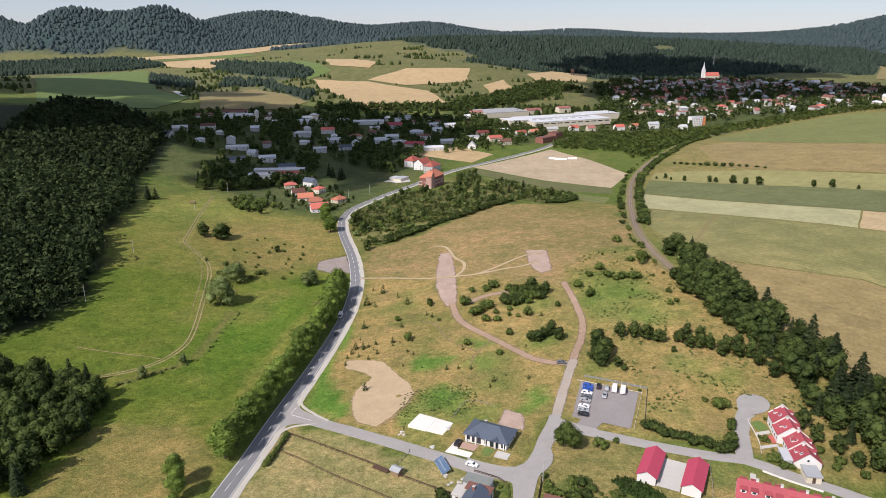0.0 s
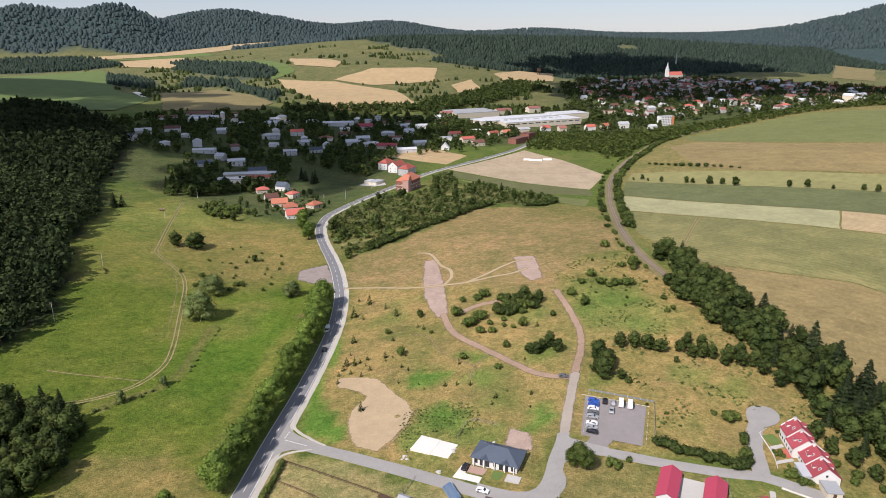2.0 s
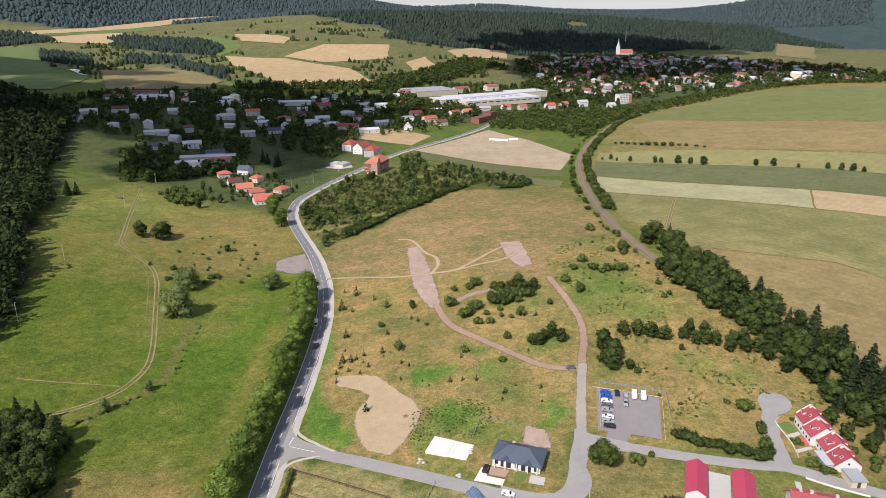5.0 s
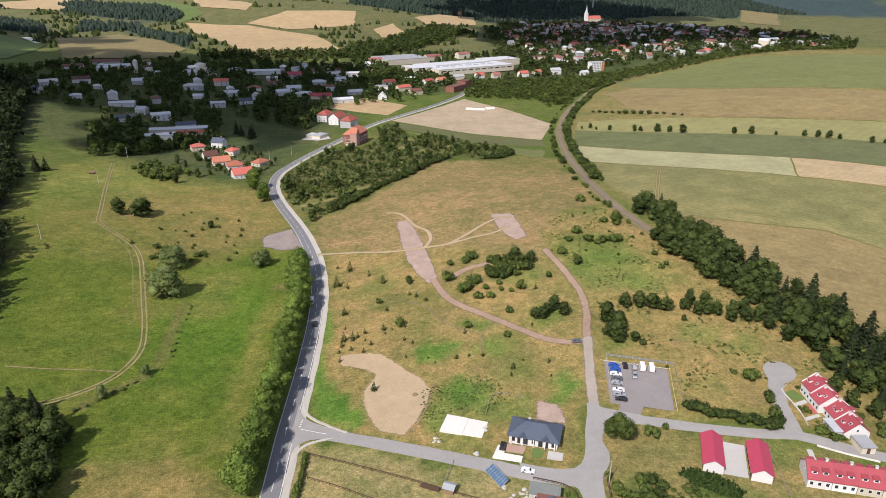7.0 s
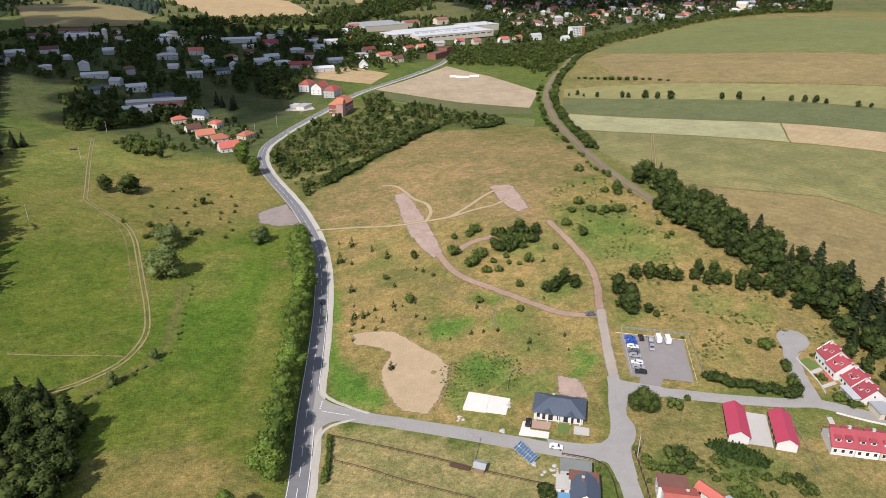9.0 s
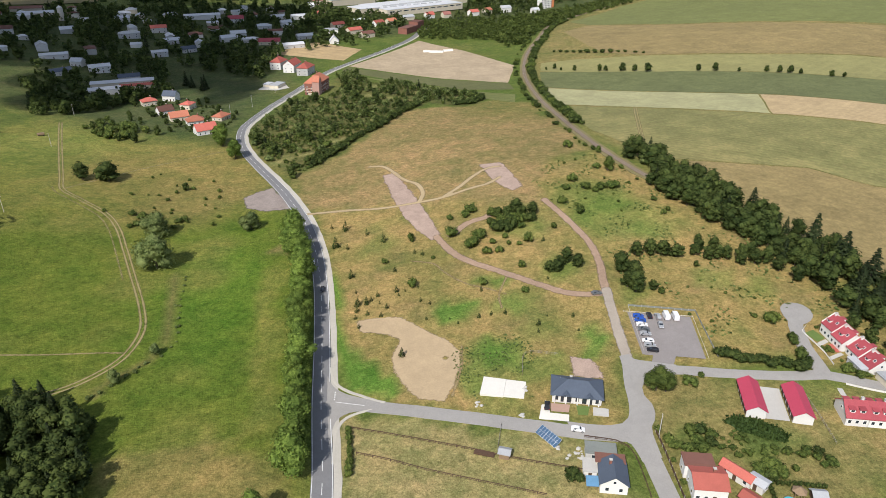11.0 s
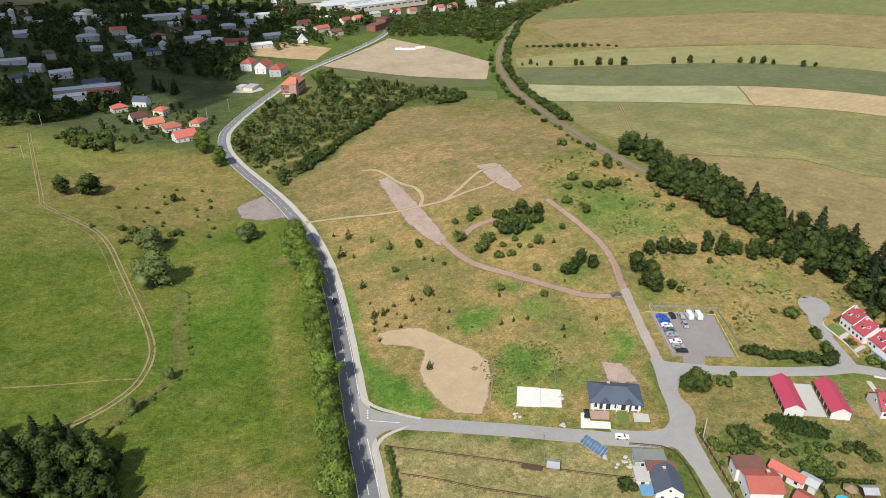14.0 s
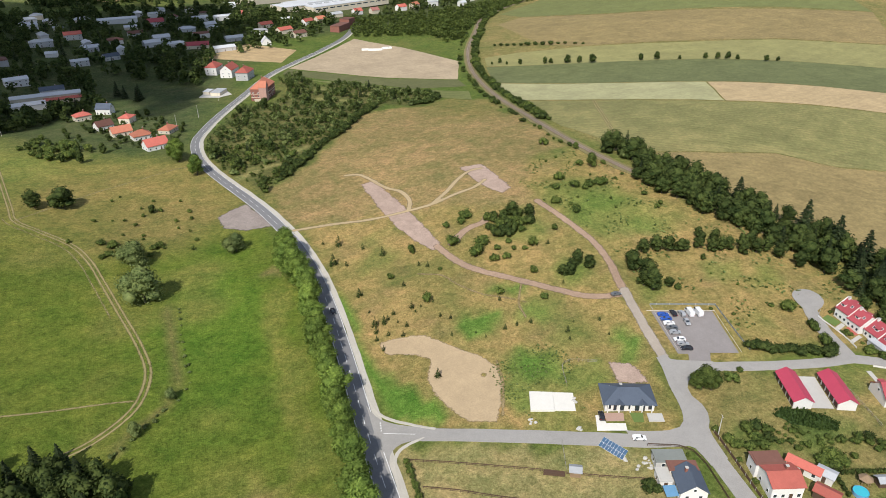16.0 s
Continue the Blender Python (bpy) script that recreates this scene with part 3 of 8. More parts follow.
    for cx, cy, r in ((54, 175, 6), (40, 182, 6), (68, 172, 6), (31, 195, 3), (90, 190, 5)):
        lay((0.13, 0.17, 0.045), 0.75 * smooth(r * 1.3, r * 0.5, np.hypot(jx - cx, jy - cy)))
    # fields east of the railway
    east = smooth(-8, 8, x - np.interp(y, [p[1] for p in RAIL], [p[0] for p in RAIL]) - 12) * smooth(1350, 1150, y)
    lay((0.25, 0.205, 0.085), 0.9 * east)
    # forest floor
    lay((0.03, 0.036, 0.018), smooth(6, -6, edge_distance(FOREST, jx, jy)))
    # floor of the far woods: blue-grey, distance haze mixed into the colour
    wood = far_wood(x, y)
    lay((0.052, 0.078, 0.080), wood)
    return np.clip(c, 0, 1)


REEDS = [(53.8, 185.9), (57.8, 187), (63.4, 184), (67.6, 178.9), (68.7, 174.7), (65.7, 172.7), (60.7, 175.9), (55.4, 180.8)]
FOREST = [(-700, 100), (-225, 180), (-212, 285), (-196, 312), (-194, 334), (-199, 372), (-211, 412), (-232, 450), (-247, 535), (-292, 641), (-325, 760), (-345, 860), (-420, 960), (-560, 1120), (-900, 1150)]
FIELDS_FAR = {
    "stubble_field": [[(-354, 1913), (-194, 1836), (-34, 1630), (15, 1393), (-72, 1297), (-141, 1286), (-216, 1489)], [(-412, 2473), (-297, 2387), (-197, 2113), (-212, 2029), (-333, 2120)],
                      [(-1285, 2852), (-1025, 3009), (-819, 3465), (-625, 3595), (-687, 3334), (-765, 2951), (-1169, 2813)], [(-197, 1863), (-102, 1990), (73, 1980), (64, 1777), (-92, 1746)],
                      [(103, 1719), (154, 1811), (187, 1598), (108, 1593)], [(229, 1945), (336, 2150), (448, 2176), (389, 1893), (245, 1828)], [(-1091, 2718), (-962, 2756), (-828, 2737), (-786, 2415), (-994, 2532)]],
    "green_field": [[(-1154, 2775), (-824, 2940), (-730, 2749), (-1005, 2755)], [(-1264, 2193), (-1016, 2423), (-637, 1558), (-506, 1390), (-483, 1168), (-644, 1099)],
                    [(-733, 2599), (-460, 2447), (-316, 2000), (-365, 1916), (-626, 2390)]],
    "fallow_field": [[(-542, 1563), (-473, 1779), (-267, 1373), (-274, 1260), (-423, 1206)], [(1537, 2472), (1607, 2359), (1346, 1968), (1300, 2102)]],
}


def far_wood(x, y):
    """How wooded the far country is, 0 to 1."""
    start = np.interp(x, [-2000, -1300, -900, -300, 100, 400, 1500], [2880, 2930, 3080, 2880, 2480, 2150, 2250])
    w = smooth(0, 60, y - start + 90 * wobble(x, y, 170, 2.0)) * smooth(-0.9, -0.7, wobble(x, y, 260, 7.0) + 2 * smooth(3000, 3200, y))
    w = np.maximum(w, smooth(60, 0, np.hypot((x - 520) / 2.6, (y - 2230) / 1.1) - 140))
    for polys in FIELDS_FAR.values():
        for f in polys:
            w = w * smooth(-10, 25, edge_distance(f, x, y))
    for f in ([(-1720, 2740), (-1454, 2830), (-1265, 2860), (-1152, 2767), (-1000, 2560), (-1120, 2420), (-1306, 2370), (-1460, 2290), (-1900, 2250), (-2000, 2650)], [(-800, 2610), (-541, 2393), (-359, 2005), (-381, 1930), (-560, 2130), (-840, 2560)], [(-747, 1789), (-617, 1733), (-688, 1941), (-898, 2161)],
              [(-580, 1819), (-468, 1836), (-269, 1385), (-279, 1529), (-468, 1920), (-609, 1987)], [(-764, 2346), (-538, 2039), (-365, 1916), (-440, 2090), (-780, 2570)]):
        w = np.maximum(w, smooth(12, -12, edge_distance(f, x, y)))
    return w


def graded(lo, a, b, hi, fine, grow):
    out = list(np.arange(a, b + 0.1, fine))
    s = fine
    while out[-1] < hi:
        s = min(s * grow, 70)
        out.append(out[-1] + s)
    s = fine
    while out[0] > lo:
        s = min(s * grow, 70)
        out.insert(0, out[0] - s)
    return np.array(out)


gx = graded(-3600, -260, 260, 3600, 4.0, 1.06)
gy = graded(-400, 140, 660, 4900, 4.0, 1.045)
GX, GY = np.meshgrid(gx, gy)
GZ = height(GX, GY)
nx, ny = len(gx), len(gy)
idx = np.arange(nx * ny).reshape(ny, nx)
quads = np.stack([idx[:-1, :-1], idx[:-1, 1:], idx[1:, 1:], idx[1:, :-1]], -1).reshape(-1, 4)
ground_me = bpy.data.meshes.new("ground")
ground_me.from_pydata(np.stack([GX.ravel(), GY.ravel(), GZ.ravel()], 1).tolist(), [], quads.tolist())
ground_me.polygons.foreach_set("use_smooth", [True] * len(ground_me.polygons))
attr = ground_me.color_attributes.new("plants", "FLOAT_COLOR", "POINT")
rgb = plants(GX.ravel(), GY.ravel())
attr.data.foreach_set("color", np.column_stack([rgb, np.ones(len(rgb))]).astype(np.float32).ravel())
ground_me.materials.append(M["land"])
ground = tagged(new("ground", ground_me), "rolling grassland valley with green meadow and dry grass", "ground", kind="structure")

# fields
CROPS = {
    "stubble_field": surface("stubble", (0.44, 0.32, 0.17), 0.95, 0.12, (0.02, 0.15, 1.5), stripes=(12, -46, 0.03), grain=((0.05, 0.10), (0.3, 0.10))),
    "green_field": surface("green_crop", (0.12, 0.17, 0.045), 0.95, 0.16, (0.015, 0.12, 1.5), grain=((0.05, 0.10), (0.3, 0.10))),
    "fallow_field": surface("fallow_grass", (0.22, 0.18, 0.075), 0.95, 0.16, (0.015, 0.12, 1.5), grain=((0.05, 0.10), (0.3, 0.10))),
    "pale_strip_field": surface("pale_green_stubble", (0.36, 0.345, 0.18), 0.95, 0.16, (0.03, 0.2, 1.5), stripes=(3.5, -46, 0.08), grain=((0.05, 0.10), (0.3, 0.10))),
    "tan_field": surface("tan_stubble", (0.44, 0.33, 0.18), 0.95, 0.14, (0.03, 0.2, 1.5), stripes=(4, -46, 0.06), grain=((0.05, 0.10), (0.3, 0.10))),
    "weedy_field": surface("weedy_fallow", (0.135, 0.150, 0.058), 0.95, 0.35, (0.03, 0.2, 0.9), grain=((0.05, 0.10), (0.3, 0.10))),
    "hay_field": surface("dry_hay_meadow", (0.262, 0.245, 0.096), 0.95, 0.2, (0.02, 0.12, 0.8), stripes=(5, -46, 0.06), grain=((0.05, 0.10), (0.3, 0.10))),
    "mown_field": surface("mown_meadow", (0.205, 0.200, 0.072), 0.95, 0.26, (0.009, 0.05, 0.5), stripes=(4.5, -44, 0.05), tint=(0.27, 0.215, 0.088), grain=((0.05, 0.10), (0.3, 0.10))),
    "dry_field": surface("dry_brown_meadow", (0.258, 0.20, 0.084), 0.95, 0.32, (0.014, 0.1, 0.5), stripes=(6, -46, 0.03), tint=(0.28, 0.205, 0.088), grain=((0.05, 0.10), (0.3, 0.10))),
    "crop_field": surface("green_meadow", (0.165, 0.18, 0.058), 0.95, 0.2, (0.012, 0.09, 0.7), stripes=(8, -46, 0.06), grain=((0.05, 0.10), (0.3, 0.10))),
    "dark_field": surface("dark_green_crop", (0.125, 0.13, 0.05), 0.95, 0.15, (0.03, 0.2, 1.5), stripes=(4, -50, 0.04), grain=((0.05, 0.10), (0.3, 0.10))),
    "rubble_field": surface("beige_soil", (0.42, 0.33, 0.22), 0.95, 0.12, (0.03, 0.2, 1.5), stripes=(5, -60, 0.03), grain=((0.05, 0.10), (0.3, 0.10))),
}
FIELDS = [
    ("pale_strip_field", [(185, 622), (250, 560), (315, 498), (279, 441), (219, 497), (168, 546), (173, 585)], "pale green stubble strip beside the railway"),
    ("tan_field", [(316, 497), (366, 450), (430, 390), (390, 345), (326, 405), (280, 440)], "tan stubble field bordering the pale strip"),
    ("weedy_field", [(211, 686), (296, 633), (375, 573), (433, 522), (500, 460), (432, 388), (366, 452), (317, 499), (187, 624)], "weedy dark green fallow field"),
    ("hay_field", [(228, 722), (265, 718), (329, 691), (419, 633), (497, 592), (580, 520), (500, 460), (433, 524), (375, 575), (213, 688)], "dry hay meadow with a row of small trees"),
    ("dry_field", [(308, 773), (330, 885), (382, 915), (454, 822), (606, 710), (700, 640), (582, 522), (505, 592), (424, 638), (331, 694), (304, 726)], "brown dry meadow on the rising slope"),
    ("crop_field", [(385, 982), (521, 1070), (649, 1110), (745, 1068), (824, 1026), (900, 900), (702, 642), (622, 716), (458, 826), (386, 921)], "green meadow on the crest of the slope"),
    ("mown_field", [(166, 540), (217, 493), (277, 438), (324, 403), (390, 343), (330, 270), (243, 318), (226, 345), (158, 374), (146, 405), (143, 446), (150, 490)], "mown green-brown meadow with fine swaths"),
    ("dry_field", [(156, 372), (225, 344), (243, 316), (330, 268), (300, 190), (190, 160), (168, 205), (162, 256), (150, 305), (144, 350)], "dry brown meadow beside the tree belt"),
    ("rubble_field", [(36, 788), (108, 869), (146, 916), (178, 830), (200, 726), (165, 655), (105, 700)], "beige bare soil field beside the road"),
    ("dark_field", [(24, 765), (34, 784), (104, 696), (165, 652), (160, 625), (115, 640), (58, 712)], "narrow dark green crop strip"),
    ("crop_field", [(40, 726), (57, 708), (114, 636), (152, 605), (139, 572), (118, 600), (65, 680)], "light green grass strip below the crops"),
    ("stubble_field", [(-40, 880), (20, 935), (66, 880), (35, 822)], "pale stubble field behind the houses"),
]
for kind_, outline, text in FIELDS:
    drape(kind_, outline, CROPS[kind_], 0.12, text, "field", 10.0, 0.8)
for kind_, polys in FIELDS_FAR.items():
    for outline in polys:
        drape(kind_, outline, CROPS[kind_], 1.1, "distant " + kind_.replace("_", " ") + " on a rolling hillside", "field", 40.0, 6.0)

# bare soil
soft_patch("sandy_patch", [(-44, 281.5), (-38.8, 281.5), (-33, 280), (-27.3, 278), (-24.6, 273), (-20.2, 264.8), (-16, 257.8), (-13.4, 252.8), (-12, 246), (-15, 238.5), (-19.5, 230.5), (-25.4, 222), (-33, 226), (-36, 236), (-37.2, 245), (-36.5, 250.4), (-34.7, 255.5), (-30.9, 262), (-33, 266.8), (-38.4, 270), (-44, 273.5)],
           M["sand"], 0.10, "bare sandy soil patch in the meadow", "soil", 1.2, 3.0, ((-18.2, 245.4, 1.0), (-36.5, 258.5, 2.2)))
soft_patch("rubble_patch", [(-2, 431.5), (6, 432), (6.4, 411), (7.4, 387), (7.6, 361), (7, 339), (2, 336), (-1, 345), (-4.1, 370), (-4.1, 393)], M["redsoil"], 0.13, "strip of reddish rubble laid across the field", "soil", 1.2)
soft_patch("rubble_patch", [(53, 415), (65, 411), (64.5, 392), (62.5, 371), (56, 368), (52.5, 378), (51.5, 388)], M["redsoil"], 0.13, "reddish rubble turning place beside the dirt track", "soil", 1.2)

# roads
ribbon("road_verge", shift_line(MAIN, 4.4), 2.4, M["gravel_edge"], 0.10, "pale gravel verge of the main road", "verge", rag=0.5)
road = ribbon("road_main", MAIN, 6.4, M["asphalt"], 0.16, "two-lane asphalt country road with white markings", "road")
ribbon("road_side", SIDE, 5.6, M["asphalt_old"], 0.17, "worn grey asphalt side road", "road", rag=0.3)
ribbon("road_south", SOUTH, 5.5, M["asphalt_old"], 0.17, "worn asphalt lane between the gardens", "road", rag=0.3)
ribbon("road_east", EAST, 4.6, M["asphalt_old"], 0.21, "narrow grey asphalt lane to the row houses", "road", rag=0.3)
ribbon("road_close", CUL, 5.4, M["asphalt_old"], 0.23, "short asphalt lane to a turning place", "road", rag=0.3)
drape("turning_place", curve_through([(109.5, 222.5), (110.6, 227.5), (112.6, 231.6), (115.8, 233.8), (119.4, 233.8), (122.4, 231.8), (123.2, 228), (121.4, 224.2), (117.2, 221.4), (111.6, 220.2)], 1.2), M["asphalt_old"], 0.27, "round asphalt turning place", "road", 2.5)
soft_track("track_north", [TRACK_NORTH], 3.4, M["trackred"], 0.14, "reddish rutted dirt track", "track")
soft_track("track_low", [TRACK_LOW], 3.8, M["trackgrey"], 0.185, "grey-brown gravel track to the lanes", "track")
soft_track("track_brown", [BROWN], 3.6, M["trackred"], 0.17, "reddish brown dirt track across the meadow", "track")
soft_track("track_pale", [PALE, PALE_LOOP, RUBBLE_LOOP], 2.5, M["trackpale"], 0.15, "pale sandy dirt tracks looping round the rubble", "track")
soft_track("track_spur", [GREY_SPUR], 4.0, M["trackred"], 0.12, "short red-brown spur of a dirt track by the thicket", "track")
soft_track("wheel_rut", [shift_line(VALLEY_TRACK, -0.95), shift_line(VALLEY_TRACK, 0.95)], 0.9, M["rut"], 0.08, "twin worn wheel ruts in the meadow", "track", 0.5, 0.7)
soft_track("wheel_rut", [shift_line(VALLEY_TRACK, -4.3)[30:70]], 0.5, M["rut"], 0.08, "faint third rut beside the meadow track", "track", 0.5, 0.7)
soft_track("wheel_rut", [shift_line(FIELD_PATH, -0.9), shift_line(FIELD_PATH, 0.9)], 1.0, M["rut"], 0.2, "faint worn wheel ruts across the mown field", "track", 0.8, 1.0)
soft_track("footpath", [CROSS_TRACK, SIDE_RUT], 0.8, M["rut"], 0.08, "faint dry paths across the meadow", "track", 0.6, 0.8)
drape("reed_bed", REEDS, M["reed"], 0.25, "dark green reed bed in a hollow", "reeds", 1.6, 0.5)
drape("parking_lot", [(55.6, 247.3), (76.3, 236.8), (67.1, 213.6), (58, 218), (53.2, 212.5), (46.9, 215.6), (50.8, 221), (47.7, 222.7)], M["asphalt_lot"], 0.2, "grey asphalt parking lot", "parking lot", 4.0)
JUNCTION = curve_through([(8, 200.5), (13.4, 197.4), (20.1, 194.6), (23.8, 194.3), (26.6, 195.8), (29.1, 199.3), (31.4, 204.4), (32.8, 208.4), (35, 213.5), (37.7, 219.1), (39.6, 224.5)], 2) + curve_through([(43.4, 224.5), (43.4, 221.6), (47, 219.0), (51.1, 216.6), (55.5, 214.0)], 2) + curve_through([(55.0, 209.2), (50.6, 210.6), (45, 210.8), (41, 209.8), (38.4, 207.3), (37.0, 203.7), (37.2, 199.4), (35.8, 195), (33.8, 192.2), (31.6, 190.2), (30.2, 187.1), (29.0, 183.1), (27.6, 178)], 2) + curve_through([(21.3, 178), (21.8, 182.2), (21.9, 185.4), (20.2, 188.0), (15, 191.2), (8, 195.1)], 2)
drape("road_junction", JUNCTION, M["asphalt_old"], 0.21, "wide worn asphalt junction of the lanes", "road", 2.5)
FLARE = curve_through([(-59.8, 249), (-59.2, 244), (-57.9, 240.4), (-55.4, 237.0), (-51.5, 233.6), (-46, 229.6)], 1.5) + curve_through([(-46.5, 223.5), (-51.5, 226.0), (-56.0, 226.6), (-59.6, 225.0), (-62.0, 221.2), (-63.6, 214)], 1.5) + [(-65.5, 214), (-61.5, 249)]
drape("road_corner", FLARE, M["asphalt_old"], 0.175, "worn asphalt where the side road meets the main road", "road", 2.0)
ribbon("road_kerb", curve_through([(-58.2, 254), (-58.1, 248), (-57.5, 243.6), (-56.2, 240.6), (-53.9, 237.4), (-50.6, 234.2), (-47.5, 231.0), (-44, 228.0)], 1.5), 1.1, M["gravel_edge"], 0.165, "pale gravel verge rounding the junction corner", "verge", rag=0.2)
ribbon("road_kerb", curve_through([(-64.2, 205), (-62.4, 213), (-60.9, 219.6), (-58.6, 223.4), (-55.6, 225.2), (-52, 225.9), (-48.5, 226.2)], 1.5), 1.1, M["gravel_edge"], 0.165, "pale gravel verge rounding the junction corner", "verge", rag=0.2)
for line_ in ([(-12, 321), (-3.6, 314), (-0.8, 304), (4.3, 292), (11, 284.4), (17, 277)], [(-10.5, 250), (-14.5, 238), (-22, 224)], [(22, 289), (14.4, 277.5), (12, 268)]):
    soft_track("wheel_rut", [curve_through(line_, 1.2)], 0.6, M["rut_pale"], 0.07, "pale worn wheel track in dry grass", "track", 0.5, 0.8)
soft_patch("gravel_layby", [(-58.5, 409), (-60, 420), (-66.5, 443), (-75, 440), (-83.5, 432.5), (-82, 418), (-72, 410)], M["laybyworn"], 0.1, "bare gravel lay-by beside the main road", "soil", 1.4)

# railway
ribbon("railway_bank", RAIL, 8.0, M["bank"], 0.3, "dry grass bank under the railway", "railway", thick=1.0, rag=1.2)
ribbon("railway_bed", RAIL, 3.4, M["ballast"], 0.55, "grey-brown railway ballast bed", "railway", thick=1.2, rag=0.5)
for off in (-0.75, 0.75):
    ribbon("railway_rail", shift_line(RAIL, off), 0.16, M["rail"], 0.68, "rusty steel railway rail", "rail", thick=0.12)

# ---- buildings ----
FOOT = []
MESHES = {}


def box(bm, x0, x1, y0, y1, z0, z1):
    v = [bm.verts.new(p) for p in ((x0, y0, z0), (x1, y0, z0), (x1, y1, z0), (x0, y1, z0), (x0, y0, z1), (x1, y0, z1), (x1, y1, z1), (x0, y1, z1))]
    for q in ((0, 3, 2, 1), (4, 5, 6, 7), (0, 1, 5, 4), (1, 2, 6, 5), (2, 3, 7, 6), (3, 0, 4, 7)):
        bm.faces.new([v[i] for i in q])


def slab(bm, corners, thick):
    """A flat plate under the given upper corners."""
    up = [bm.verts.new(p) for p in corners]
    lo = [bm.verts.new((p[0], p[1], p[2] - thick)) for p in corners]
    n = len(up)
    bm.faces.new(up)
    bm.faces.new(lo[::-1])
    for k in range(n):
        bm.faces.new((up[k], lo[k], lo[(k + 1) % n], up[(k + 1) % n]))


def shared(key, make, name, mat):
    if key not in MESHES:
        bm = bmesh.new()
        make(bm)
        bmesh.ops.recalc_face_normals(bm, faces=bm.faces)
        me = bpy.data.meshes.new(name)
        bm.to_mesh(me)
        bm.free()
        me.materials.append(mat)
        MESHES[key] = me
    return MESHES[key]


def shared_part(name, key, make, mat, parent, m=None):
    ob = new(name, shared(key, make, name, mat))
    ob.parent = parent
    if m is not None:
        ob.matrix_basis = m
    return ob


def root_at(name, x, y, rot, label, category, group="", z=None):
    ob = new(name)
    ob.matrix_basis = pose(x, y, zg(x, y) if z is None else z, 0, 0, rot)
    return tagged(ob, label, category, group)


def window_part(parent, x, y, z, face, w=1.1, h=1.3, name="window", glass="glass", frame_mat="frame_white"):
    """A window in a wall that faces the given way (degrees in the house's plan)."""
    m = pose(x, y, z, 0, 0, face)
    win = shared_part(name, ("win", w, h, frame_mat), lambda bm: (box(bm, -w / 2, -w / 2 + 0.1, -0.06, 0.05, -h / 2, h / 2), box(bm, w / 2 - 0.1, w / 2, -0.06, 0.05, -h / 2, h / 2),
                      box(bm, -w / 2 + 0.1, w / 2 - 0.1, -0.06, 0.05, h / 2 - 0.1, h / 2), box(bm, -w / 2 + 0.1, w / 2 - 0.1, -0.10, 0.05, -h / 2, -h / 2 + 0.1)), M[frame_mat], parent, m)
    shared_part("pane", ("pane", w, h, glass), lambda bm: box(bm, -w / 2 + 0.1, w / 2 - 0.1, -0.035, 0.03, -h / 2 + 0.1, h / 2 - 0.1), M[glass], win)
    return win


def gable_wall(bm, w, d, hw, hr, low=-1.2):
    """Walls with gables at both ends of the ridge, which runs along x."""
    a = [(-w / 2, -d / 2), (w / 2, -d / 2), (w / 2, d / 2), (-w / 2, d / 2)]
    lo = [bm.verts.new((*p, low)) for p in a]
    up = [bm.verts.new((*p, hw)) for p in a]
    g0, g1 = bm.verts.new((-w / 2, 0, hw + hr)), bm.verts.new((w / 2, 0, hw + hr))
    bm.faces.new(lo[::-1])
    bm.faces.new((lo[0], lo[1], up[1], up[0]))
    bm.faces.new((lo[2], lo[3], up[3], up[2]))
    bm.faces.new((lo[1], lo[2], up[2], g1, up[1]))
    bm.faces.new((lo[3], lo[0], up[0], g0, up[3]))
    bm.faces.new((up[0], up[1], g1, g0))
    bm.faces.new((up[2], up[3], g0, g1))


def gable_roof(bm, w, d, hw, hr, over=0.4, thick=0.22):
    k = hr / (d / 2)
    x, y = w / 2 + over, d / 2 + over
    for s in (-1, 1):
        slab(bm, [(-x, 0, hw + hr + thick), (-x, s * y, hw - k * over + thick), (x, s * y, hw - k * over + thick), (x, 0, hw + hr + thick)], thick)


def hip_roof(bm, w, d, hw, hr, over=0.5, inset=None):
    x, y = w / 2 + over, d / 2 + over
    r = max(0.2, w / 2 - (inset or d / 2))
    low = hw - 0.15
    c = [(-x, -y), (x, -y), (x, y), (-x, y)]
    lo = [bm.verts.new((*p, low)) for p in c]
    mid = [bm.verts.new((*p, low + 0.22)) for p in c]
    r0, r1 = bm.verts.new((-r, 0, hw + hr)), bm.verts.new((r, 0, hw + hr))
    bm.faces.new(lo[::-1])
    for k in range(4):
        bm.faces.new((lo[k], lo[(k + 1) % 4], mid[(k + 1) % 4], mid[k]))
    bm.faces.new((mid[0], mid[1], r1, r0))
    bm.faces.new((mid[1], mid[2], r1))
    bm.faces.new((mid[2], mid[3], r0, r1))
    bm.faces.new((mid[3], mid[0], r0))


def chimney_part(parent, x, y, z0, z1, mat="brick"):
    c = shared_part("chimney", ("chim", round(z1 - z0, 1), mat), lambda bm: box(bm, -0.35, 0.35, -0.35, 0.35, 0, z1 - z0), M[mat], parent, pose(x, y, z0))
    shared_part("chimney_cap", ("cap",), lambda bm: box(bm, -0.45, 0.45, -0.45, 0.45, 0, 0.12), M["concrete"], c, pose(0, 0, z1 - z0))


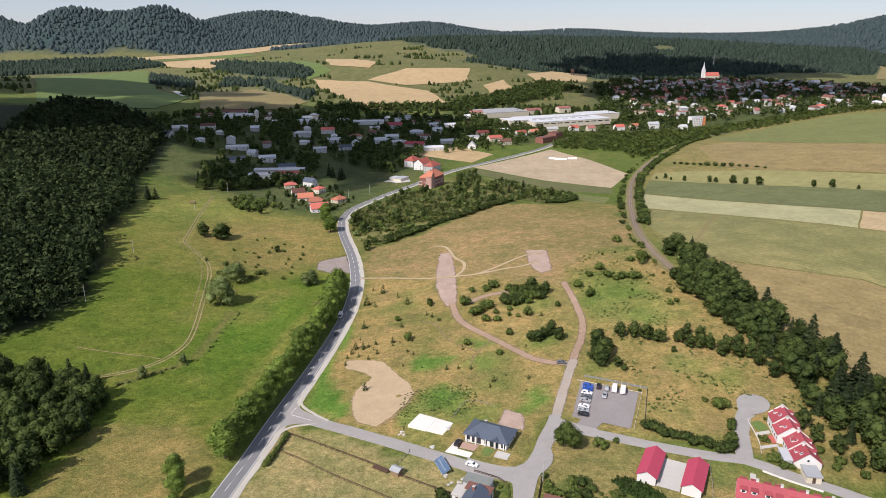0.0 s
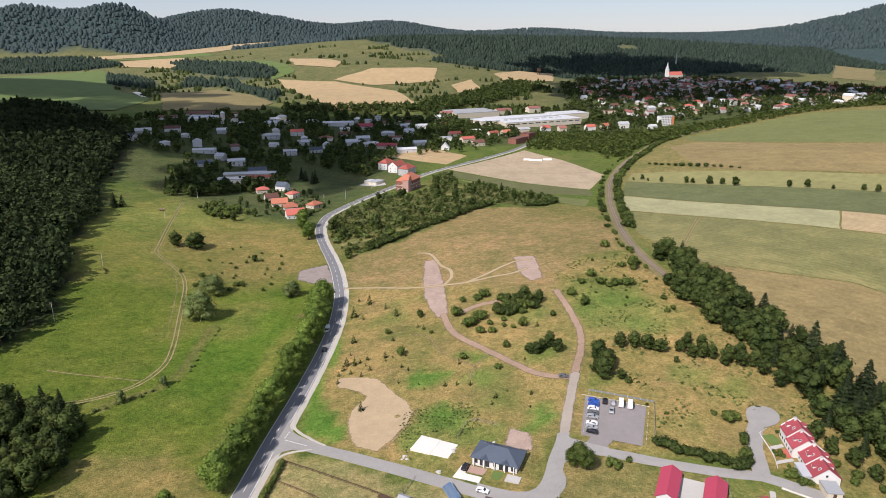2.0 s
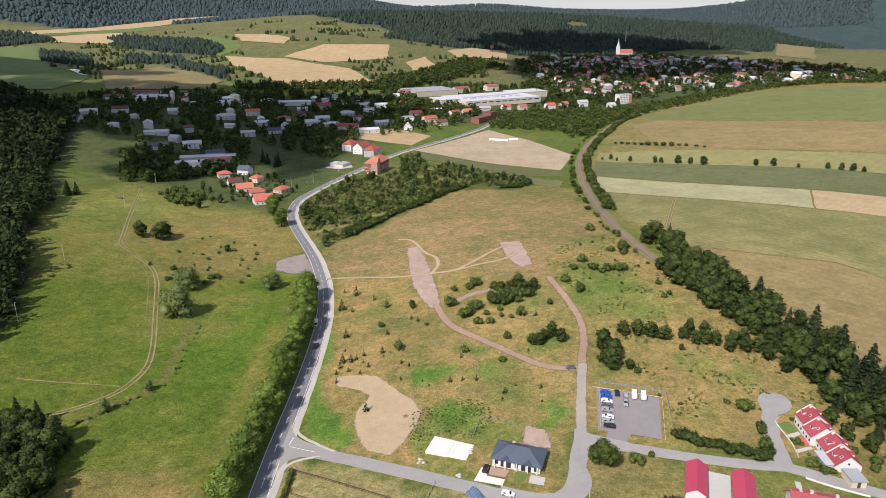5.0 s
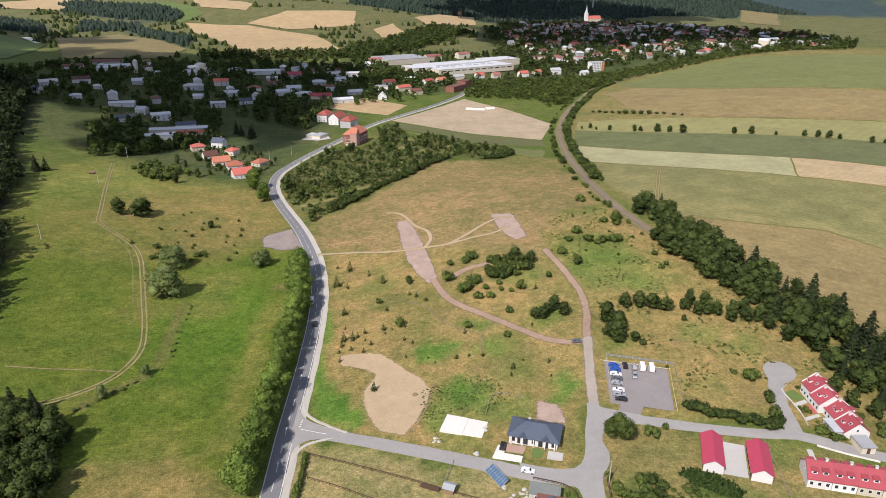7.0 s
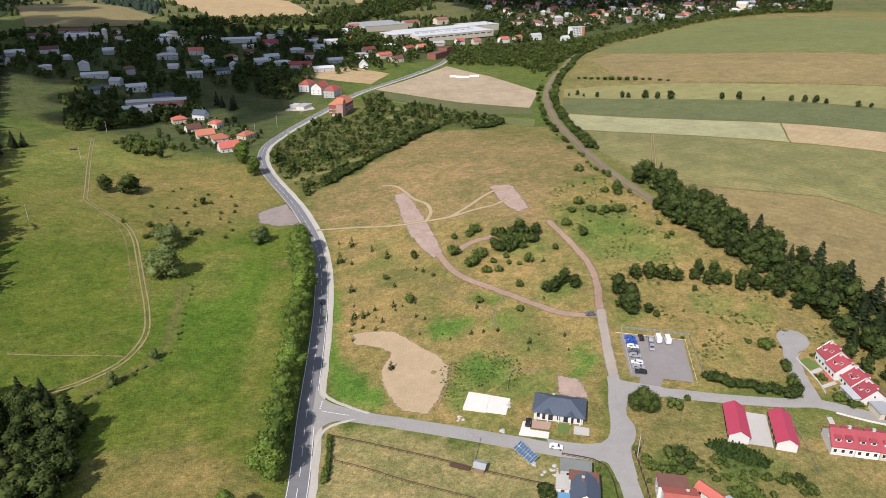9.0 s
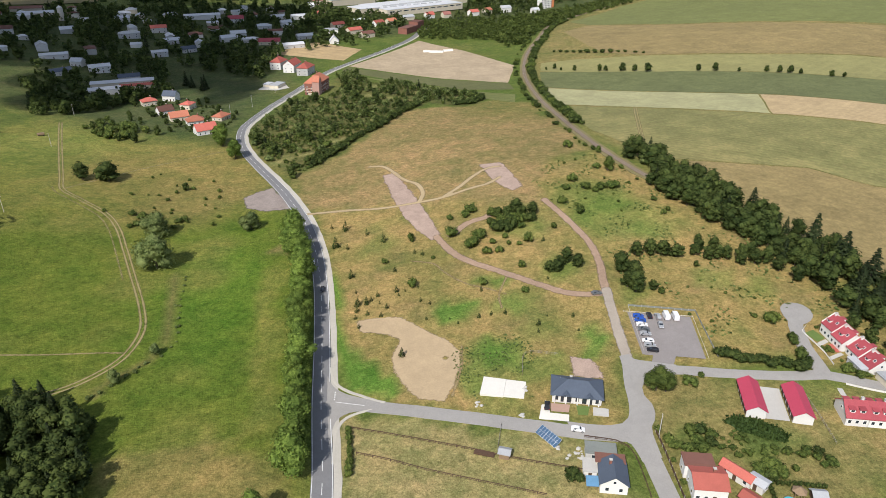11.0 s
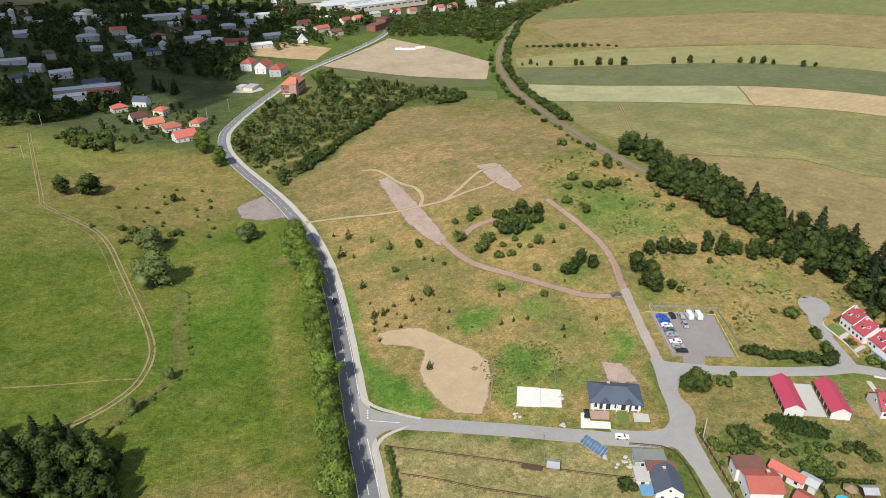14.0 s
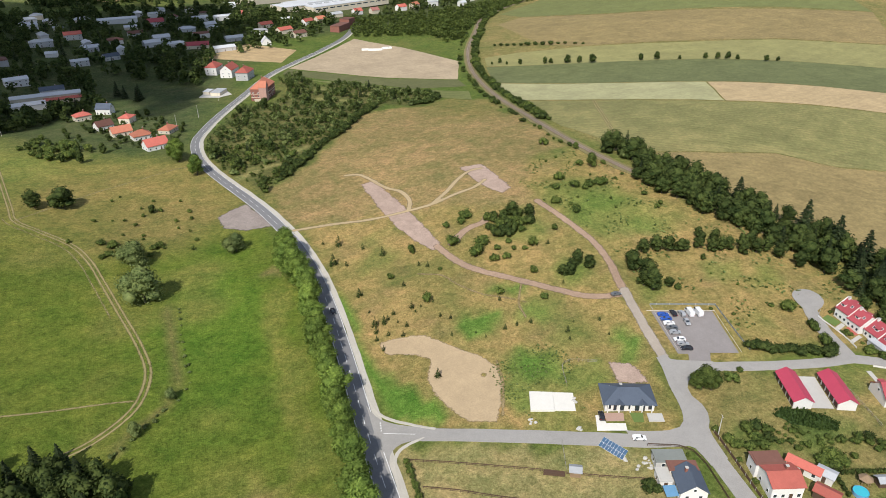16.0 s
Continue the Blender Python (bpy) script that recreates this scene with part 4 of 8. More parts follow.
def house(x, y, rot, w, d, hw, hr, wall, roof, label, style="gable", windows=(3, 2, 1), chimney=True, name="house", category="house", group="", door=True):
    FOOT.append((x, y, 0.5 * math.hypot(w, d)))
    root = root_at(name, x, y, rot, label, category, group)
    if style == "gable":
        shared_part("wall", ("gw", w, d, hw, hr, wall), lambda bm: gable_wall(bm, w, d, hw, hr), M[wall], root)
        shared_part("roof", ("gr", w, d, hw, hr, roof), lambda bm: gable_roof(bm, w, d, hw, hr), M[roof], root)
    elif style == "hip":
        shared_part("wall", ("bw", w, d, hw, wall), lambda bm: box(bm, -w / 2, w / 2, -d / 2, d / 2, -1.2, hw), M[wall], root)
        shared_part("roof", ("hr", w, d, hw, hr, roof), lambda bm: hip_roof(bm, w, d, hw, hr), M[roof], root)
    else:
        shared_part("wall", ("bw", w, d, hw, wall), lambda bm: box(bm, -w / 2, w / 2, -d / 2, d / 2, -1.2, hw), M[wall], root)
        shared_part("roof", ("fr", w, d, hw, roof), lambda bm: (box(bm, -w / 2 - 0.25, w / 2 + 0.25, -d / 2 - 0.25, d / 2 + 0.25, hw, hw + 0.3), box(bm, -w / 2 + 0.3, w / 2 - 0.3, -d / 2 + 0.3, d / 2 - 0.3, hw + 0.3, hw + 0.42)), M[roof], root)
    nf, ns, st = windows
    for s in range(st):
        z = 1.5 + 2.8 * s
        if z + 0.8 > hw:
            break
        for k in range(nf):
            px = -w / 2 + w * (k + 0.5) / nf
            if door and s == 0 and k == nf // 2:
                dr = shared_part("door", ("door", wall), lambda bm: box(bm, -0.5, 0.5, -0.06, 0.04, -1.05, 1.05), M["wood_dark"], root, pose(px, -d / 2, 1.05))
                shared_part("handle", ("hand",), lambda bm: box(bm, 0.36, 0.42, -0.12, -0.05, -0.1, 0.02), M["steel"], dr)
            else:
                window_part(root, px, -d / 2, z, 0)
            window_part(root, px, d / 2, z, 180)
        for k in range(ns):
            py = -d / 2 + d * (k + 0.5) / ns
            window_part(root, w / 2, py, z, 90)
            window_part(root, -w / 2, py, z, -90)
    if style == "gable" and ns and hr > 2.2:
        window_part(root, w / 2, 0, hw + 0.7, 90, 0.9, 1.0)
        window_part(root, -w / 2, 0, hw + 0.7, -90, 0.9, 1.0)
    if chimney:
        chimney_part(root, w * 0.18, d * 0.12, hw + hr * 0.4, hw + hr + 0.9)
    return root


def plain_house(x, y, rot, w, d, hw, hr, wall, roof, label, style="gable", category="house", group=""):
    return house(x, y, rot, w, d, hw, hr, wall, roof, label, style, (0, 0, 0), False, category=category, group=group)


# white bungalow with a dark hipped roof and two front gablets
bung = root_at("bungalow", 16.6, 211.3, -26, "new white bungalow with a dark hipped tile roof", "house")
FOOT.append((16.6, 211.3, 9))
BW, BD, BH = 15.6, 9.4, 2.9
bm = bmesh.new()
box(bm, -BW / 2, BW / 2, -BD / 2, BD / 2, -1.0, BH)
part("wall", bm, M["white_wall"], bung)
bm = bmesh.new()
hip_roof(bm, BW, BD, BH, 2.9, 0.7, 4.6)
part("roof", bm, M["roof_dark"], bung)
for cx in (-3.4, 3.9):
    bm = bmesh.new()
    y0, y1, zb, zt_ = -BD / 2 - 0.9, -BD / 2 + 1.6, BH + 0.15, BH + 1.05
    slab(bm, [(cx, y0, zt_), (cx - 1.5, y0, zb), (cx - 1.5, y0 + 0.3, zb + 0.1), (cx, y1, zt_ + 0.05)], 0.16)
    slab(bm, [(cx, y0, zt_), (cx, y1, zt_ + 0.05), (cx + 1.5, y0 + 0.3, zb + 0.1), (cx + 1.5, y0, zb)], 0.16)
    v = [bm.verts.new(p) for p in ((cx - 1.3, y0 + 0.25, zb), (cx + 1.3, y0 + 0.25, zb), (cx, y0 + 0.25, zt_ - 0.1), (cx - 1.3, y0 + 0.5, zb), (cx + 1.3, y0 + 0.5, zb), (cx, y0 + 0.5, zt_ - 0.1))]
    for q in ((0, 1, 2), (5, 4, 3), (0, 3, 4, 1), (1, 4, 5, 2), (2, 5, 3, 0)):
        bm.faces.new([v[i] for i in q])
    part("gablet", bm, M["roof_dark"], bung)
for px, pw, ph in ((-6.5, 1.2, 1.5), (-4.6, 1.0, 2.1), (-2.4, 1.4, 2.1), (0.1, 1.0, 1.5), (2.4, 1.4, 2.1), (4.4, 1.0, 2.1), (6.6, 1.4, 1.5)):
    window_part(bung, px, -BD / 2, 2.25 - ph / 2, 0, pw, ph, "window", "glass", "wood_dark")
for py in (-2.5, 2.3):
    window_part(bung, BW / 2, py, 1.5, 90)
    window_part(bung, -BW / 2, py, 1.5, -90)
for px in (-7.0, -3.4, 0.2, 3.9, 7.0):
    bm = bmesh.new()
    box(bm, px - 0.16, px + 0.16, -BD / 2 - 0.75, -BD / 2 - 0.45, -0.8, BH)
    part("porch_post", bm, M["white_wall"], bung)
chimney_part(bung, -2.2, 1.2, BH + 1.6, BH + 3.2, "roof_dark")
for px in (-5.6, -5.0):
    bm = bmesh.new()
    box(bm, px - 0.08, px + 0.08, 2.0, 2.16, BH + 1.0, BH + 1.9)
    part("vent_pipe", bm, M["steel"], bung)

# two garage halls with crimson roofs round a concrete yard
for hx, hy, side in ((67.7, 190.9, 1), (79.8, 184.5, -1)):
    hall = root_at("garage_hall", hx, hy, -27.3, "long white garage hall with a crimson sheet roof", "garage", "garage halls")
    FOOT.append((hx, hy, 8))
    bm = bmesh.new()
    w, L, hw, hr = 5.8, 15.0, 2.7, 1.7
    gable_wall(bm, L, w, hw, hr)
    bmesh.ops.rotate(bm, verts=bm.verts, matrix=Matrix.Rotation(radians(90), 3, "Z"))
    part("wall", bm, M["white_wall"], hall)
    bm = bmesh.new()
    gable_roof(bm, L, w, hw, hr, 0.45, 0.16)
    bmesh.ops.rotate(bm, verts=bm.verts, matrix=Matrix.Rotation(radians(90), 3, "Z"))
    part("roof", bm, M["roof_crimson"], hall)
    for k in range(5):
        y = -L / 2 + L * (k + 0.5) / 5
        for s in (-1, 1):
            shared_part("garage_door", ("gdoor",), lambda bm: box(bm, -0.06, 0.06, -1.1, 1.1, 0.05, 2.2), M["wood_dark"], hall, pose(s * w / 2, y, 0))
drape("concrete_yard", [(67.0, 183.1), (73.5, 179.8), (80.6, 193.4), (74.0, 196.8)], M["concrete"], 0.16, "pale concrete yard between two garage halls", "yard", 3.0)


def row_unit(x, y, rot, w, d, hw, hr, wall, roof, label, dormers, grey_side=False):
    """A row-house unit: ridge along x, white dormers on both slopes."""
    FOOT.append((x, y, 0.5 * math.hypot(w, d)))
    root = root_at("row_house", x, y, rot, label, "row house", "row houses")
    shared_part("wall", ("gw", w, d, hw, hr, wall), lambda bm: gable_wall(bm, w, d, hw, hr), M[wall], root)
    shared_part("roof", ("gr", w, d, hw, hr, roof), lambda bm: gable_roof(bm, w, d, hw, hr, 0.3), M[roof], root)
    k = hr / (d / 2)
    for s in (-1, 1):
        for px in dormers:
            def dormer(bm, s=s):
                y0, y1 = s * d * 0.36, s * d * 0.08
                zb, zt_ = hw + hr - k * abs(y0) - 0.1, hw + hr - k * abs(y1) + 0.12
                box(bm, -0.85, 0.85, min(y0, y1), max(y0, y1), zb, zb + 1.25)
            dm = shared_part("dormer", ("dorm", d, hw, hr, s), dormer, M["white_wall"], root, pose(px, 0, 0))
            def lid(bm, s=s):
                y0, y1 = s * (d * 0.36 + 0.25), s * d * 0.05
                zb = hw + hr - k * d * 0.36 - 0.1 + 1.25
                slab(bm, [(-1.05, y0, zb + 0.1), (1.05, y0, zb + 0.1), (1.05, y1, zb + 0.45), (-1.05, y1, zb + 0.45)], 0.12)
            shared_part("dormer_roof", ("dorml", d, hw, hr, s, roof), lid, M[roof], dm)
            window_part(root, px, s * d * 0.36, hw + hr - k * d * 0.36 + 0.6, 0 if s < 0 else 180, 1.2, 0.9)
    for s in (-1, 1):
        for k2 in range(3):
            window_part(root, -w / 2 + w * (k2 + 0.5) / 3, s * d / 2, 1.5, 0 if s < 0 else 180)
    window_part(root, w / 2, 0, hw + 0.6, 90, 0.9, 1.0)
    window_part(root, -w / 2, 0, hw + 0.6, -90, 0.9, 1.0)
    if grey_side:
        def parapet(bm):
            for s in (-1, 1):
                slab(bm, [(w / 2 - 0.16, 0, hw + hr + 0.55), (w / 2 - 0.16, s * d / 2, hw + 0.55), (w / 2 + 0.16, s * d / 2, hw + 0.55), (w / 2 + 0.16, 0, hw + hr + 0.55)], 0.6)
        shared_part("party_wall", ("parapet", w, d, hw, hr), parapet, M["white_wall"], root)
        for px, py in ((-1.5, 0.22), (0.9, 0.3)):
            window_part(root, px, d * py, hw + hr - k * d * py + 0.28, 180, 0.9, 1.1, "roof_window").matrix_basis = pose(px, d * py, hw + hr - k * d * py + 0.3, 0, 0, 180) @ pose(0, 0, 0, -52, 0, 0)
    chimney_part(root, w * 0.32, 0.3, hw + hr - 0.6, hw + hr + 0.9, "white_wall")
    return root


for x, y, hw, text, dorm in ((120.6, 212.2, 4.2, "white end row house with a crimson roof and white dormer", (1.4,)), (119.6, 206.2, 3.5, "white row house with a crimson roof and raised party walls", (0.3,)),
                             (120.2, 199.4, 3.0, "white row house with a red roof, stepped back from its neighbour", (-0.6,)), (119.0, 193.2, 2.4, "white row house with a dull red roof above a garden", (0.8,))):
    row_unit(x, y, 80.5, 6.0, 8.6, hw, 3.4, "white_wall", "roof_bright", text, dorm, True)
drape("front_lawn", [(110.8, 216.2), (115, 217), (115.8, 211.8), (111.4, 210.6)], M["lawn"], 0.12, "small green lawn before the row houses", "lawn", 2.0, 0.2)
drape("garden_path", [(109.6, 209.8), (115.4, 211.2), (115.5, 209.6), (110.0, 208.0)], M["concrete"], 0.16, "pale paved garden path to a row house", "path", 2.0, 0.1)
drape("garden_path", [(108.3, 202.4), (114.8, 203.4), (114.9, 202.0), (108.2, 200.7)], M["concrete"], 0.16, "pale paved garden path to a row house", "path", 2.0, 0.1)
drape("garden_terrace", [(113.2, 208.0), (115.6, 208.4), (115.4, 203.8), (113.4, 203.6)], M["roof_red"], 0.2, "dark red paved terrace before a row house", "terrace", 2.0)
drape("garden_path", [(99.2, 188.4), (100.8, 187.8), (96.8, 178.0), (95.2, 178.6)], M["concrete"], 0.16, "pale concrete path beside the garages", "path", 2.0, 0.1)
house(113.4, 195.0, -9, 2.4, 7.0, 2.2, 0.5, "grey_wall", "roof_grey", "low grey lean-to annexe against the row house", "flat", (1, 0, 1), False, "annexe", "annexe")
house(117.5, 186.0, -10, 4.5, 6.0, 2.4, 0.5, "cream_wall", "roof_grey", "low grey flat-roofed garage beside the row house", "flat", (1, 0, 1), False, "annexe", "annexe")
for k in range(4):
    u = Vector((0.92, -0.39))
    v = Vector((0.39, 0.92))
    q = Vector((88.4, 174.0)) + u * (3.4 + 6.8 * k) + v * 4.3
    row_unit(q.x, q.y, -23, 6.6, 8.8, 3.0, 3.4, "white_wall" if k < 2 else "cream_wall", "roof_bright", "white row house with red roof and dormers beside the lane", (-1.5, 1.5))

# gardens south of the junction
house(32.4, 164.2, -22, 8.8, 8.6, 4.6, 1.6, "white_wall", "roof_red", "white two-storey house with a shallow red roof", "gable", (4, 2, 2))
house(33.6, 170.6, -22, 8.0, 4.8, 4.6, 0.8, "white_wall", "roof_brown", "brown-roofed rear wing of the white house", "flat", (2, 1, 1), False, "house_wing", "house")
house(43.4, 165.6, -67, 9.0, 3.2, 2.6, 1.2, "white_wall", "roof_red", "long narrow outbuilding with a red roof", "gable", (3, 1, 1), False, "outbuilding", "shed")
house(46.6, 161.0, -67, 4.6, 3.6, 2.6, 0.6, "white_wall", "roof_grey", "small white outbuilding with a grey roof", "gable", (1, 1, 1), False, "outbuilding", "shed")
house(41.0, 156.0, -67, 6.0, 3.8, 2.5, 0.9, "wood_dark", "roof_red", "wooden garden shed with a dull red roof", "gable", (1, 0, 1), False, "outbuilding", "shed")
house(9.3, 174.2, 66, 8.4, 7.4, 3.4, 2.6, "white_wall", "roof_dark", "white house with a dark blue-grey gabled roof", "gable", (3, 2, 1))
house(11.0, 179.2, -24, 8.0, 3.4, 3.6, 0.4, "cream_wall", "roof_brown", "brown-red flat-roofed wing joined to the dark-roofed house", "flat", (2, 1, 1), False, "house_wing", "house")
house(10.9, 184.4, -24, 8.6, 4.6, 2.7, 0.4, "grey_wall", "felt", "garage with a flat grey-green felt roof", "flat", (2, 1, 1), False, "garage", "garage")
house(5.0, 179.6, -24, 3.6, 5.0, 2.5, 0.4, "white_wall", "concrete", "small white lean-to beside the dark-roofed house", "flat", (1, 1, 1), False, "annexe", "annexe")
house(59.6, 153.0, -22, 3.4, 2.6, 2.0, 0.7, "wood_dark", "roof_grey", "small dark wooden garden shed on a lawn", "gable", (1, 0, 1), False, "garden_shed", "shed")
house(-15.6, 192.6, -32, 3.0, 2.6, 2.1, 0.6, "wood", "roof_grey", "small grey wooden garden shed by the fence", "gable", (1, 0, 1), False, "garden_shed", "shed")

# village by the main road
NEARBY = [
    (-155, 682, 20, 12, 9, 4.2, 2.6, "cream_wall", "roof_red", "cream house with a red-brown hipped roof", "hip"),
    (-138, 698, -25, 12, 9, 5.0, 3.6, "white_wall", "roof_dark", "white house with a steep dark blue roof", "gable"),
    (-139, 641, 25, 12, 9, 3.6, 3.4, "white_wall", "roof_brown", "white house with a dark brown roof", "gable"),
    (-122, 657, 60, 10, 9, 4.5, 2.4, "cream_wall", "roof_red", "cream house with a dull red hipped roof", "hip"),
    (-127, 616, 15, 14, 9, 3.4, 3.6, "cream_wall", "roof_orange", "cream house with a pale orange tile roof", "gable"),
    (-114, 599, 15, 13, 10, 3.4, 3.4, "white_wall", "roof_orange", "white house with an orange tile roof", "hip"),
    (-106, 569, 20, 15, 10, 3.6, 4.0, "white_wall", "roof_red", "white house with a strong red gabled roof", "gable"),
    (-95, 608, 55, 12, 9, 3.2, 2.8, "cream_wall", "roof_orange", "cream bungalow with an orange hipped roof", "hip"),
    (-36, 806, 60, 17, 12, 7.6, 4.6, "white_wall", "roof_red", "tall white tenement house with a red hipped roof", "hip"),
    (-23.5, 787, 60, 19, 12, 7.6, 4.6, "white_wall", "roof_red", "tall white tenement house with a red roof", "gable"),
    (-12, 766, 60, 18, 12, 7.6, 4.6, "grey_wall", "roof_red", "tall grey tenement house with a red hipped roof beside the road", "hip"),
    (-38, 930, -8, 26, 10, 4.0, 3.4, "cream_wall", "roof_bright", "long cream house with a bright red roof", "gable"),
    (-199, 974, 5, 24, 12, 5.5, 2.6, "grey_wall", "roof_grey", "grey village house with a pale hipped roof", "hip"),
    (-168, 1006, 8, 19, 11, 6.0, 3.0, "grey_wall", "roof_red", "grey house with a dull red roof", "gable"),
    (-213, 824, 15, 20, 12, 6.0, 2.0, "white_wall", "roof_pale", "white two-storey house with a pale grey roof", "gable"),
    (-246, 808, 30, 20, 11, 4.0, 2.4, "grey_wall", "roof_dark", "grey house with a dark roof", "gable"),
    (-160, 888, 10, 17, 10, 5.2, 1.6, "grey_wall", "roof_pale", "grey house with a pale sheet roof", "gable"),
    (-236, 845, -20, 12, 9, 5.0, 3.0, "white_wall", "roof_pale", "small white house among trees", "gable"),
    (-12, 908, 12, 26, 10, 4.0, 2.2, "grey_wall", "roof_pale", "long low grey village house", "gable"),
    (-60, 947, 5, 20, 11, 4.0, 2.0, "white_wall", "roof_pale", "white house with a pale grey roof", "hip"),
    (15, 1095, 10, 24, 11, 5.5, 2.0, "white_wall", "roof_pale", "white house with a pale roof", "gable"),
    (40, 926, 85, 12, 11, 3.0, 6.0, "white_wall", "roof_pale", "white house with a very steep pale roof", "gable"),
    (-14, 1098, 12, 22, 11, 4.0, 2.4, "grey_wall", "roof_pale", "grey village house among gardens", "gable"),
    (-39, 1026, -5, 20, 11, 4.0, 2.6, "grey_wall", "roof_pale", "grey village house among gardens", "hip"),
    (8, 958, 12, 22, 10, 4.0, 2.4, "grey_wall", "roof_pale", "grey village house with a pale grey roof", "gable"),
    (87, 957, 25, 18, 11, 5.0, 3.0, "cream_wall", "roof_brown", "cream house with a brown-red roof", "gable"),
    (75, 985, 25, 20, 11, 5.0, 3.0, "cream_wall", "roof_red", "cream house with a red roof", "gable"),
    (-74, 1072, 5, 22, 12, 5.5, 3.8, "grey_wall", "roof_bright", "grey house with a bright red roof", "gable"),
    (-330, 968, 12, 20, 12, 5.0, 3.0, "grey_wall", "roof_brown", "old grey farmhouse with brown roof", "gable"),
    (-359, 888, -15, 20, 11, 5.0, 2.6, "grey_wall", "roof_dark", "dark-roofed farmhouse by the woods", "gable"),
    (-356, 932, 20, 20, 11, 5.0, 2.6, "grey_wall", "roof_grey", "grey farm building with a grey roof", "gable"),
    (-85, 953, 15, 20, 11, 5.0, 2.6, "grey_wall", "roof_pale", "grey village house among gardens", "gable"),
    (-262, 870, 5, 27, 11, 4.0, 1.6, "white_wall", "roof_pale", "long white house with a pale roof", "gable"),
    (-130, 905, 20, 16, 10, 4.0, 2.6, "grey_wall", "roof_dark", "grey village house with a dark roof", "gable"),
    (-100, 1010, 10, 18, 10, 4.0, 2.6, "grey_wall", "roof_brown", "grey village house with a brown roof", "gable"),
    (-150, 945, 15, 18, 10, 4.5, 2.4, "grey_wall", "roof_pale", "grey village house behind trees", "gable"),
    (60, 1030, 20, 18, 10, 4.5, 3.0, "cream_wall", "roof_red", "cream house with a red roof", "gable"),
    (-182, 790, 8, 20, 10, 4.5, 2.4, "grey_wall", "roof_dark", "grey house behind the long workshop hall", "gable"),
]
for x, y, rot, w, d, hw, hr, wall, roof, label, style in NEARBY:
    near = y < 830
    house(x, y, rot, w, d, hw, hr, wall, roof, label, style, (4 if w > 11 else 3, 2, 3 if hw > 7 else 2 if hw > 4.9 else 1) if near else (3, 0, 2 if hw > 4.9 else 1), near, group="village houses")

vrng = random.Random(8)
found = 0
for _ in range(4000):
    x, y = vrng.uniform(-400, 140), vrng.uniform(780, 1190)
    if found == 34:
        break
    if float(edge_distance([(-380, 900), (-270, 790), (-140, 900), (-60, 880), (30, 960), (120, 1000), (70, 1160), (-100, 1190), (-370, 1170)], np.array([x]), np.array([y]))[0]) > -6 or any((x - a) ** 2 + (y - b) ** 2 < (r + 14) ** 2 for a, b, r in FOOT) or float(line_distance(MAIN, x, y)) < 14:
        continue
    found += 1
    wall, tone = vrng.choice((("white_wall", "white"), ("white_wall", "white"), ("cream_wall", "cream"), ("grey_wall", "grey")))
    roof, hue = vrng.choice((("roof_pale", "pale sheet"), ("roof_pale", "pale sheet"), ("roof_grey", "grey sheet"), ("roof_red", "red tile"), ("roof_brown", "brown tile")))
    plain_house(x, y, vrng.choice((5, 15, 100)) + vrng.uniform(-8, 8), vrng.choice((12, 15, 19)), vrng.choice((9, 11)), vrng.choice((3.6, 5.4)), vrng.choice((1.8, 2.8)), wall, roof, f"{tone} village house with a {hue} roof among trees", vrng.choice(("gable", "hip")), "house", "village houses")
# red brick house beside the main road, with a stepped front tower
bx, by, brot = -11.0, 678.0, 62
brick = house(bx, by, brot, 27, 13, 10.4, 6.0, "brick", "roof_orange", "three-storey red brick house with an orange hipped roof", "hip", (8, 3, 3), True, "brick_house", "house")
bm = bmesh.new()
gable_wall(bm, 6.4, 6.0, 12.4, 4.6)
bmesh.ops.rotate(bm, verts=bm.verts, matrix=Matrix.Rotation(radians(90), 3, "Z"))
bmesh.ops.translate(bm, verts=bm.verts, vec=(-11.2, -4.2, 0))
part("tower", bm, M["pink_wall"], brick, "pink and white rendered tower front")
bm = bmesh.new()
gable_roof(bm, 6.4, 6.0, 12.4, 4.6, 0.35)
bmesh.ops.rotate(bm, verts=bm.verts, matrix=Matrix.Rotation(radians(90), 3, "Z"))
bmesh.ops.translate(bm, verts=bm.verts, vec=(-11.2, -4.2, 0))
part("tower_roof", bm, M["roof_orange"], brick)
bm = bmesh.new()
for z in (3.1, 6.0):
    box(bm, -13.56, 13.56, -6.56, 6.56, z, z + 0.3)
part("string_course", bm, M["cream_wall"], brick)
bm = bmesh.new()
box(bm, -15.1, -13.7, -7.0, 3.0, -1.2, 2.2)
part("porch", bm, M["cream_wall"], brick)

drape("forecourt", [(-62, 712), (-46, 700), (-34, 706), (-36, 722), (-52, 736)], M["concrete"], 0.2, "pale paved forecourt of the roadside pavilion", "paving", 4.0, 0.5)
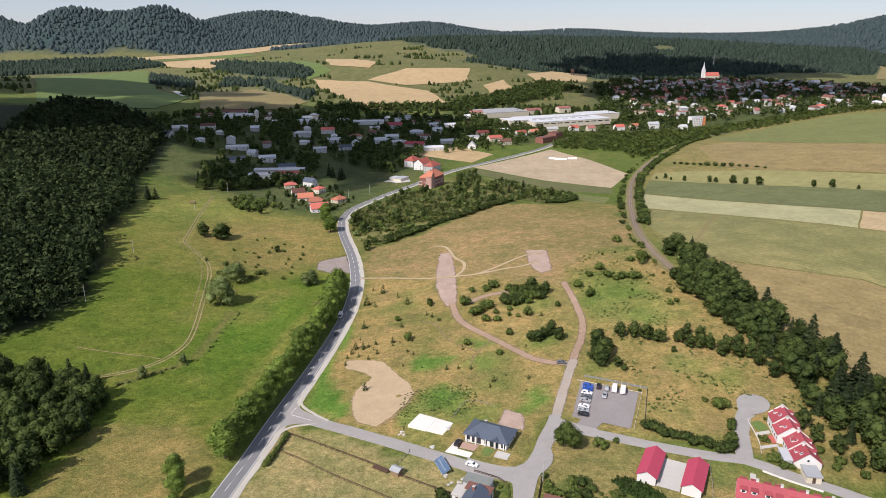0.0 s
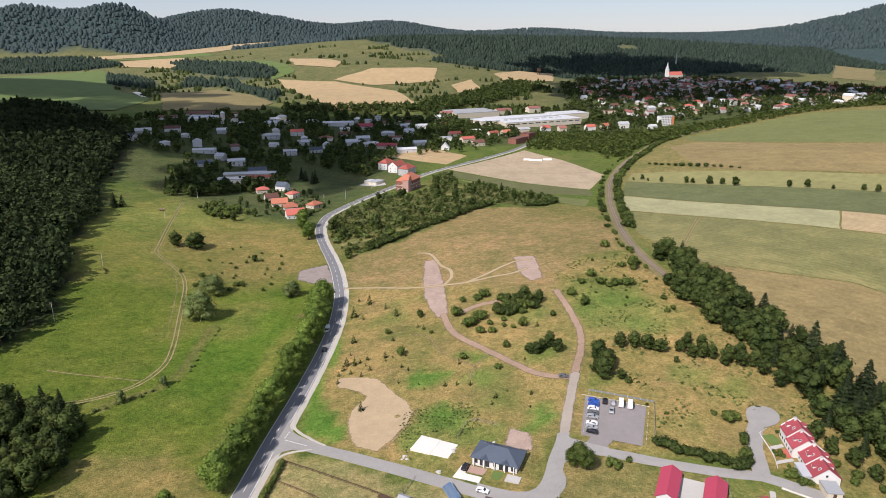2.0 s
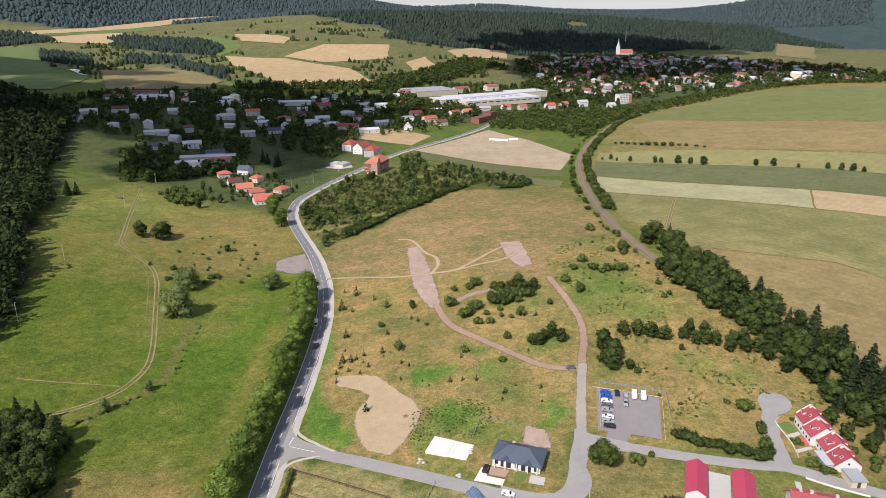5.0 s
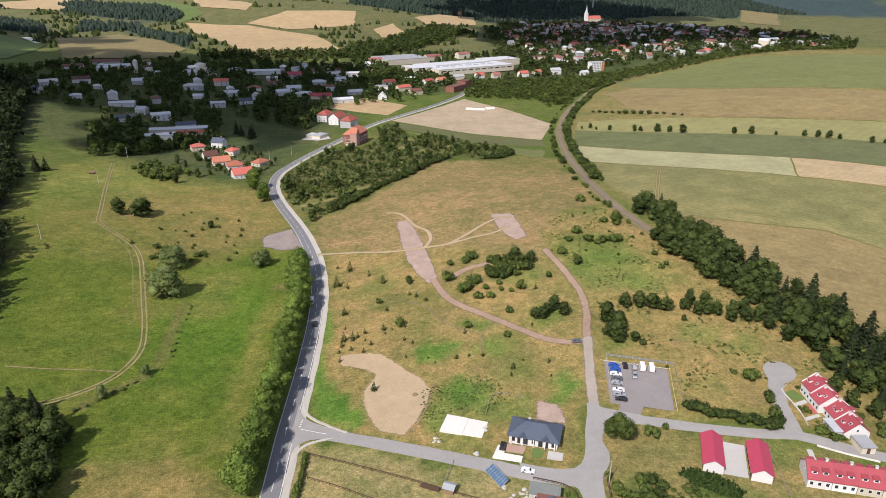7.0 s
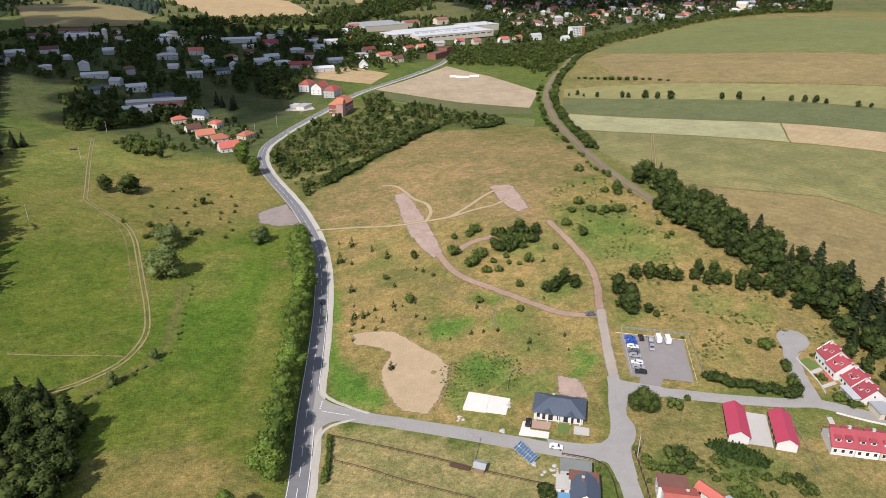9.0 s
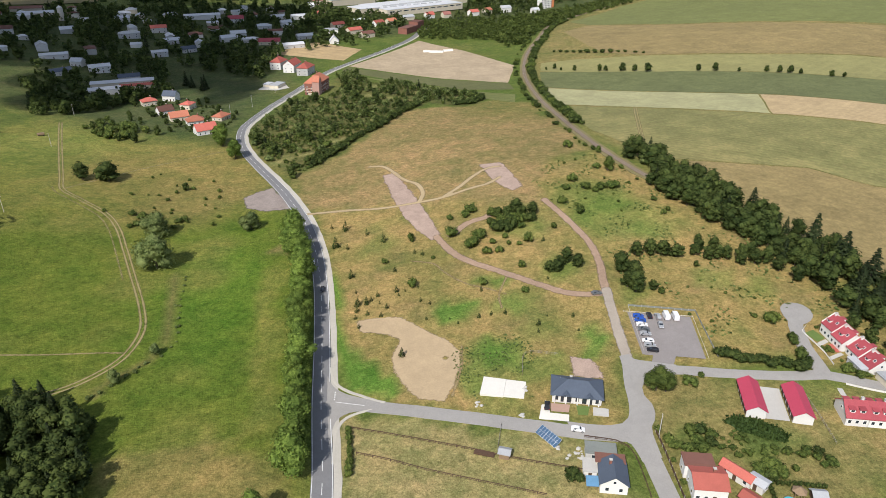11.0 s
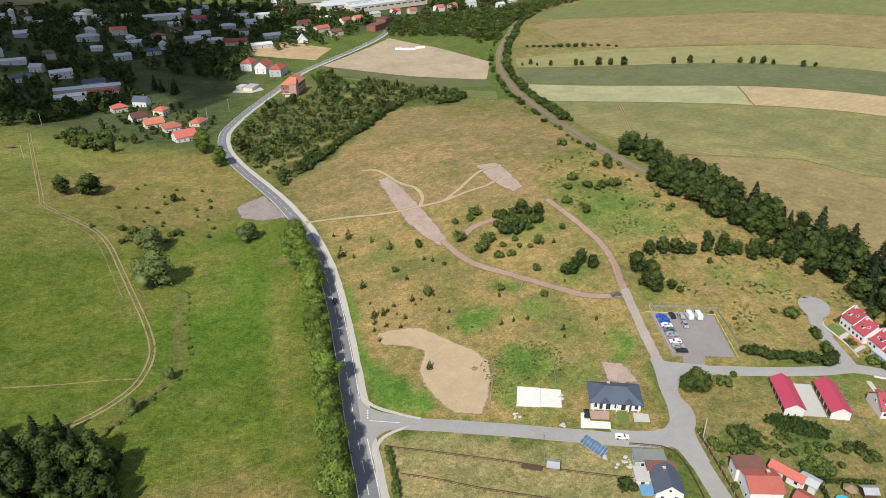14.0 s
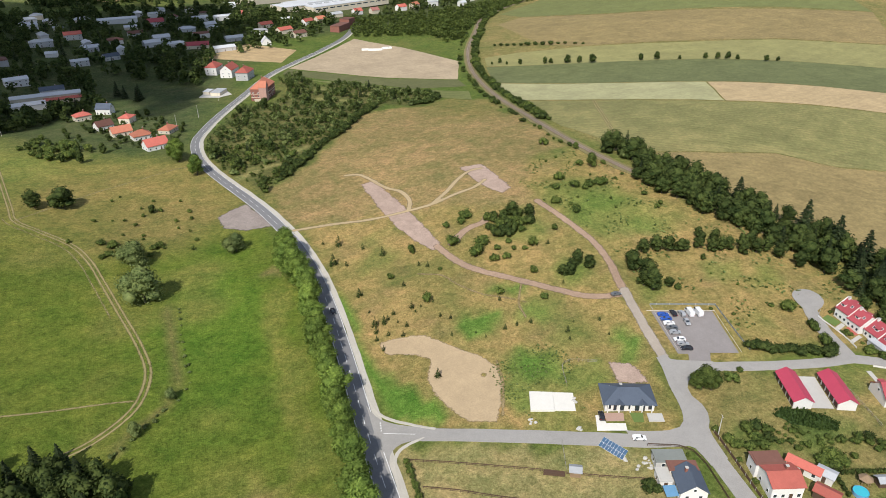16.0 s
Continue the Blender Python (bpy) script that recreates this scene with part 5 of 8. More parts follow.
# long halls and works
for x, y, rot, w, d, hw, hr, wall, roof, label in (
    (-186, 771, 4, 56, 13, 4.2, 1.4, "cream_wall", "roof_pale", "long low workshop with a pale blue-grey roof"),
    (-172, 758, 4, 30, 9, 3.4, 1.2, "cream_wall", "roof_red", "low workshop with a red roof strip"),
    (-198, 738, 6, 28, 13, 4.4, 0.8, "white_wall", "roof_pale", "white workshop hall with a pale roof"),
    (-118, 1104, 5, 48, 18, 5.5, 1.6, "white_wall", "roof_pale", "wide white hall with a pale roof among trees"),
    (-320, 1104, 8, 34, 14, 5.0, 2.4, "cream_wall", "roof_pale", "farm barn with a pale roof"),
    (-345, 1152, 2, 40, 12, 5.0, 2.8, "cream_wall", "roof_brown", "long farm barn with a dull red roof"),
    (-370, 1075, 12, 26, 12, 4.6, 2.6, "grey_wall", "roof_brown", "old grey farm barn with a brown roof"),
):
    plain_house(x, y, rot, w, d, hw, hr, wall, roof, label, "gable", "hall")
factory = None
for x, y, rot, w, d, hw, wall, roof, label in (
    (205, 1196, 22, 150, 84, 8.5, "cream_wall", "roof_pale", "large flat factory hall with a white roof"),
    (120, 1164, 22, 34, 40, 7.0, "cream_wall", "roof_pale", "factory wing with a pale flat roof"),
    (282, 1262, 22, 70, 40, 9.5, "cream_wall", "roof_pale", "rear factory hall with a pale roof"),
    (106, 1262, 22, 84, 62, 8.0, "cream_wall", "roof_grey", "factory hall with a grey flat roof"),
    (148, 982, 48, 32, 13, 7.5, "brick", "roof_brown", "long dark brick works building beside the road"),
    (166, 1008, 48, 18, 14, 10.5, "brick", "roof_brown", "taller dark brick block of the works"),
    (-44, 716, 58, 15, 9, 3.0, "cream_wall", "roof_grey", "low flat-roofed roadside pavilion"),
    (-52, 724, 58, 10, 6, 2.6, "cream_wall", "roof_pale", "small pale kiosk beside the pavilion"),
):
    made_hall = plain_house(x, y, rot, w, d, hw, 0.4, wall, roof, label, "flat", "factory" if w > 30 else "building")
    factory = made_hall if w == 150 else factory
for x, y, w in ((175, 1180, 46), (205, 1196, 46), (235, 1210, 46)):
    sk = root_at("roof_light", x, y, 22, "long glazed roof light on the factory roof", "roof light", "factory roof lights", z=zg(205, 1196) + 8.9)
    bm = bmesh.new()
    gable_wall(bm, w, 5.0, 0.5, 1.2, 0.0)
    part("glazing", bm, M["roof_grey"], sk)

for k in range(9):
    u, w_ = -60 + 15 * k, (14, 10, 18)[k % 3]
    vent = root_at("roof_vent", 205 + 0.93 * u - 0.37 * 24, 1196 + 0.37 * u - 0.93 * 24, 22, "low grey ventilation housing on the factory roof", "roof vent", "factory roof vents", z=zg(205, 1196) + 8.85)
    bm = bmesh.new()
    gable_wall(bm, w_ * 0.6, 3.2, 0.9, 0.7, 0.0)
    part("housing", bm, M["roof_grey"], vent)
for k in range(11):
    u = -66 + 13.2 * k
    window_part(factory, u, -42, 5.4, 0, 9.6, 1.8)
for x, y, rot, w, d, hw, hr, wall, roof in (
    (118, 1036, 30, 16, 10, 5.0, 3.4, "white_wall", "roof_red"), (140, 1052, 25, 14, 10, 5.0, 3.4, "cream_wall", "roof_orange"), (96, 1062, 20, 18, 11, 4.0, 2.8, "white_wall", "roof_pale"),
    (172, 1090, 20, 22, 11, 4.6, 2.6, "cream_wall", "roof_grey"), (212, 1108, 22, 14, 10, 5.2, 3.8, "white_wall", "roof_red"), (240, 1112, 15, 13, 10, 5.2, 3.8, "cream_wall", "roof_faded"),
    (290, 1128, 20, 16, 11, 6.0, 3.6, "white_wall", "roof_red"), (318, 1142, 30, 15, 10, 6.0, 3.6, "cream_wall", "roof_orange"), (352, 1150, 12, 18, 11, 7.5, 3.2, "white_wall", "roof_grey"),
    (392, 1120, 12, 12, 10, 6.0, 2.6, "white_wall", "roof_pale"), (60, 1240, 20, 24, 12, 6.0, 3.4, "cream_wall", "roof_faded"), (40, 1200, 10, 16, 10, 4.5, 3.0, "grey_wall", "roof_pale"),
    (168, 1290, 22, 30, 16, 7.0, 3.4, "cream_wall", "roof_faded"), (230, 1320, 25, 26, 14, 8.0, 3.4, "cream_wall", "roof_faded"),
):
    hue = {"roof_red": "red", "roof_orange": "orange", "roof_pale": "pale grey", "roof_grey": "grey", "roof_faded": "faded red"}[roof]
    tone = {"white_wall": "white", "cream_wall": "cream", "grey_wall": "grey"}[wall]
    plain_house(x, y, rot, w, d, hw, hr, wall, roof, f"{tone} house with a {hue} roof near the factory", "gable", "house", "factory houses")

# block of flats with orange end wall, and the church
flats = plain_house(428, 1160, 15, 26, 12, 15, 0.4, "white_wall", "roof_grey", "white five-storey block of flats with an orange end wall", "flat", "block of flats")
bm = bmesh.new()
box(bm, 7.5, 13.08, -6.08, -6.0, 0, 15)
box(bm, 13.0, 13.08, -6.0, 6.0, 0, 15)
part("end_wall", bm, M["orange_wall"], flats, "orange rendered end wall")
for s in range(5):
    for k in range(7):
        window_part(flats, -11.5 + 3.2 * k, -6.1 if k > 5 else -6.0, 1.6 + 2.9 * s, 0, 1.8, 1.5)
church = root_at("church", 800, 2090, 10, "pale town church with a slender white tower and a red roof", "church")
FOOT.append((800, 2090, 25))
bm = bmesh.new()
gable_wall(bm, 44, 18, 13, 9)
part("nave", bm, M["cream_wall"], church)
bm = bmesh.new()
gable_roof(bm, 44, 18, 13, 9)
part("roof", bm, M["roof_red"], church)
bm = bmesh.new()
box(bm, -30, -21.5, -4.3, 4.3, -3, 30)
part("tower", bm, M["white_wall"], church)
bm = bmesh.new()
bmesh.ops.create_cone(bm, cap_ends=True, segments=8, radius1=5.2, radius2=2.6, depth=9, matrix=Matrix.Translation((-25.8, 0, 34.5)))
bmesh.ops.create_cone(bm, cap_ends=True, segments=8, radius1=2.2, radius2=0.15, depth=13, matrix=Matrix.Translation((-25.8, 0, 45.5)))
part("spire", bm, M["roof_pale"], church)
mast = root_at("lattice_tower", 930, 2420, 0, "slim grey lookout mast on the wooded hill", "mast")
bm = bmesh.new()
bmesh.ops.create_cone(bm, cap_ends=True, segments=6, radius1=3.0, radius2=1.2, depth=46, matrix=Matrix.Translation((0, 0, 23)))
part("shaft", bm, M["concrete"], mast)
lookout = root_at("lookout_tower", 385, 2080, 0, "brown wooden lookout tower on a field hill", "tower")
bm = bmesh.new()
for s in ((-3, -3), (3, -3), (3, 3), (-3, 3)):
    box(bm, s[0] - 0.6, s[0] + 0.6, s[1] - 0.6, s[1] + 0.6, -2, 20)
part("post_frame", bm, M["wood_dark"], lookout)
bm = bmesh.new()
box(bm, -4.5, 4.5, -4.5, 4.5, 12, 18)
part("cabin", bm, M["wood_dark"], lookout)
bm = bmesh.new()
hip_roof(bm, 9, 9, 18, 4)
part("roof", bm, M["roof_brown"], lookout)
silo = root_at("grain_silo", -289, 1075, 0, "pale cylindrical farm silo with a domed top", "silo")
bm = bmesh.new()
bmesh.ops.create_cone(bm, cap_ends=True, segments=20, radius1=3.4, radius2=3.4, depth=17, matrix=Matrix.Translation((0, 0, 7.5)))
part("shell", bm, M["concrete"], silo)
bm = bmesh.new()
bmesh.ops.create_cone(bm, cap_ends=True, segments=20, radius1=3.5, radius2=0.6, depth=2.2, matrix=Matrix.Translation((0, 0, 17.1)))
part("top", bm, M["roof_pale"], silo)

# the town: rows of gabled houses
rng = random.Random(11)
TOWN_CORE = [(330, 1290), (430, 1800), (560, 2020), (900, 2060), (1180, 1700), (1150, 1480), (900, 1200), (640, 1190), (500, 1230), (400, 1200)]
tries, made = 0, 0
while made < 250 and tries < 6000:
    tries += 1
    x, y = rng.uniform(250, 1250), rng.uniform(1040, 2080)
    if float(edge_distance(TOWN_CORE, np.array([x]), np.array([y]))[0]) > 0:
        continue
    w, d = rng.choice((12, 16, 20, 26)), rng.choice((10, 12))
    if any((x - a) ** 2 + (y - b) ** 2 < (r + 0.55 * w + 3) ** 2 for a, b, r in FOOT):
        continue
    core = math.exp(-((x - 780) / 280) ** 2 - ((y - 1850) / 260) ** 2)
    hw = rng.choice((4.5, 6.0)) + 5 * (rng.random() < core)
    wall = rng.choice(("white_wall", "cream_wall", "grey_wall", "grey_wall"))
    roof = rng.choice(("roof_faded", "roof_faded", "roof_faded", "roof_red", "roof_brown", "roof_brown", "roof_grey", "roof_pale"))
    style = rng.choice(("gable", "gable", "hip", "flat" if w > 18 else "gable"))
    look_ = {"roof_red": "red", "roof_faded": "faded red", "roof_brown": "brown", "roof_grey": "grey", "roof_pale": "pale"}[roof]
    tone = {"white_wall": "white", "cream_wall": "cream", "grey_wall": "grey"}[wall]
    plain_house(x, y, rng.choice((10, 25, 100, 115)) + rng.uniform(-8, 8), w, d, hw, rng.choice((3.0, 4.0)), wall, roof, f"{tone} town house with a {look_} roof", style, "house", "town houses")
    made += 1

# ---- trees and bushes ----
def leaf_cloud(gen, lobes, n, size, up=0.25, rough=0.7):
    """Small folded leaf clumps over the outside of some rounded lobes: corners and quads."""
    lob = np.array(lobes, float)
    wgt = (lob[:, 3] * lob[:, 4] + lob[:, 3] * lob[:, 5] + lob[:, 4] * lob[:, 5])
    pick = gen.choice(len(lob), n, p=wgt / wgt.sum())
    d = gen.normal(size=(n, 3))
    d[:, 2] += up
    d /= np.linalg.norm(d, axis=1)[:, None]
    rad = gen.uniform(0.66, 1.1, n)[:, None]
    c = lob[pick, :3] + d * lob[pick, 3:6] * rad
    nrm = d + rough * gen.normal(size=(n, 3))
    nrm /= np.linalg.norm(nrm, axis=1)[:, None]
    nrm *= np.where((nrm * d).sum(1) < 0, -1.0, 1.0)[:, None]
    t = np.cross(nrm, gen.normal(size=(n, 3)))
    t /= np.linalg.norm(t, axis=1)[:, None]
    b = np.cross(nrm, t)
    s = size * gen.uniform(0.6, 1.3, n)[:, None]
    k = gen.uniform(0.7, 1.2, n)[:, None]
    fold = nrm * s * 0.25
    v = np.stack([c - t * s, c - b * s * k * 0.7 + fold, c + t * s, c + b * s * k * 0.7 + fold], 1).reshape(-1, 3)
    return v, np.repeat(unit(0.6 * d + 0.6 * nrm + np.array([0, 0, 0.15])), 4, 0)


def lobe_cores(gen, lobes, k=0.66):
    """Rough twelve-faced bodies inside the lobes of a crown, which keep it from being seen through."""
    cube = [np.array((sx, sy, sz), float) for sx in (-1, 1) for sy in (-1, 1) for sz in (-1, 1)]
    v, vn = [], []
    for x, y, z, a, b, c in lobes:
        bulge = {tuple(p): p * 0.62 * gen.uniform(0.85, 1.15) for p in cube}
        for axis, other in ((0, 1), (1, 2), (2, 0)):
            for s0 in (-1, 1):
                for s1 in (-1, 1):
                    third = 3 - axis - other
                    p0, p2 = np.zeros(3), np.zeros(3)
                    p0[axis], p2[other] = 1.2 * s0, 1.2 * s1
                    q = []
                    for s2 in (-1, 1):
                        e = np.zeros(3)
                        e[axis], e[other], e[third] = s0, s1, s2
                        q.append(bulge[tuple(e)])
                    quad = np.array([p0, q[0], p2, q[1]])
                    mid = quad.mean(0)
                    if np.dot(np.cross(quad[1] - quad[0], quad[2] - quad[0]), mid) < 0:
                        quad = quad[::-1]
                    v.append(quad * k * np.array([a, b, c]) + np.array([x, y, z]))
                    vn += [w / np.linalg.norm(w) for w in quad]
    return np.concatenate(v), np.array(vn)


def unit(v):
    return v / (np.linalg.norm(v, axis=1)[:, None] + 1e-9)


def quads_mesh(name, v, mat, normals):
    """Leaf clumps as four-cornered faces that are lit like the rounded crown they sit on."""
    n = len(v) // 4
    me = bpy.data.meshes.new(name)
    me.vertices.add(4 * n)
    me.vertices.foreach_set("co", v.astype(np.float32).ravel())
    me.loops.add(4 * n)
    me.loops.foreach_set("vertex_index", np.arange(4 * n, dtype=np.int32))
    me.polygons.add(n)
    me.polygons.foreach_set("loop_start", np.arange(0, 4 * n, 4, dtype=np.int32))
    me.update(calc_edges=True)
    me.polygons.foreach_set("use_smooth", np.ones(n, bool))
    me.normals_split_custom_set_from_vertices(normals.tolist())
    me.materials.append(mat)
    return me


def limb(bm, a, b, r0, r1, sides=6):
    a, b = Vector(a), Vector(b)
    q = (b - a).to_track_quat("Z", "Y").to_matrix()
    ring = []
    for p, r in ((a, r0), (b, r1)):
        ring.append([bm.verts.new(p + q @ Vector((r * math.cos(2 * math.pi * k / sides), r * math.sin(2 * math.pi * k / sides), 0))) for k in range(sides)])
    for k in range(sides):
        bm.faces.new((ring[0][k], ring[0][(k + 1) % sides], ring[1][(k + 1) % sides], ring[1][k]))
    bm.faces.new(ring[1])


def broadleaf_lobes(gen, h, r, base, tall=False, count=11):
    lobes = []
    for k in range(count):
        u = (k + 0.5) / count
        z = base + (h - base) * (0.12 + 0.76 * u)
        env = math.sin(math.pi * min(0.97, 0.22 + 0.72 * u)) ** 0.7
        a = gen.uniform(0, 2 * math.pi)
        off = r * env * gen.uniform(0.3, 0.62) * (0.35 if u > 0.86 else 1.0)
        s = r * gen.uniform(0.36, 0.56) * (0.85 if tall else 1.0)
        lobes.append((off * math.cos(a), off * math.sin(a), z, s, s, s * gen.uniform(0.75, 1.15)))
    lobes.append((0, 0, base + 0.5 * (h - base), r * 0.6, r * 0.6, (h - base) * 0.42))
    return lobes


KINDS = {
    # name: height, radius, crown base, leaf clumps, clump size, material, form
    "roadside_tree": (13.0, 4.2, 1.2, 3000, 0.27, "leaf_road", "broad"),
    "broadleaf_tree": (11.0, 4.6, 1.2, 2400, 0.29, "leaf", "broad"),
    "dark_tree": (11.0, 4.6, 0.8, 700, 0.42, "leaf_dark", "broad"),
    "willow_tree": (11.0, 5.9, 0.6, 2200, 0.31, "leaf_pale", "broad"),
    "spruce_tree": (16.0, 3.3, 0.6, 780, 0.52, "needle", "spruce"),
    "bush": (3.0, 2.0, 0.0, 350, 0.21, "leaf", "bush"),
    "dark_bush": (3.0, 2.1, 0.0, 360, 0.22, "leaf_dark", "bush"),
    "pale_bush": (3.0, 2.0, 0.0, 330, 0.22, "leaf_pale", "bush"),
    "young_pine": (2.4, 0.8, 0.1, 180, 0.135, "leaf_dark", "spruce"),
    "garden_tree": (8.0, 3.4, 1.0, 340, 0.52, "leaf_dark", "broad"),
}
PLANTS = {}


def grow(kind, variant):
    """The trunk and crown meshes of one variant of a kind."""
    key = (kind, variant)
    if key in PLANTS:
        return PLANTS[key]
    h, r, base, n, size, mat, form = KINDS[kind]
    gen = np.random.default_rng(sum(map(ord, kind)) * 17 + variant)
    bm = bmesh.new()
    if form == "broad":
        lobes = broadleaf_lobes(gen, h, r, base)
        v, vn = leaf_cloud(gen, lobes, n, size)
        v2, vn2 = leaf_cloud(gen, [(0, 0, base + (h - base) * 0.5, r * 0.62, r * 0.62, (h - base) * 0.4)], n // 9, size * 1.3)
        v3, vn3 = lobe_cores(gen, lobes)
        v, vn = np.concatenate([v, v2, v3]), np.concatenate([vn, vn2, vn3])
        limb(bm, (0, 0, -0.5), (0.1, 0, h * 0.45), 0.028 * h, 0.014 * h, 8)
        for x, y, z, *_ in lobes[::2]:
            limb(bm, (0.05, 0, h * gen.uniform(0.15, 0.4)), (x * 0.8, y * 0.8, z), 0.012 * h, 0.004 * h, 5)
    elif form == "spruce":
        t = gen.uniform(0, 1, n) ** 0.75
        z = base + (h - base) * (1 - t)
        reach = r * (0.06 + t) * (0.75 + 0.25 * np.sin(z * 9.0 / h * 6)) * gen.uniform(0.35, 1.0, n) ** 0.5
        a = gen.uniform(0, 2 * np.pi, n)
        c = np.stack([reach * np.cos(a), reach * np.sin(a), z - 0.25 * reach], 1)
        out = np.stack([np.cos(a), np.sin(a), np.full(n, -0.35)], 1)
        side = np.stack([-np.sin(a), np.cos(a), np.zeros(n)], 1) + 0.35 * gen.normal(size=(n, 3))
        s = size * gen.uniform(0.6, 1.3, n)[:, None] * (0.5 + 0.7 * t[:, None])
        lift = np.array([0, 0, 1.0]) * s * 0.3
        v = np.stack([c - out * s, c - side * s * 0.6 + lift, c + out * s * 1.2, c + side * s * 0.6 + lift], 1).reshape(-1, 3)
        face = np.cross(v[1::4] - v[0::4], v[2::4] - v[0::4])
        v = v.reshape(-1, 4, 3)
        v[face[:, 2] < 0] = v[face[:, 2] < 0][:, ::-1]
        v = v.reshape(-1, 3)
        vn = np.repeat(unit(np.stack([np.cos(a), np.sin(a), np.full(n, 0.55)], 1) + 0.3 * gen.normal(size=(n, 3))), 4, 0)
        limb(bm, (0, 0, -0.4), (0, 0, h * 0.96), 0.016 * h, 0.004 * h, 7)
    else:
        lobes = []
        for k in range(8):
            a = gen.uniform(0, 2 * math.pi)
            o = r * gen.uniform(0.15, 0.62)
            s = r * gen.uniform(0.38, 0.6)
            lobes.append((o * math.cos(a), o * math.sin(a), h * gen.uniform(0.25, 0.62), s, s, h * gen.uniform(0.28, 0.42)))
        v, vn = leaf_cloud(gen, lobes, n, size)
        v3, vn3 = lobe_cores(gen, lobes)
        v, vn = np.concatenate([v, v3]), np.concatenate([vn, vn3])
        v[:, 2] = np.maximum(v[:, 2], 0.02)
        for x, y, z, *_ in lobes[:5]:
            limb(bm, (0.1 * x, 0.1 * y, -0.3), (x, y, z), 0.07, 0.02, 5)
    wood = bpy.data.meshes.new("trunk")
    bm.to_mesh(wood)
    bm.free()
    wood.materials.append(M["bark"])
    PLANTS[key] = (wood, quads_mesh("crown", v, M[mat], vn))
    return PLANTS[key]


FIRST = {}
plant_rng = random.Random(5)


def plant(kind, x, y, h, label, category, group, wide=1.0, variants=4):
    """A plant of the given height on the ground, with a trunk (or stems) and a crown."""
    var = plant_rng.randrange(variants)
    form = KINDS[kind][6]
    wide *= {"broad": 1.02, "bush": 1.0, "spruce": 1.1}[form]
    s = 1.1 * h / KINDS[kind][0]
    m = pose(x, y, zg(x, y), 0, 0, plant_rng.uniform(0, 360)) @ Matrix.Diagonal((s * wide, s * wide * plant_rng.uniform(0.9, 1.1), s, 1))
    key = (kind, var, label, group)
    if key in FIRST:
        first = FIRST[key]
        return copy_thing(first, m @ Matrix.Diagonal((1 / first.scale.x, 1 / first.scale.y, 1 / first.scale.z, 1)))
    root = new(kind)
    wood, crown = grow(kind, var)
    for name, me in (("trunk", wood), ("crown", crown)):
        ob = new(name, me)
        ob.parent = root
    root.matrix_basis = m
    FIRST[key] = tagged(root, label, category, group)
    return root


def free(x, y, gap):
    return all((x - a) ** 2 + (y - b) ** 2 > (r + gap) ** 2 for a, b, r in FOOT)


LANES = [q[::3] + q[-1:] for q in (BROWN, TRACK_NORTH, TRACK_LOW, PALE, PALE_LOOP, SIDE, EAST, CUL, [p for p in RAIL if p[1] > 350])] + [[(3, 338), (3, 432)]]


def scatter(poly, n, gap, rng, clear=0.0, near_line=None):
    """Random places inside an outline, no two closer than gap."""
    xs, ys = [p[0] for p in poly], [p[1] for p in poly]
    out = []
    some = np.array([(rng.uniform(min(xs), max(xs)), rng.uniform(min(ys), max(ys))) for _ in range(n * 30)])
    for x, y in some[edge_distance(poly, some[:, 0], some[:, 1]) < -clear].tolist():
        if not free(x, y, 1.5) or float(min(line_distance(q, x, y) for q in LANES)) < 2.6:
            continue
        if any((x - a) ** 2 + (y - b) ** 2 < gap * gap for a, b in out):
            continue
        out.append((x, y))
        if len(out) == n:
            break
    return out


prng = random.Random(21)
# the row along the main road
row = shift_line(MAIN, -7.9)
last = None
for x, y in row:
    if not 203 < y < 352 or (last and math.hypot(x - last[0], y - last[1]) < 5.4):
        continue
    last = (x, y)
    plant("roadside_tree", x + prng.uniform(-0.9, 0.9), y, prng.uniform(11.5, 15), "tall leafy roadside tree in a dense row beside the road", "tree", "roadside trees", prng.uniform(1.1, 1.3))
for x, y, h in ((-87, 188, 11), (-84, 181, 10), (-60.5, 364, 17), (-62.5, 357, 14), (-59.5, 371, 14), (-86, 502, 13), (-94, 532, 15), (-97, 540, 12), (-85, 508, 10)):
    plant("roadside_tree", x, y, h, "tall leafy tree standing beside the road", "tree", "single roadside trees", 1.2)
# willows and bushes in the valley meadow
for x, y, h, w in ((-124, 355, 15.5, 1.12), (-126, 392, 11.5, 1.3), (-80.5, 389, 8.5, 1.25), (-119, 282, 4.5, 0.9), (-131, 266, 5, 0.9)):
    plant("willow_tree", x, y, h, "rounded pale green willow standing in the meadow", "tree", "meadow willows", w)
for x, y, h, w in ((-172, 471, 9, 1.5), (-158, 469, 11, 1.6), (-115, 452, 4.5, 1.2), (-152, 549, 8, 0.9), (-139, 569, 7, 0.9), (-163, 470, 7, 1.1)):
    plant("dark_tree", x, y, h, "dark green bushy tree in the dry meadow", "tree", "meadow trees", w)
for x, y in scatter([(-160, 415), (-100, 395), (-88, 415), (-95, 460), (-130, 480), (-155, 450)], 26, 4, prng):
    plant("bush", x, y, prng.uniform(0.9, 2.2), "small bush in the dry meadow", "bush", "meadow bushes")
for x, y in scatter([(-140, 400), (-112, 395), (-110, 410), (-142, 420)], 9, 3, prng):
    plant("bush", x, y, prng.uniform(1.8, 3.2), "low spreading bush along the ditch", "bush", "ditch bushes", 1.3)
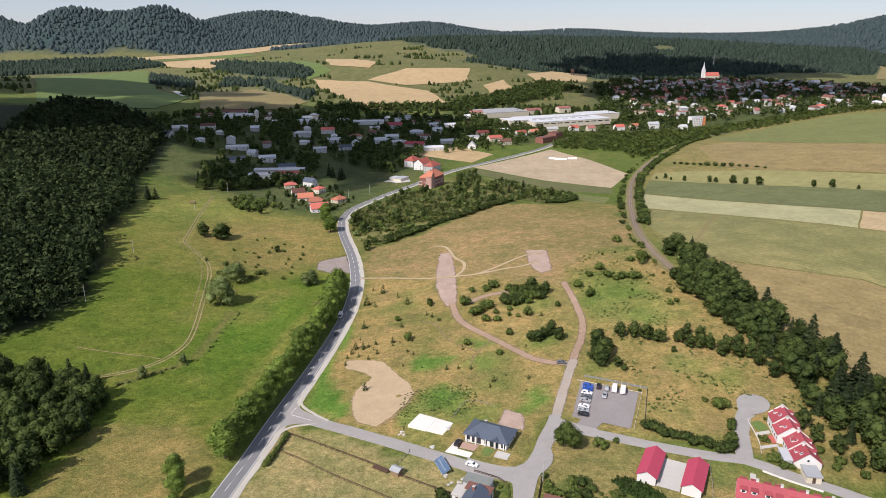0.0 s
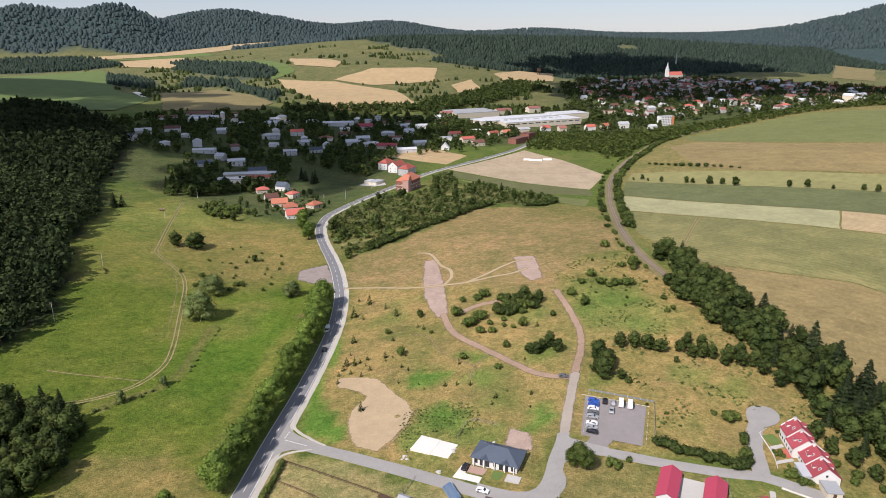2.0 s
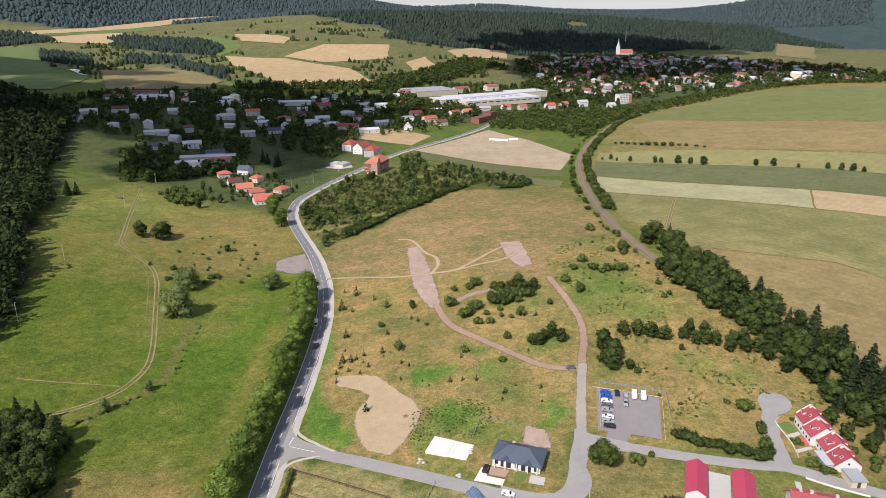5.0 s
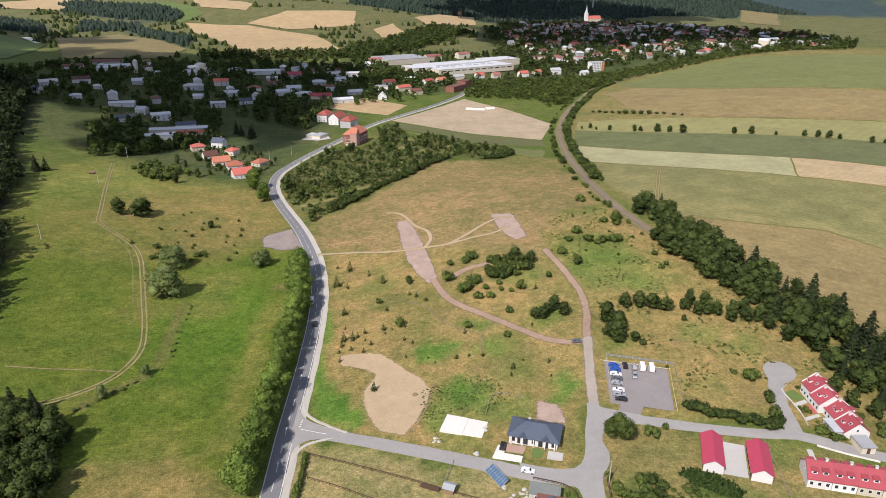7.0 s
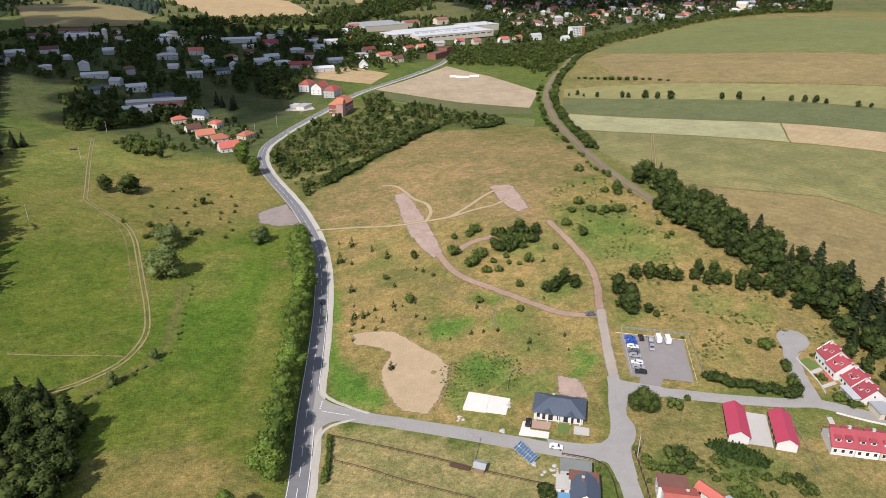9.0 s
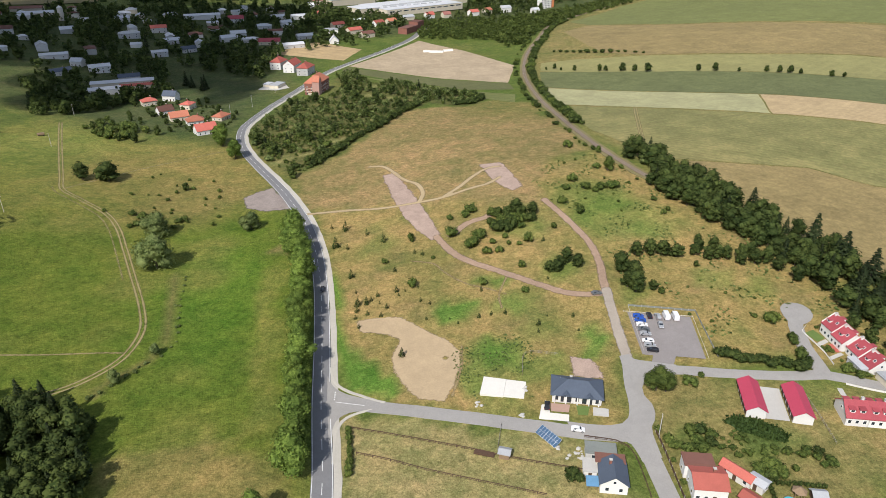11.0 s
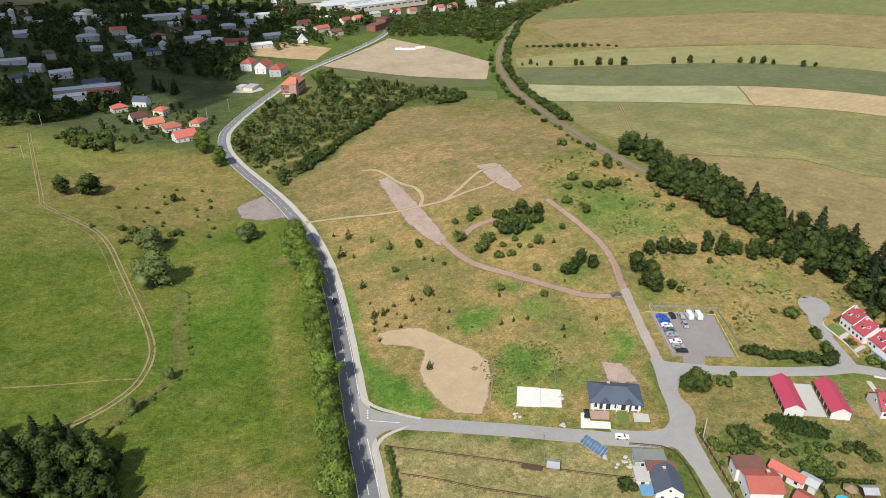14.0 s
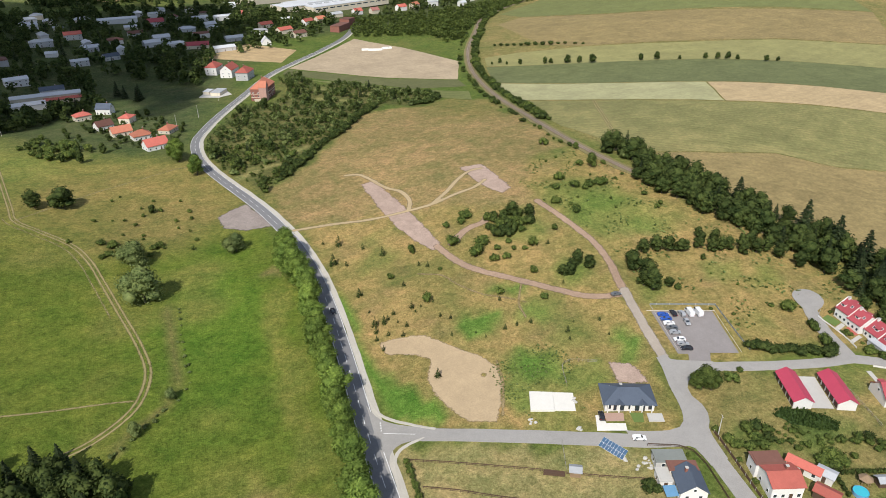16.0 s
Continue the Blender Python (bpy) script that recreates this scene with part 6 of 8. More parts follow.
for x, y in curve_through([(-112, 345), (-111.5, 330), (-112.5, 312), (-112, 296), (-114, 285), (-121, 277), (-128, 270), (-137, 260), (-147, 252)], 4.6):
    plant("pale_bush", x + prng.uniform(-0.8, 0.8), y + prng.uniform(-1, 1), prng.uniform(0.5, 1.1), "tall weeds along the meadow ditch", "weeds", "ditch weeds", 1.2)
for x, y in ((-138, 258), (-135, 261), (-125, 271), (-122, 276), (-141, 254), (-128, 269), (-113, 300), (-114, 318)):
    plant("pale_bush", x, y, prng.uniform(0.8, 1.6), "low reed bush along the ditch", "bush", "ditch bushes")
for x, y in scatter([(-193, 595), (-181, 624), (-148, 582), (-143, 560), (-158, 546), (-182, 566)], 30, 5, prng):
    plant("dark_tree" if prng.random() < 0.4 else "bush", x, y, prng.uniform(3.0, 6.0), "dense bush at the edge of the gardens", "bush", "garden edge bushes", 1.2)
# clump at the stream
for x, y in scatter([(-192, 180), (-192, 255), (-167, 261), (-150, 262), (-140, 250), (-134, 236), (-132, 212), (-132, 180)], 125, 3.9, prng):
    plant(prng.choice(("dark_tree", "dark_tree", "spruce_tree")), x, y, prng.uniform(8, 11.5), "dark tree in a dense clump by the stream", "tree", "stream trees", 1.15)
# young pines and bushes in the dry meadow
PINES_NORTH = [(-34.7, 367.7, 6.7), (-42.2, 350.7, 7.2), (-37.1, 346.7, 3.5), (-25.6, 357.7, 4.1), (-19.7, 345.7, 5.9), (-5.8, 324.2, 3.4), (-8.7, 327.6, 2.7), (-20.9, 315.3, 3.2), (-40.1, 318.1, 5.2), (48.3, 310.8, 3.5), (37.3, 280.7, 1.9), (-40.9, 373.6, 2.7), (-40.5, 303.8, 2.2)]
PINES_MIDDLE = [(-24.2, 297.6, 4.3), (-24, 294.2, 1.8), (-16.7, 285.9, 2.6), (-14.9, 297.3, 1.9), (-32.4, 297.3, 3.4), (-41.6, 293.3, 5.4), (-42.7, 288.8, 3.5), (-37.9, 293.1, 4.8), (-35.6, 294.9, 3), (-30.7, 286.7, 3), (-39.1, 284.7, 2.9), (-44.2, 283.7, 2.9), (-34.2, 281.3, 2.9), (-20.7, 296.5, 1.8), (-13.7, 282.4, 2.4), (-32.8, 291.1, 1.8)]
PINES_SOUTH = [(-44, 276.5, 2.8), (8.6, 283.3, 3.1), (1.4, 265.2, 2.9), (6.4, 265.1, 2.6), (11.8, 263.8, 2.9), (20.8, 252, 3.5), (18.8, 247.6, 2.3), (-9.4, 268.7, 1.4), (-7.3, 264.6, 1.7), (-18, 272, 2.3), (-32.6, 251.8, 4.8), (35, 252, 2.6), (26, 256, 1.6), (33, 243, 1.8)]
for x, y, h in PINES_NORTH + PINES_MIDDLE + PINES_SOUTH:
    plant("young_pine", x, y, 0.8 * h, "small young pine growing in dry grass", "young tree", "young pines", 1.0)
for x, y, h, w in ((-7.4, 340.6, 4.2, 0.9), (-17, 298.6, 4.6, 0.8), (-23.5, 324.6, 2.4, 1.2), (10.9, 287.4, 3.4, 1.0), (31, 293.9, 3.2, 1.0), (21, 311.4, 3.8, 1.1), (26.8, 310, 3, 1.1), (24.9, 275.4, 2.4, 1.4), (-2.2, 318.5, 1.4, 1.4), (26.7, 319, 2.8, 1), (33.9, 321, 2.6, 1), (32.9, 314.8, 2.2, 1), (37, 312, 2.2, 1)):
    plant("bush", x, y, h, "single rounded bush in the dry meadow", "bush", "meadow bushes", w)
for x, y, h, w in ((28, 355, 4.5, 1.3), (24, 352, 3.5, 1.2), (11.5, 335, 5.4, 1.0), (16, 319.5, 5.2, 1.1), (23, 327, 4.6, 1.2), (19, 323, 4.0, 1.1), (16, 352, 3.2, 1), (41.8, 313, 4.8, 0.8), (57.7, 320, 3, 0.9)):
    plant("bush", x, y, h, "green bush on the dry meadow", "bush", "meadow bushes", w)
for x, y in scatter([(33, 326), (31, 340), (38, 350), (50, 346), (53, 332), (46, 325)], 24, 2.8, prng):
    plant("dark_bush" if prng.random() < 0.3 else "bush", x, y, prng.uniform(3.2, 5.2), "dense tall bush in a rounded thicket", "bush", "thicket bushes", 1.0)
for x, y, h, w in ((48, 343, 7, 1), (54, 338, 6, 1), (40, 286, 4.4, 1.1), (43, 285, 5, 1.1), (50, 290, 6.5, 0.9), (53, 285, 5.6, 1), (46, 288, 4.6, 1), (68, 275, 8, 1), (71, 270, 6.5, 1.1), (66, 259, 8, 1), (68, 265, 8, 1), (73, 258, 4, 1), (64.5, 263, 6.5, 1), (70, 279, 6, 1), (86, 283, 6.5, 1), (80, 284, 6, 1), (91, 280, 6.5, 1.1), (96, 277, 5.5, 1.2)):
    plant("dark_tree", x, y, h, "dark green young tree beside the dirt track", "tree", "track side trees", 1.3 * w)
for x, y, h, w in ((88.6, 364.5, 4.6, 1), (90, 353, 3.8, 1.3), (104, 348.5, 4.4, 1.4), (98, 350, 3.6, 1.3), (72.7, 342, 4, 1.1), (110.8, 417, 4.4, 1.1), (75.5, 328, 3.8, 1.1), (77, 332, 2.8, 1.1),
                   (81, 356, 3, 1.2), (93.5, 348, 2.6, 1.2), (109, 376, 3, 1.3), (112.6, 313.6, 2.4, 1), (116.3, 316, 2.4, 1), (116, 328, 2.4, 1.2), (94.7, 323, 1.6, 1), (102.7, 225.4, 4.2, 1.1), (105.6, 226.2, 3.4, 1.1), (102.3, 212, 3.0, 1.0), (103.4, 214.6, 3.2, 1.0), (99.4, 230, 1.6, 1.4), (75, 254.5, 2.4, 1.3), (98.8, 204.6, 3.4, 1.1), (100.4, 206.4, 3.0, 1.1), (54, 204, 3.2, 1.3), (60, 206, 1.6, 1.5)):
    plant("bush", x, y, h, "rounded green bush in rough grass", "bush", "rough grass bushes", w)
for x, y, h, w in ((112.8, 370, 7.5, 1.1), (117, 376, 5, 1.2), (42.0, 204.8, 8.8, 1.05), (44.6, 203.2, 7.0, 1.1), (40.8, 206.4, 6.4, 1.0), (122, 399, 4, 1.2)):
    plant("broadleaf_tree", x, y, h, "full rounded green tree beside the lane", "tree", "lane trees", w)
for x, y in scatter([(75, 330), (110, 320), (118, 345), (110, 400), (90, 395), (80, 360)], 16, 4.5, prng):
    plant("bush", x, y, prng.uniform(0.6, 1.8), "scattered bush in rough grass", "bush", "rough grass bushes")
for x, y in scatter([(70, 225), (112, 215), (120, 260), (112, 300), (80, 290), (76, 255)], 16, 5, prng):
    plant("bush", x, y, prng.uniform(0.5, 1.1), "low shrub in dry grass", "bush", "rough grass bushes", 1.3)
for x, y, h, w in ((33, 183, 3, 1.3), (34.5, 180.6, 2.8, 1.2), (41, 184.5, 3.4, 1.3), (44, 183.5, 3.6, 1.3), (46.5, 181.5, 3, 1.3), (38, 178.5, 2.6, 1.2), (41, 178, 3, 1.2), (44, 178.5, 3, 1.2), (32.5, 188.5, 2, 1.2), (51, 166, 3.4, 1.3), (55, 166, 3.6, 1.3), (56.5, 163.5, 3.4, 1.2), (52, 162.6, 3.2, 1.2), (61, 163, 2.2, 1.1), (69, 168, 2.6, 1.2), (72, 166.6, 2.6, 1.2), (72.5, 162, 3, 1.3), (64, 169.5, 2, 1.1)):
    plant("dark_bush" if x * 7 % 2 < 0.8 else "bush", x, y, 0.85 * h, "dense dark shrub in an overgrown garden", "bush", "garden shrubs", w)
for x, y in scatter([(48, 180), (54, 181), (62, 173), (61, 169), (50, 172)], 16, 2.0, prng):
    plant("bush", x, y, prng.uniform(0.7, 1.5), "low tangled growth below the reed bed", "bush", "garden thicket", 1.5)
# hedge along the lane
for x, y in curve_through([(73, 214), (78, 209.5), (88, 204), (94.5, 199.8), (98.6, 201.2)], 1.9):
    plant("dark_bush", x + prng.uniform(-0.6, 0.6), y + prng.uniform(-0.6, 0.9), prng.uniform(2.6, 3.9), "dense dark hedge bush along the lane", "hedge bush", "lane hedge", 1.15)
# belt of trees along the railway
BELT = [(131, 392), (135, 362), (124, 341), (121, 333), (125, 318), (124, 303), (132, 297), (137, 268), (140, 250), (136, 232), (140, 205), (140, 175), (160, 150), (176, 190), (169, 230), (163, 262), (157, 290), (154, 312), (147, 330), (145, 352), (150, 378), (140, 392)]
for x, y in scatter(BELT, 140, 4.0, prng):
    k = prng.random()
    if k < (0.34 if y < 285 else 0.05):
        plant("spruce_tree", x, y, prng.uniform(7, 12), "dark spruce in the belt beside the railway", "tree", "railway belt trees", 1.2)
    elif k < 0.92:
        plant("dark_tree", x, y, prng.uniform(7, 11.5), "dense dark broadleaf tree in the railway belt", "tree", "railway belt trees", prng.uniform(1.1, 1.45))
    else:
        plant("willow_tree", x, y, prng.uniform(5, 7), "lighter green tree in the railway belt", "tree", "railway belt trees", 1.0)
for x, y, h, w in ((139.5, 321, 12.5, 1.15), (133, 316, 11, 1.1), (138, 375, 9.5, 1.0), (147, 374, 9.5, 1.05), (142, 357, 9.5, 1.1), (131, 327, 10, 1.1)):
    plant("dark_tree", x, y, h, "tall round-crowned tree standing out of the railway belt", "tree", "tall belt trees", w)
for x, y, h in ((155, 304, 12), (151, 310, 10), (157, 266, 16.5), (158, 250, 16.5), (163, 239, 14.5), (152, 234, 12.5), (148, 222, 12), (158, 226, 13)):
    plant("spruce_tree", x, y, h, "tall pointed spruce above the tree belt", "tree", "tall spruces", 1.5)
for x, y, h in ((104, 275.6, 5.4), (107.5, 271.5, 5.6), (112, 270, 6), (115.5, 269, 6), (118.5, 264.2, 6.2), (125, 262.5, 6.5), (130.5, 262, 7), (131, 255, 7), (133, 247, 7), (108, 279, 5.6), (114, 276, 6.5), (122, 268, 6.5), (127, 268, 7), (110.6, 283, 5), (99.5, 267.5, 2.8)):
    plant("dark_tree", x, y, h, "bushy dark tree in a side clump of the belt", "tree", "side clump trees", 1.1)
for off in (-6.5, -2.2, 2.5):
    for x, y in shift_line(RAIL, off):
        if 250 < y < 348:
            plant("dark_tree", x + prng.uniform(-1, 1), y, prng.uniform(6, 8.5), "tree hanging over the overgrown railway", "tree", "railway belt trees", 1.25)
for x, y in shift_line(RAIL, -6.0):
    if 348 < y < 470 and prng.random() < 0.6:
        plant("bush", x + prng.uniform(-1.5, 1), y, prng.uniform(1.4, 3.2), "bush on the railway embankment", "bush", "railway bushes", 1.1)
for s in (-8.5, 8.0):
    for x, y in shift_line(RAIL, s):
        for k in range(2 if s > 0 else 1):
            if 465 < y < 1000 and prng.random() < (0.93 if s > 0 else 0.55):
                plant("dark_bush" if prng.random() < 0.6 else "bush", x + prng.uniform(-1.6, 1.6), y + 4 * k + prng.uniform(-2, 2), prng.uniform(2.6, 5.2) if s > 0 else prng.uniform(1.4, 4.4), "bush on the railway embankment", "bush", "railway bushes", 1.3)
# row of small trees between the fields
for x, y, h in ((220, 691, 3), (229, 691, 5), (232, 682, 3), (243, 674, 5), (262, 659, 6), (267, 656, 5), (279, 645, 7.5), (289, 639, 6), (297, 630, 8), (335, 605, 6), (348, 597, 7), (363, 583, 3.4), (382, 570, 5), (389, 562, 6), (396, 556, 6.5), (401, 550, 4.5), (417, 531, 5), (426, 526, 4)):
    plant("garden_tree", x, y, h, "small rounded tree in a row between fields", "tree", "field row trees", 1.1)
for x, y in curve_through([(262, 765), (290, 740), (322, 716), (335, 700)], 7):
    plant("dark_bush", x, y, prng.uniform(2.0, 4.0), "bush in a field hedgerow", "bush", "hedgerow bushes", 1.4)
# scrub between the road and the hill field
def overgrown(n, gap):
    return [p for p in scatter(SCRUB, n, gap, prng) if all(math.hypot(p[0] - cx, p[1] - cy) > r for cx, cy, r in CLEARINGS)]


for x, y in overgrown(330, 3.8):
    if y < 545:
        k = prng.random()
        plant("dark_bush" if k < 0.5 else "bush" if k < 0.82 else "pale_bush", x, y, prng.uniform(1.2, 4.6), "dense bush in overgrown scrub land", "bush", "scrub bushes", prng.uniform(0.9, 1.35))
for x, y in overgrown(30, 9):
    plant("dark_tree", x, y, prng.uniform(5, 8.5), "young dark tree in overgrown scrub land", "tree", "scrub trees", 1.0)
for x, y in overgrown(10, 14):
    plant("spruce_tree", x, y, prng.uniform(5, 8), "small dark spruce in overgrown scrub land", "tree", "scrub spruces", 1.2)
for x, y in curve_through([(-38, 471), (-8, 508), (20, 540), (40, 566), (58, 588)], 4.0) + curve_through([(92, 577), (108, 584), (118, 602), (108, 620)], 4.0):
    plant("dark_bush", x + prng.uniform(-1.5, 1.5), y + prng.uniform(-0.5, 3), prng.uniform(2.6, 5.4), "dense bush along the field edge", "bush", "field edge bushes", 1.3)
# gardens
for x, y, h in ((33, 181, 3.4), (36, 178.5, 3.6), (40, 177, 3.6), (41, 181, 3.4), (52, 172, 2.6), (49, 172, 2.4), (63, 169, 2.6), (66, 167, 3), (70, 165, 3), (70, 162, 2.6), (28, 168, 1.8), (30, 176, 1.8), (18, 184, 1.6), (50, 164.5, 3.8), (53, 163, 3.8), (56, 162, 3.4), (46, 176, 2.6), (44, 179, 2.6), (57, 171, 2.2),
                (108.5, 194.5, 3.4), (111, 196, 3), (128, 190, 3.4), (131, 193, 4), (127, 199, 3.6), (126, 204, 3.4), (112, 206.2, 2.2), (110.8, 205.2, 2), (112.3, 204.6, 1.6), (110.2, 207, 1.6), (111.5, 199.2, 1.4), (110.6, 194, 3), (112, 192, 3.4), (110.8, 190.5, 2.6), (113.6, 190.4, 2.6), (117, 217.5, 1.8), (135, 186, 3.6)):
    plant("bush", x, y, 0.72 * h, "garden bush beside the houses", "bush", "garden bushes", 1.15)
for x, y, h in ((-1.0, 178.2, 4.4), (0.6, 176.6, 3.4), (129, 205, 6), (133, 199, 6), (128, 213, 7), (136, 192, 5)):
    plant("garden_tree", x, y, h, "leafy garden tree beside a house", "tree", "garden trees", 1.1)
for x, y in curve_through([(-57.5, 218.5), (-58.2, 212), (-59.2, 206), (-60.5, 199)], 1.9):
    plant("bush", x, y, prng.uniform(1.6, 2.4), "clipped garden hedge bush", "hedge bush", "garden hedge", 0.9)
for x, y in curve_through([(50, 161), (47.4, 154)], 1.5) + curve_through([(51, 161), (64, 155.5)], 1.5):
    plant("dark_bush", x, y, 1.7, "clipped dark hedge bush round a garden", "hedge bush", "clipped hedge", 0.75)

for x, y in scatter([(-165, 690), (-152, 640), (-132, 590), (-104, 556), (-88, 575), (-86, 615), (-112, 680), (-140, 712)], 46, 4, prng):
    plant("dark_bush", x, y, prng.uniform(1.2, 3.2), "dark garden shrub between village houses", "bush", "village shrubs", 1.2)

def places_in(test, x0, x1, y0, y1, step, h0, h1, seed):
    gen = np.random.default_rng(seed)
    X, Y = np.meshgrid(np.arange(x0, x1, step), np.arange(y0, y1, step))
    X = X.ravel() + gen.uniform(-0.5, 0.5, X.size) * step
    Y = Y.ravel() + gen.uniform(-0.5, 0.5, Y.size) * step
    keep = test(X, Y)
    return [(x, y, h) for x, y, h in zip(X[keep], Y[keep], gen.uniform(h0, h1, keep.sum()))]


# village and town trees
VILLAGE_WOODS = [(-380, 900), (-318, 850), (-285, 842), (-264, 815), (-268, 755), (-238, 650), (-229, 625), (-207, 647), (-188, 664), (-160, 705), (-120, 700), (-148, 745), (-150, 860), (-95, 800), (-50, 745), (-45, 830), (-20, 880), (60, 900), (150, 990), (100, 1110), (60, 1170), (-100, 1210), (-370, 1190), (-420, 1000)]
for x, y in scatter(VILLAGE_WOODS, 130, 10, prng, 0):
    if not free(x, y + 9, 2) or not free(x, y + 17, -1):
        continue
    k = prng.random()
    plant("spruce_tree" if k < 0.12 else "garden_tree", x, y, prng.uniform(7, 13.5), "dark leafy tree among the village houses", "tree", "village trees", 1.15)
for x, y in scatter([(-240, 690), (-236, 640), (-229, 625), (-207, 648), (-185, 666), (-165, 690), (-150, 712), (-200, 725)], 40, 5, prng):
    plant("garden_tree", x, y, prng.uniform(5, 8), "dark tree in a shelter belt by the halls", "tree", "shelter belt trees", 1.2)
for x, y in scatter([(-160, 560), (-90, 560), (-75, 620), (-110, 690), (-170, 690)], 34, 6, prng):
    plant("garden_tree", x, y, prng.uniform(2.5, 6), "small garden tree between village houses", "tree", "village trees", 1.1)
for x, y, h in ((-110, 737, 13), (-112, 731, 12), (-122, 748, 11), (-160, 720, 10), (-128, 760, 13)):
    plant("spruce_tree", x, y, h, "tall dark conifer beside the workshop yard", "tree", "yard conifers", 1.3)
for x, y in ((-248, 560), (-244, 566), (-252, 570), (-250, 563)):
    plant("spruce_tree", x, y, 9.5, "dark spruce at the meadow edge", "tree", "meadow edge spruces", 1.4)


def wood_mesh(name, places, clumps, size, mat, label, shape=1.0, seed=3, spiky=0.3):
    """A wood that nobody could count: crowns of leaf clumps, joined."""
    gen = np.random.default_rng(seed)
    kinds = []
    for k in range(6):
        if k < 6 * spiky:
            t = gen.uniform(0, 1, clumps) ** 0.7
            a = gen.uniform(0, 2 * np.pi, clumps)
            c = np.stack([0.26 * t * np.cos(a), 0.26 * t * np.sin(a), 1.0 - 0.85 * t], 1)
            nr = np.stack([np.cos(a), np.sin(a), np.full(clumps, 0.5)], 1) + 0.4 * gen.normal(size=(clumps, 3))
            tt = np.cross(nr, gen.normal(size=(clumps, 3)))
            tt /= np.linalg.norm(tt, axis=1)[:, None]
            bb = np.cross(nr, tt)
            bb /= np.linalg.norm(bb, axis=1)[:, None]
            s = size * gen.uniform(0.6, 1.2, clumps)[:, None]
            kinds.append((np.stack([c - tt * s, c - bb * s, c + tt * s, c + bb * s], 1).reshape(-1, 3), np.repeat(unit(nr), 4, 0)))
        else:
            kinds.append(leaf_cloud(gen, [(0.12 * math.cos(j * 2.2), 0.12 * math.sin(j * 2.2), 0.3 + 0.13 * j, 0.24, 0.24, 0.22) for j in range(5)], clumps, size))
    out, norms = [], []
    for x, y, h in places:
        v, vn = kinds[int(gen.integers(6))]
        v = v * h
        a = gen.uniform(0, 2 * np.pi)
        c, s = math.cos(a), math.sin(a)
        out.append(np.stack([x + shape * (v[:, 0] * c - v[:, 1] * s), y + shape * (v[:, 0] * s + v[:, 1] * c), zg(x, y) + v[:, 2]], 1))
        norms.append(np.stack([vn[:, 0] * c - vn[:, 1] * s, vn[:, 0] * s + vn[:, 1] * c, vn[:, 2]], 1))
    return tagged(new(name, quads_mesh(name, np.concatenate(out), mat, np.concatenate(norms))), label, "woods", kind="stuff")


def far_crowns(name, places, sides, tiers, width, label, seed, mat="needle_hazed"):
    """Far woodland: one small pointed, uneven crown for each tree, joined."""
    gen = np.random.default_rng(seed)
    p = np.array(places)
    n = len(p)
    base = np.array([zg(x, y) for x, y in p[:, :2]])
    a = np.linspace(0, 2 * np.pi, sides, endpoint=False)[None] + gen.uniform(0, 6.28, (n, 1))
    levels = [(0.0, 1.0), (0.6, 0.74)] if tiers > 1 else [(0.3, 1.0)]
    rings = []
    for up, wide in levels:
        r = p[:, 2:3] * width * wide * gen.uniform(0.7, 1.3, (n, sides))
        rings.append(np.stack([p[:, :1] + r * np.cos(a), p[:, 1:2] + r * np.sin(a), base[:, None] + p[:, 2:3] * (up + gen.uniform(-0.06, 0.06, (n, sides)))], -1))
    top = np.stack([p[:, 0] + gen.uniform(-0.5, 0.5, n), p[:, 1] + gen.uniform(-0.5, 0.5, n), base + p[:, 2]], -1)[:, None]
    verts = np.concatenate(rings + [top], 1)
    m = verts.shape[1]
    tris = []
    for k in range(sides):
        j = (k + 1) % sides
        for t in range(tiers - 1):
            lo, hi = t * sides, (t + 1) * sides
            tris += [(lo + k, lo + j, hi + j), (lo + k, hi + j, hi + k)]
        tris.append(((tiers - 1) * sides + k, (tiers - 1) * sides + j, m - 1))
    faces = (np.arange(n)[:, None, None] * m + np.array(tris)[None]).reshape(-1).astype(np.int32)
    me = bpy.data.meshes.new(name)
    me.vertices.add(n * m)
    me.vertices.foreach_set("co", verts.astype(np.float32).ravel())
    me.loops.add(len(faces))
    me.loops.foreach_set("vertex_index", faces)
    me.polygons.add(len(faces) // 3)
    me.polygons.foreach_set("loop_start", np.arange(0, len(faces), 3, dtype=np.int32))
    me.update(calc_edges=True)
    me.polygons.foreach_set("use_smooth", np.ones(len(faces) // 3, bool))
    me.materials.append(M[mat])
    return tagged(new(name, me), label, "woods", kind="stuff")


M["reed_leaf"] = leaf_mat("reed_leaves", (0.035, 0.065, 0.016), (0.075, 0.12, 0.03))
M["weed"] = leaf_mat("green_weeds", (0.10, 0.15, 0.04), (0.20, 0.25, 0.09))
plot = lambda x, y: (edge_distance([(-16, 247), (10, 252), (16, 236), (3, 226), (3, 214), (-14, 216), (-18, 232)], x, y) < 0) & (np.hypot(x + 4.9, y - 222) > 9.5) & (wobble(x, y, 4, 3.0) > -0.2)
wood_mesh("weeds", places_in(plot, -20, 20, 210, 255, 1.2, 0.2, 0.55, 65), 10, 0.32, M["weed"], "rank green weeds on the building plot", 2.2, 66, 0.0)
reedy = lambda x, y: edge_distance(REEDS, x, y) < 0.3
wood_mesh("reeds", places_in(reedy, 50, 70, 170, 190, 0.8, 0.9, 1.5, 73), 14, 0.26, M["reed_leaf"], "dense dark green reeds in a hollow", 0.9, 74, 0.3)
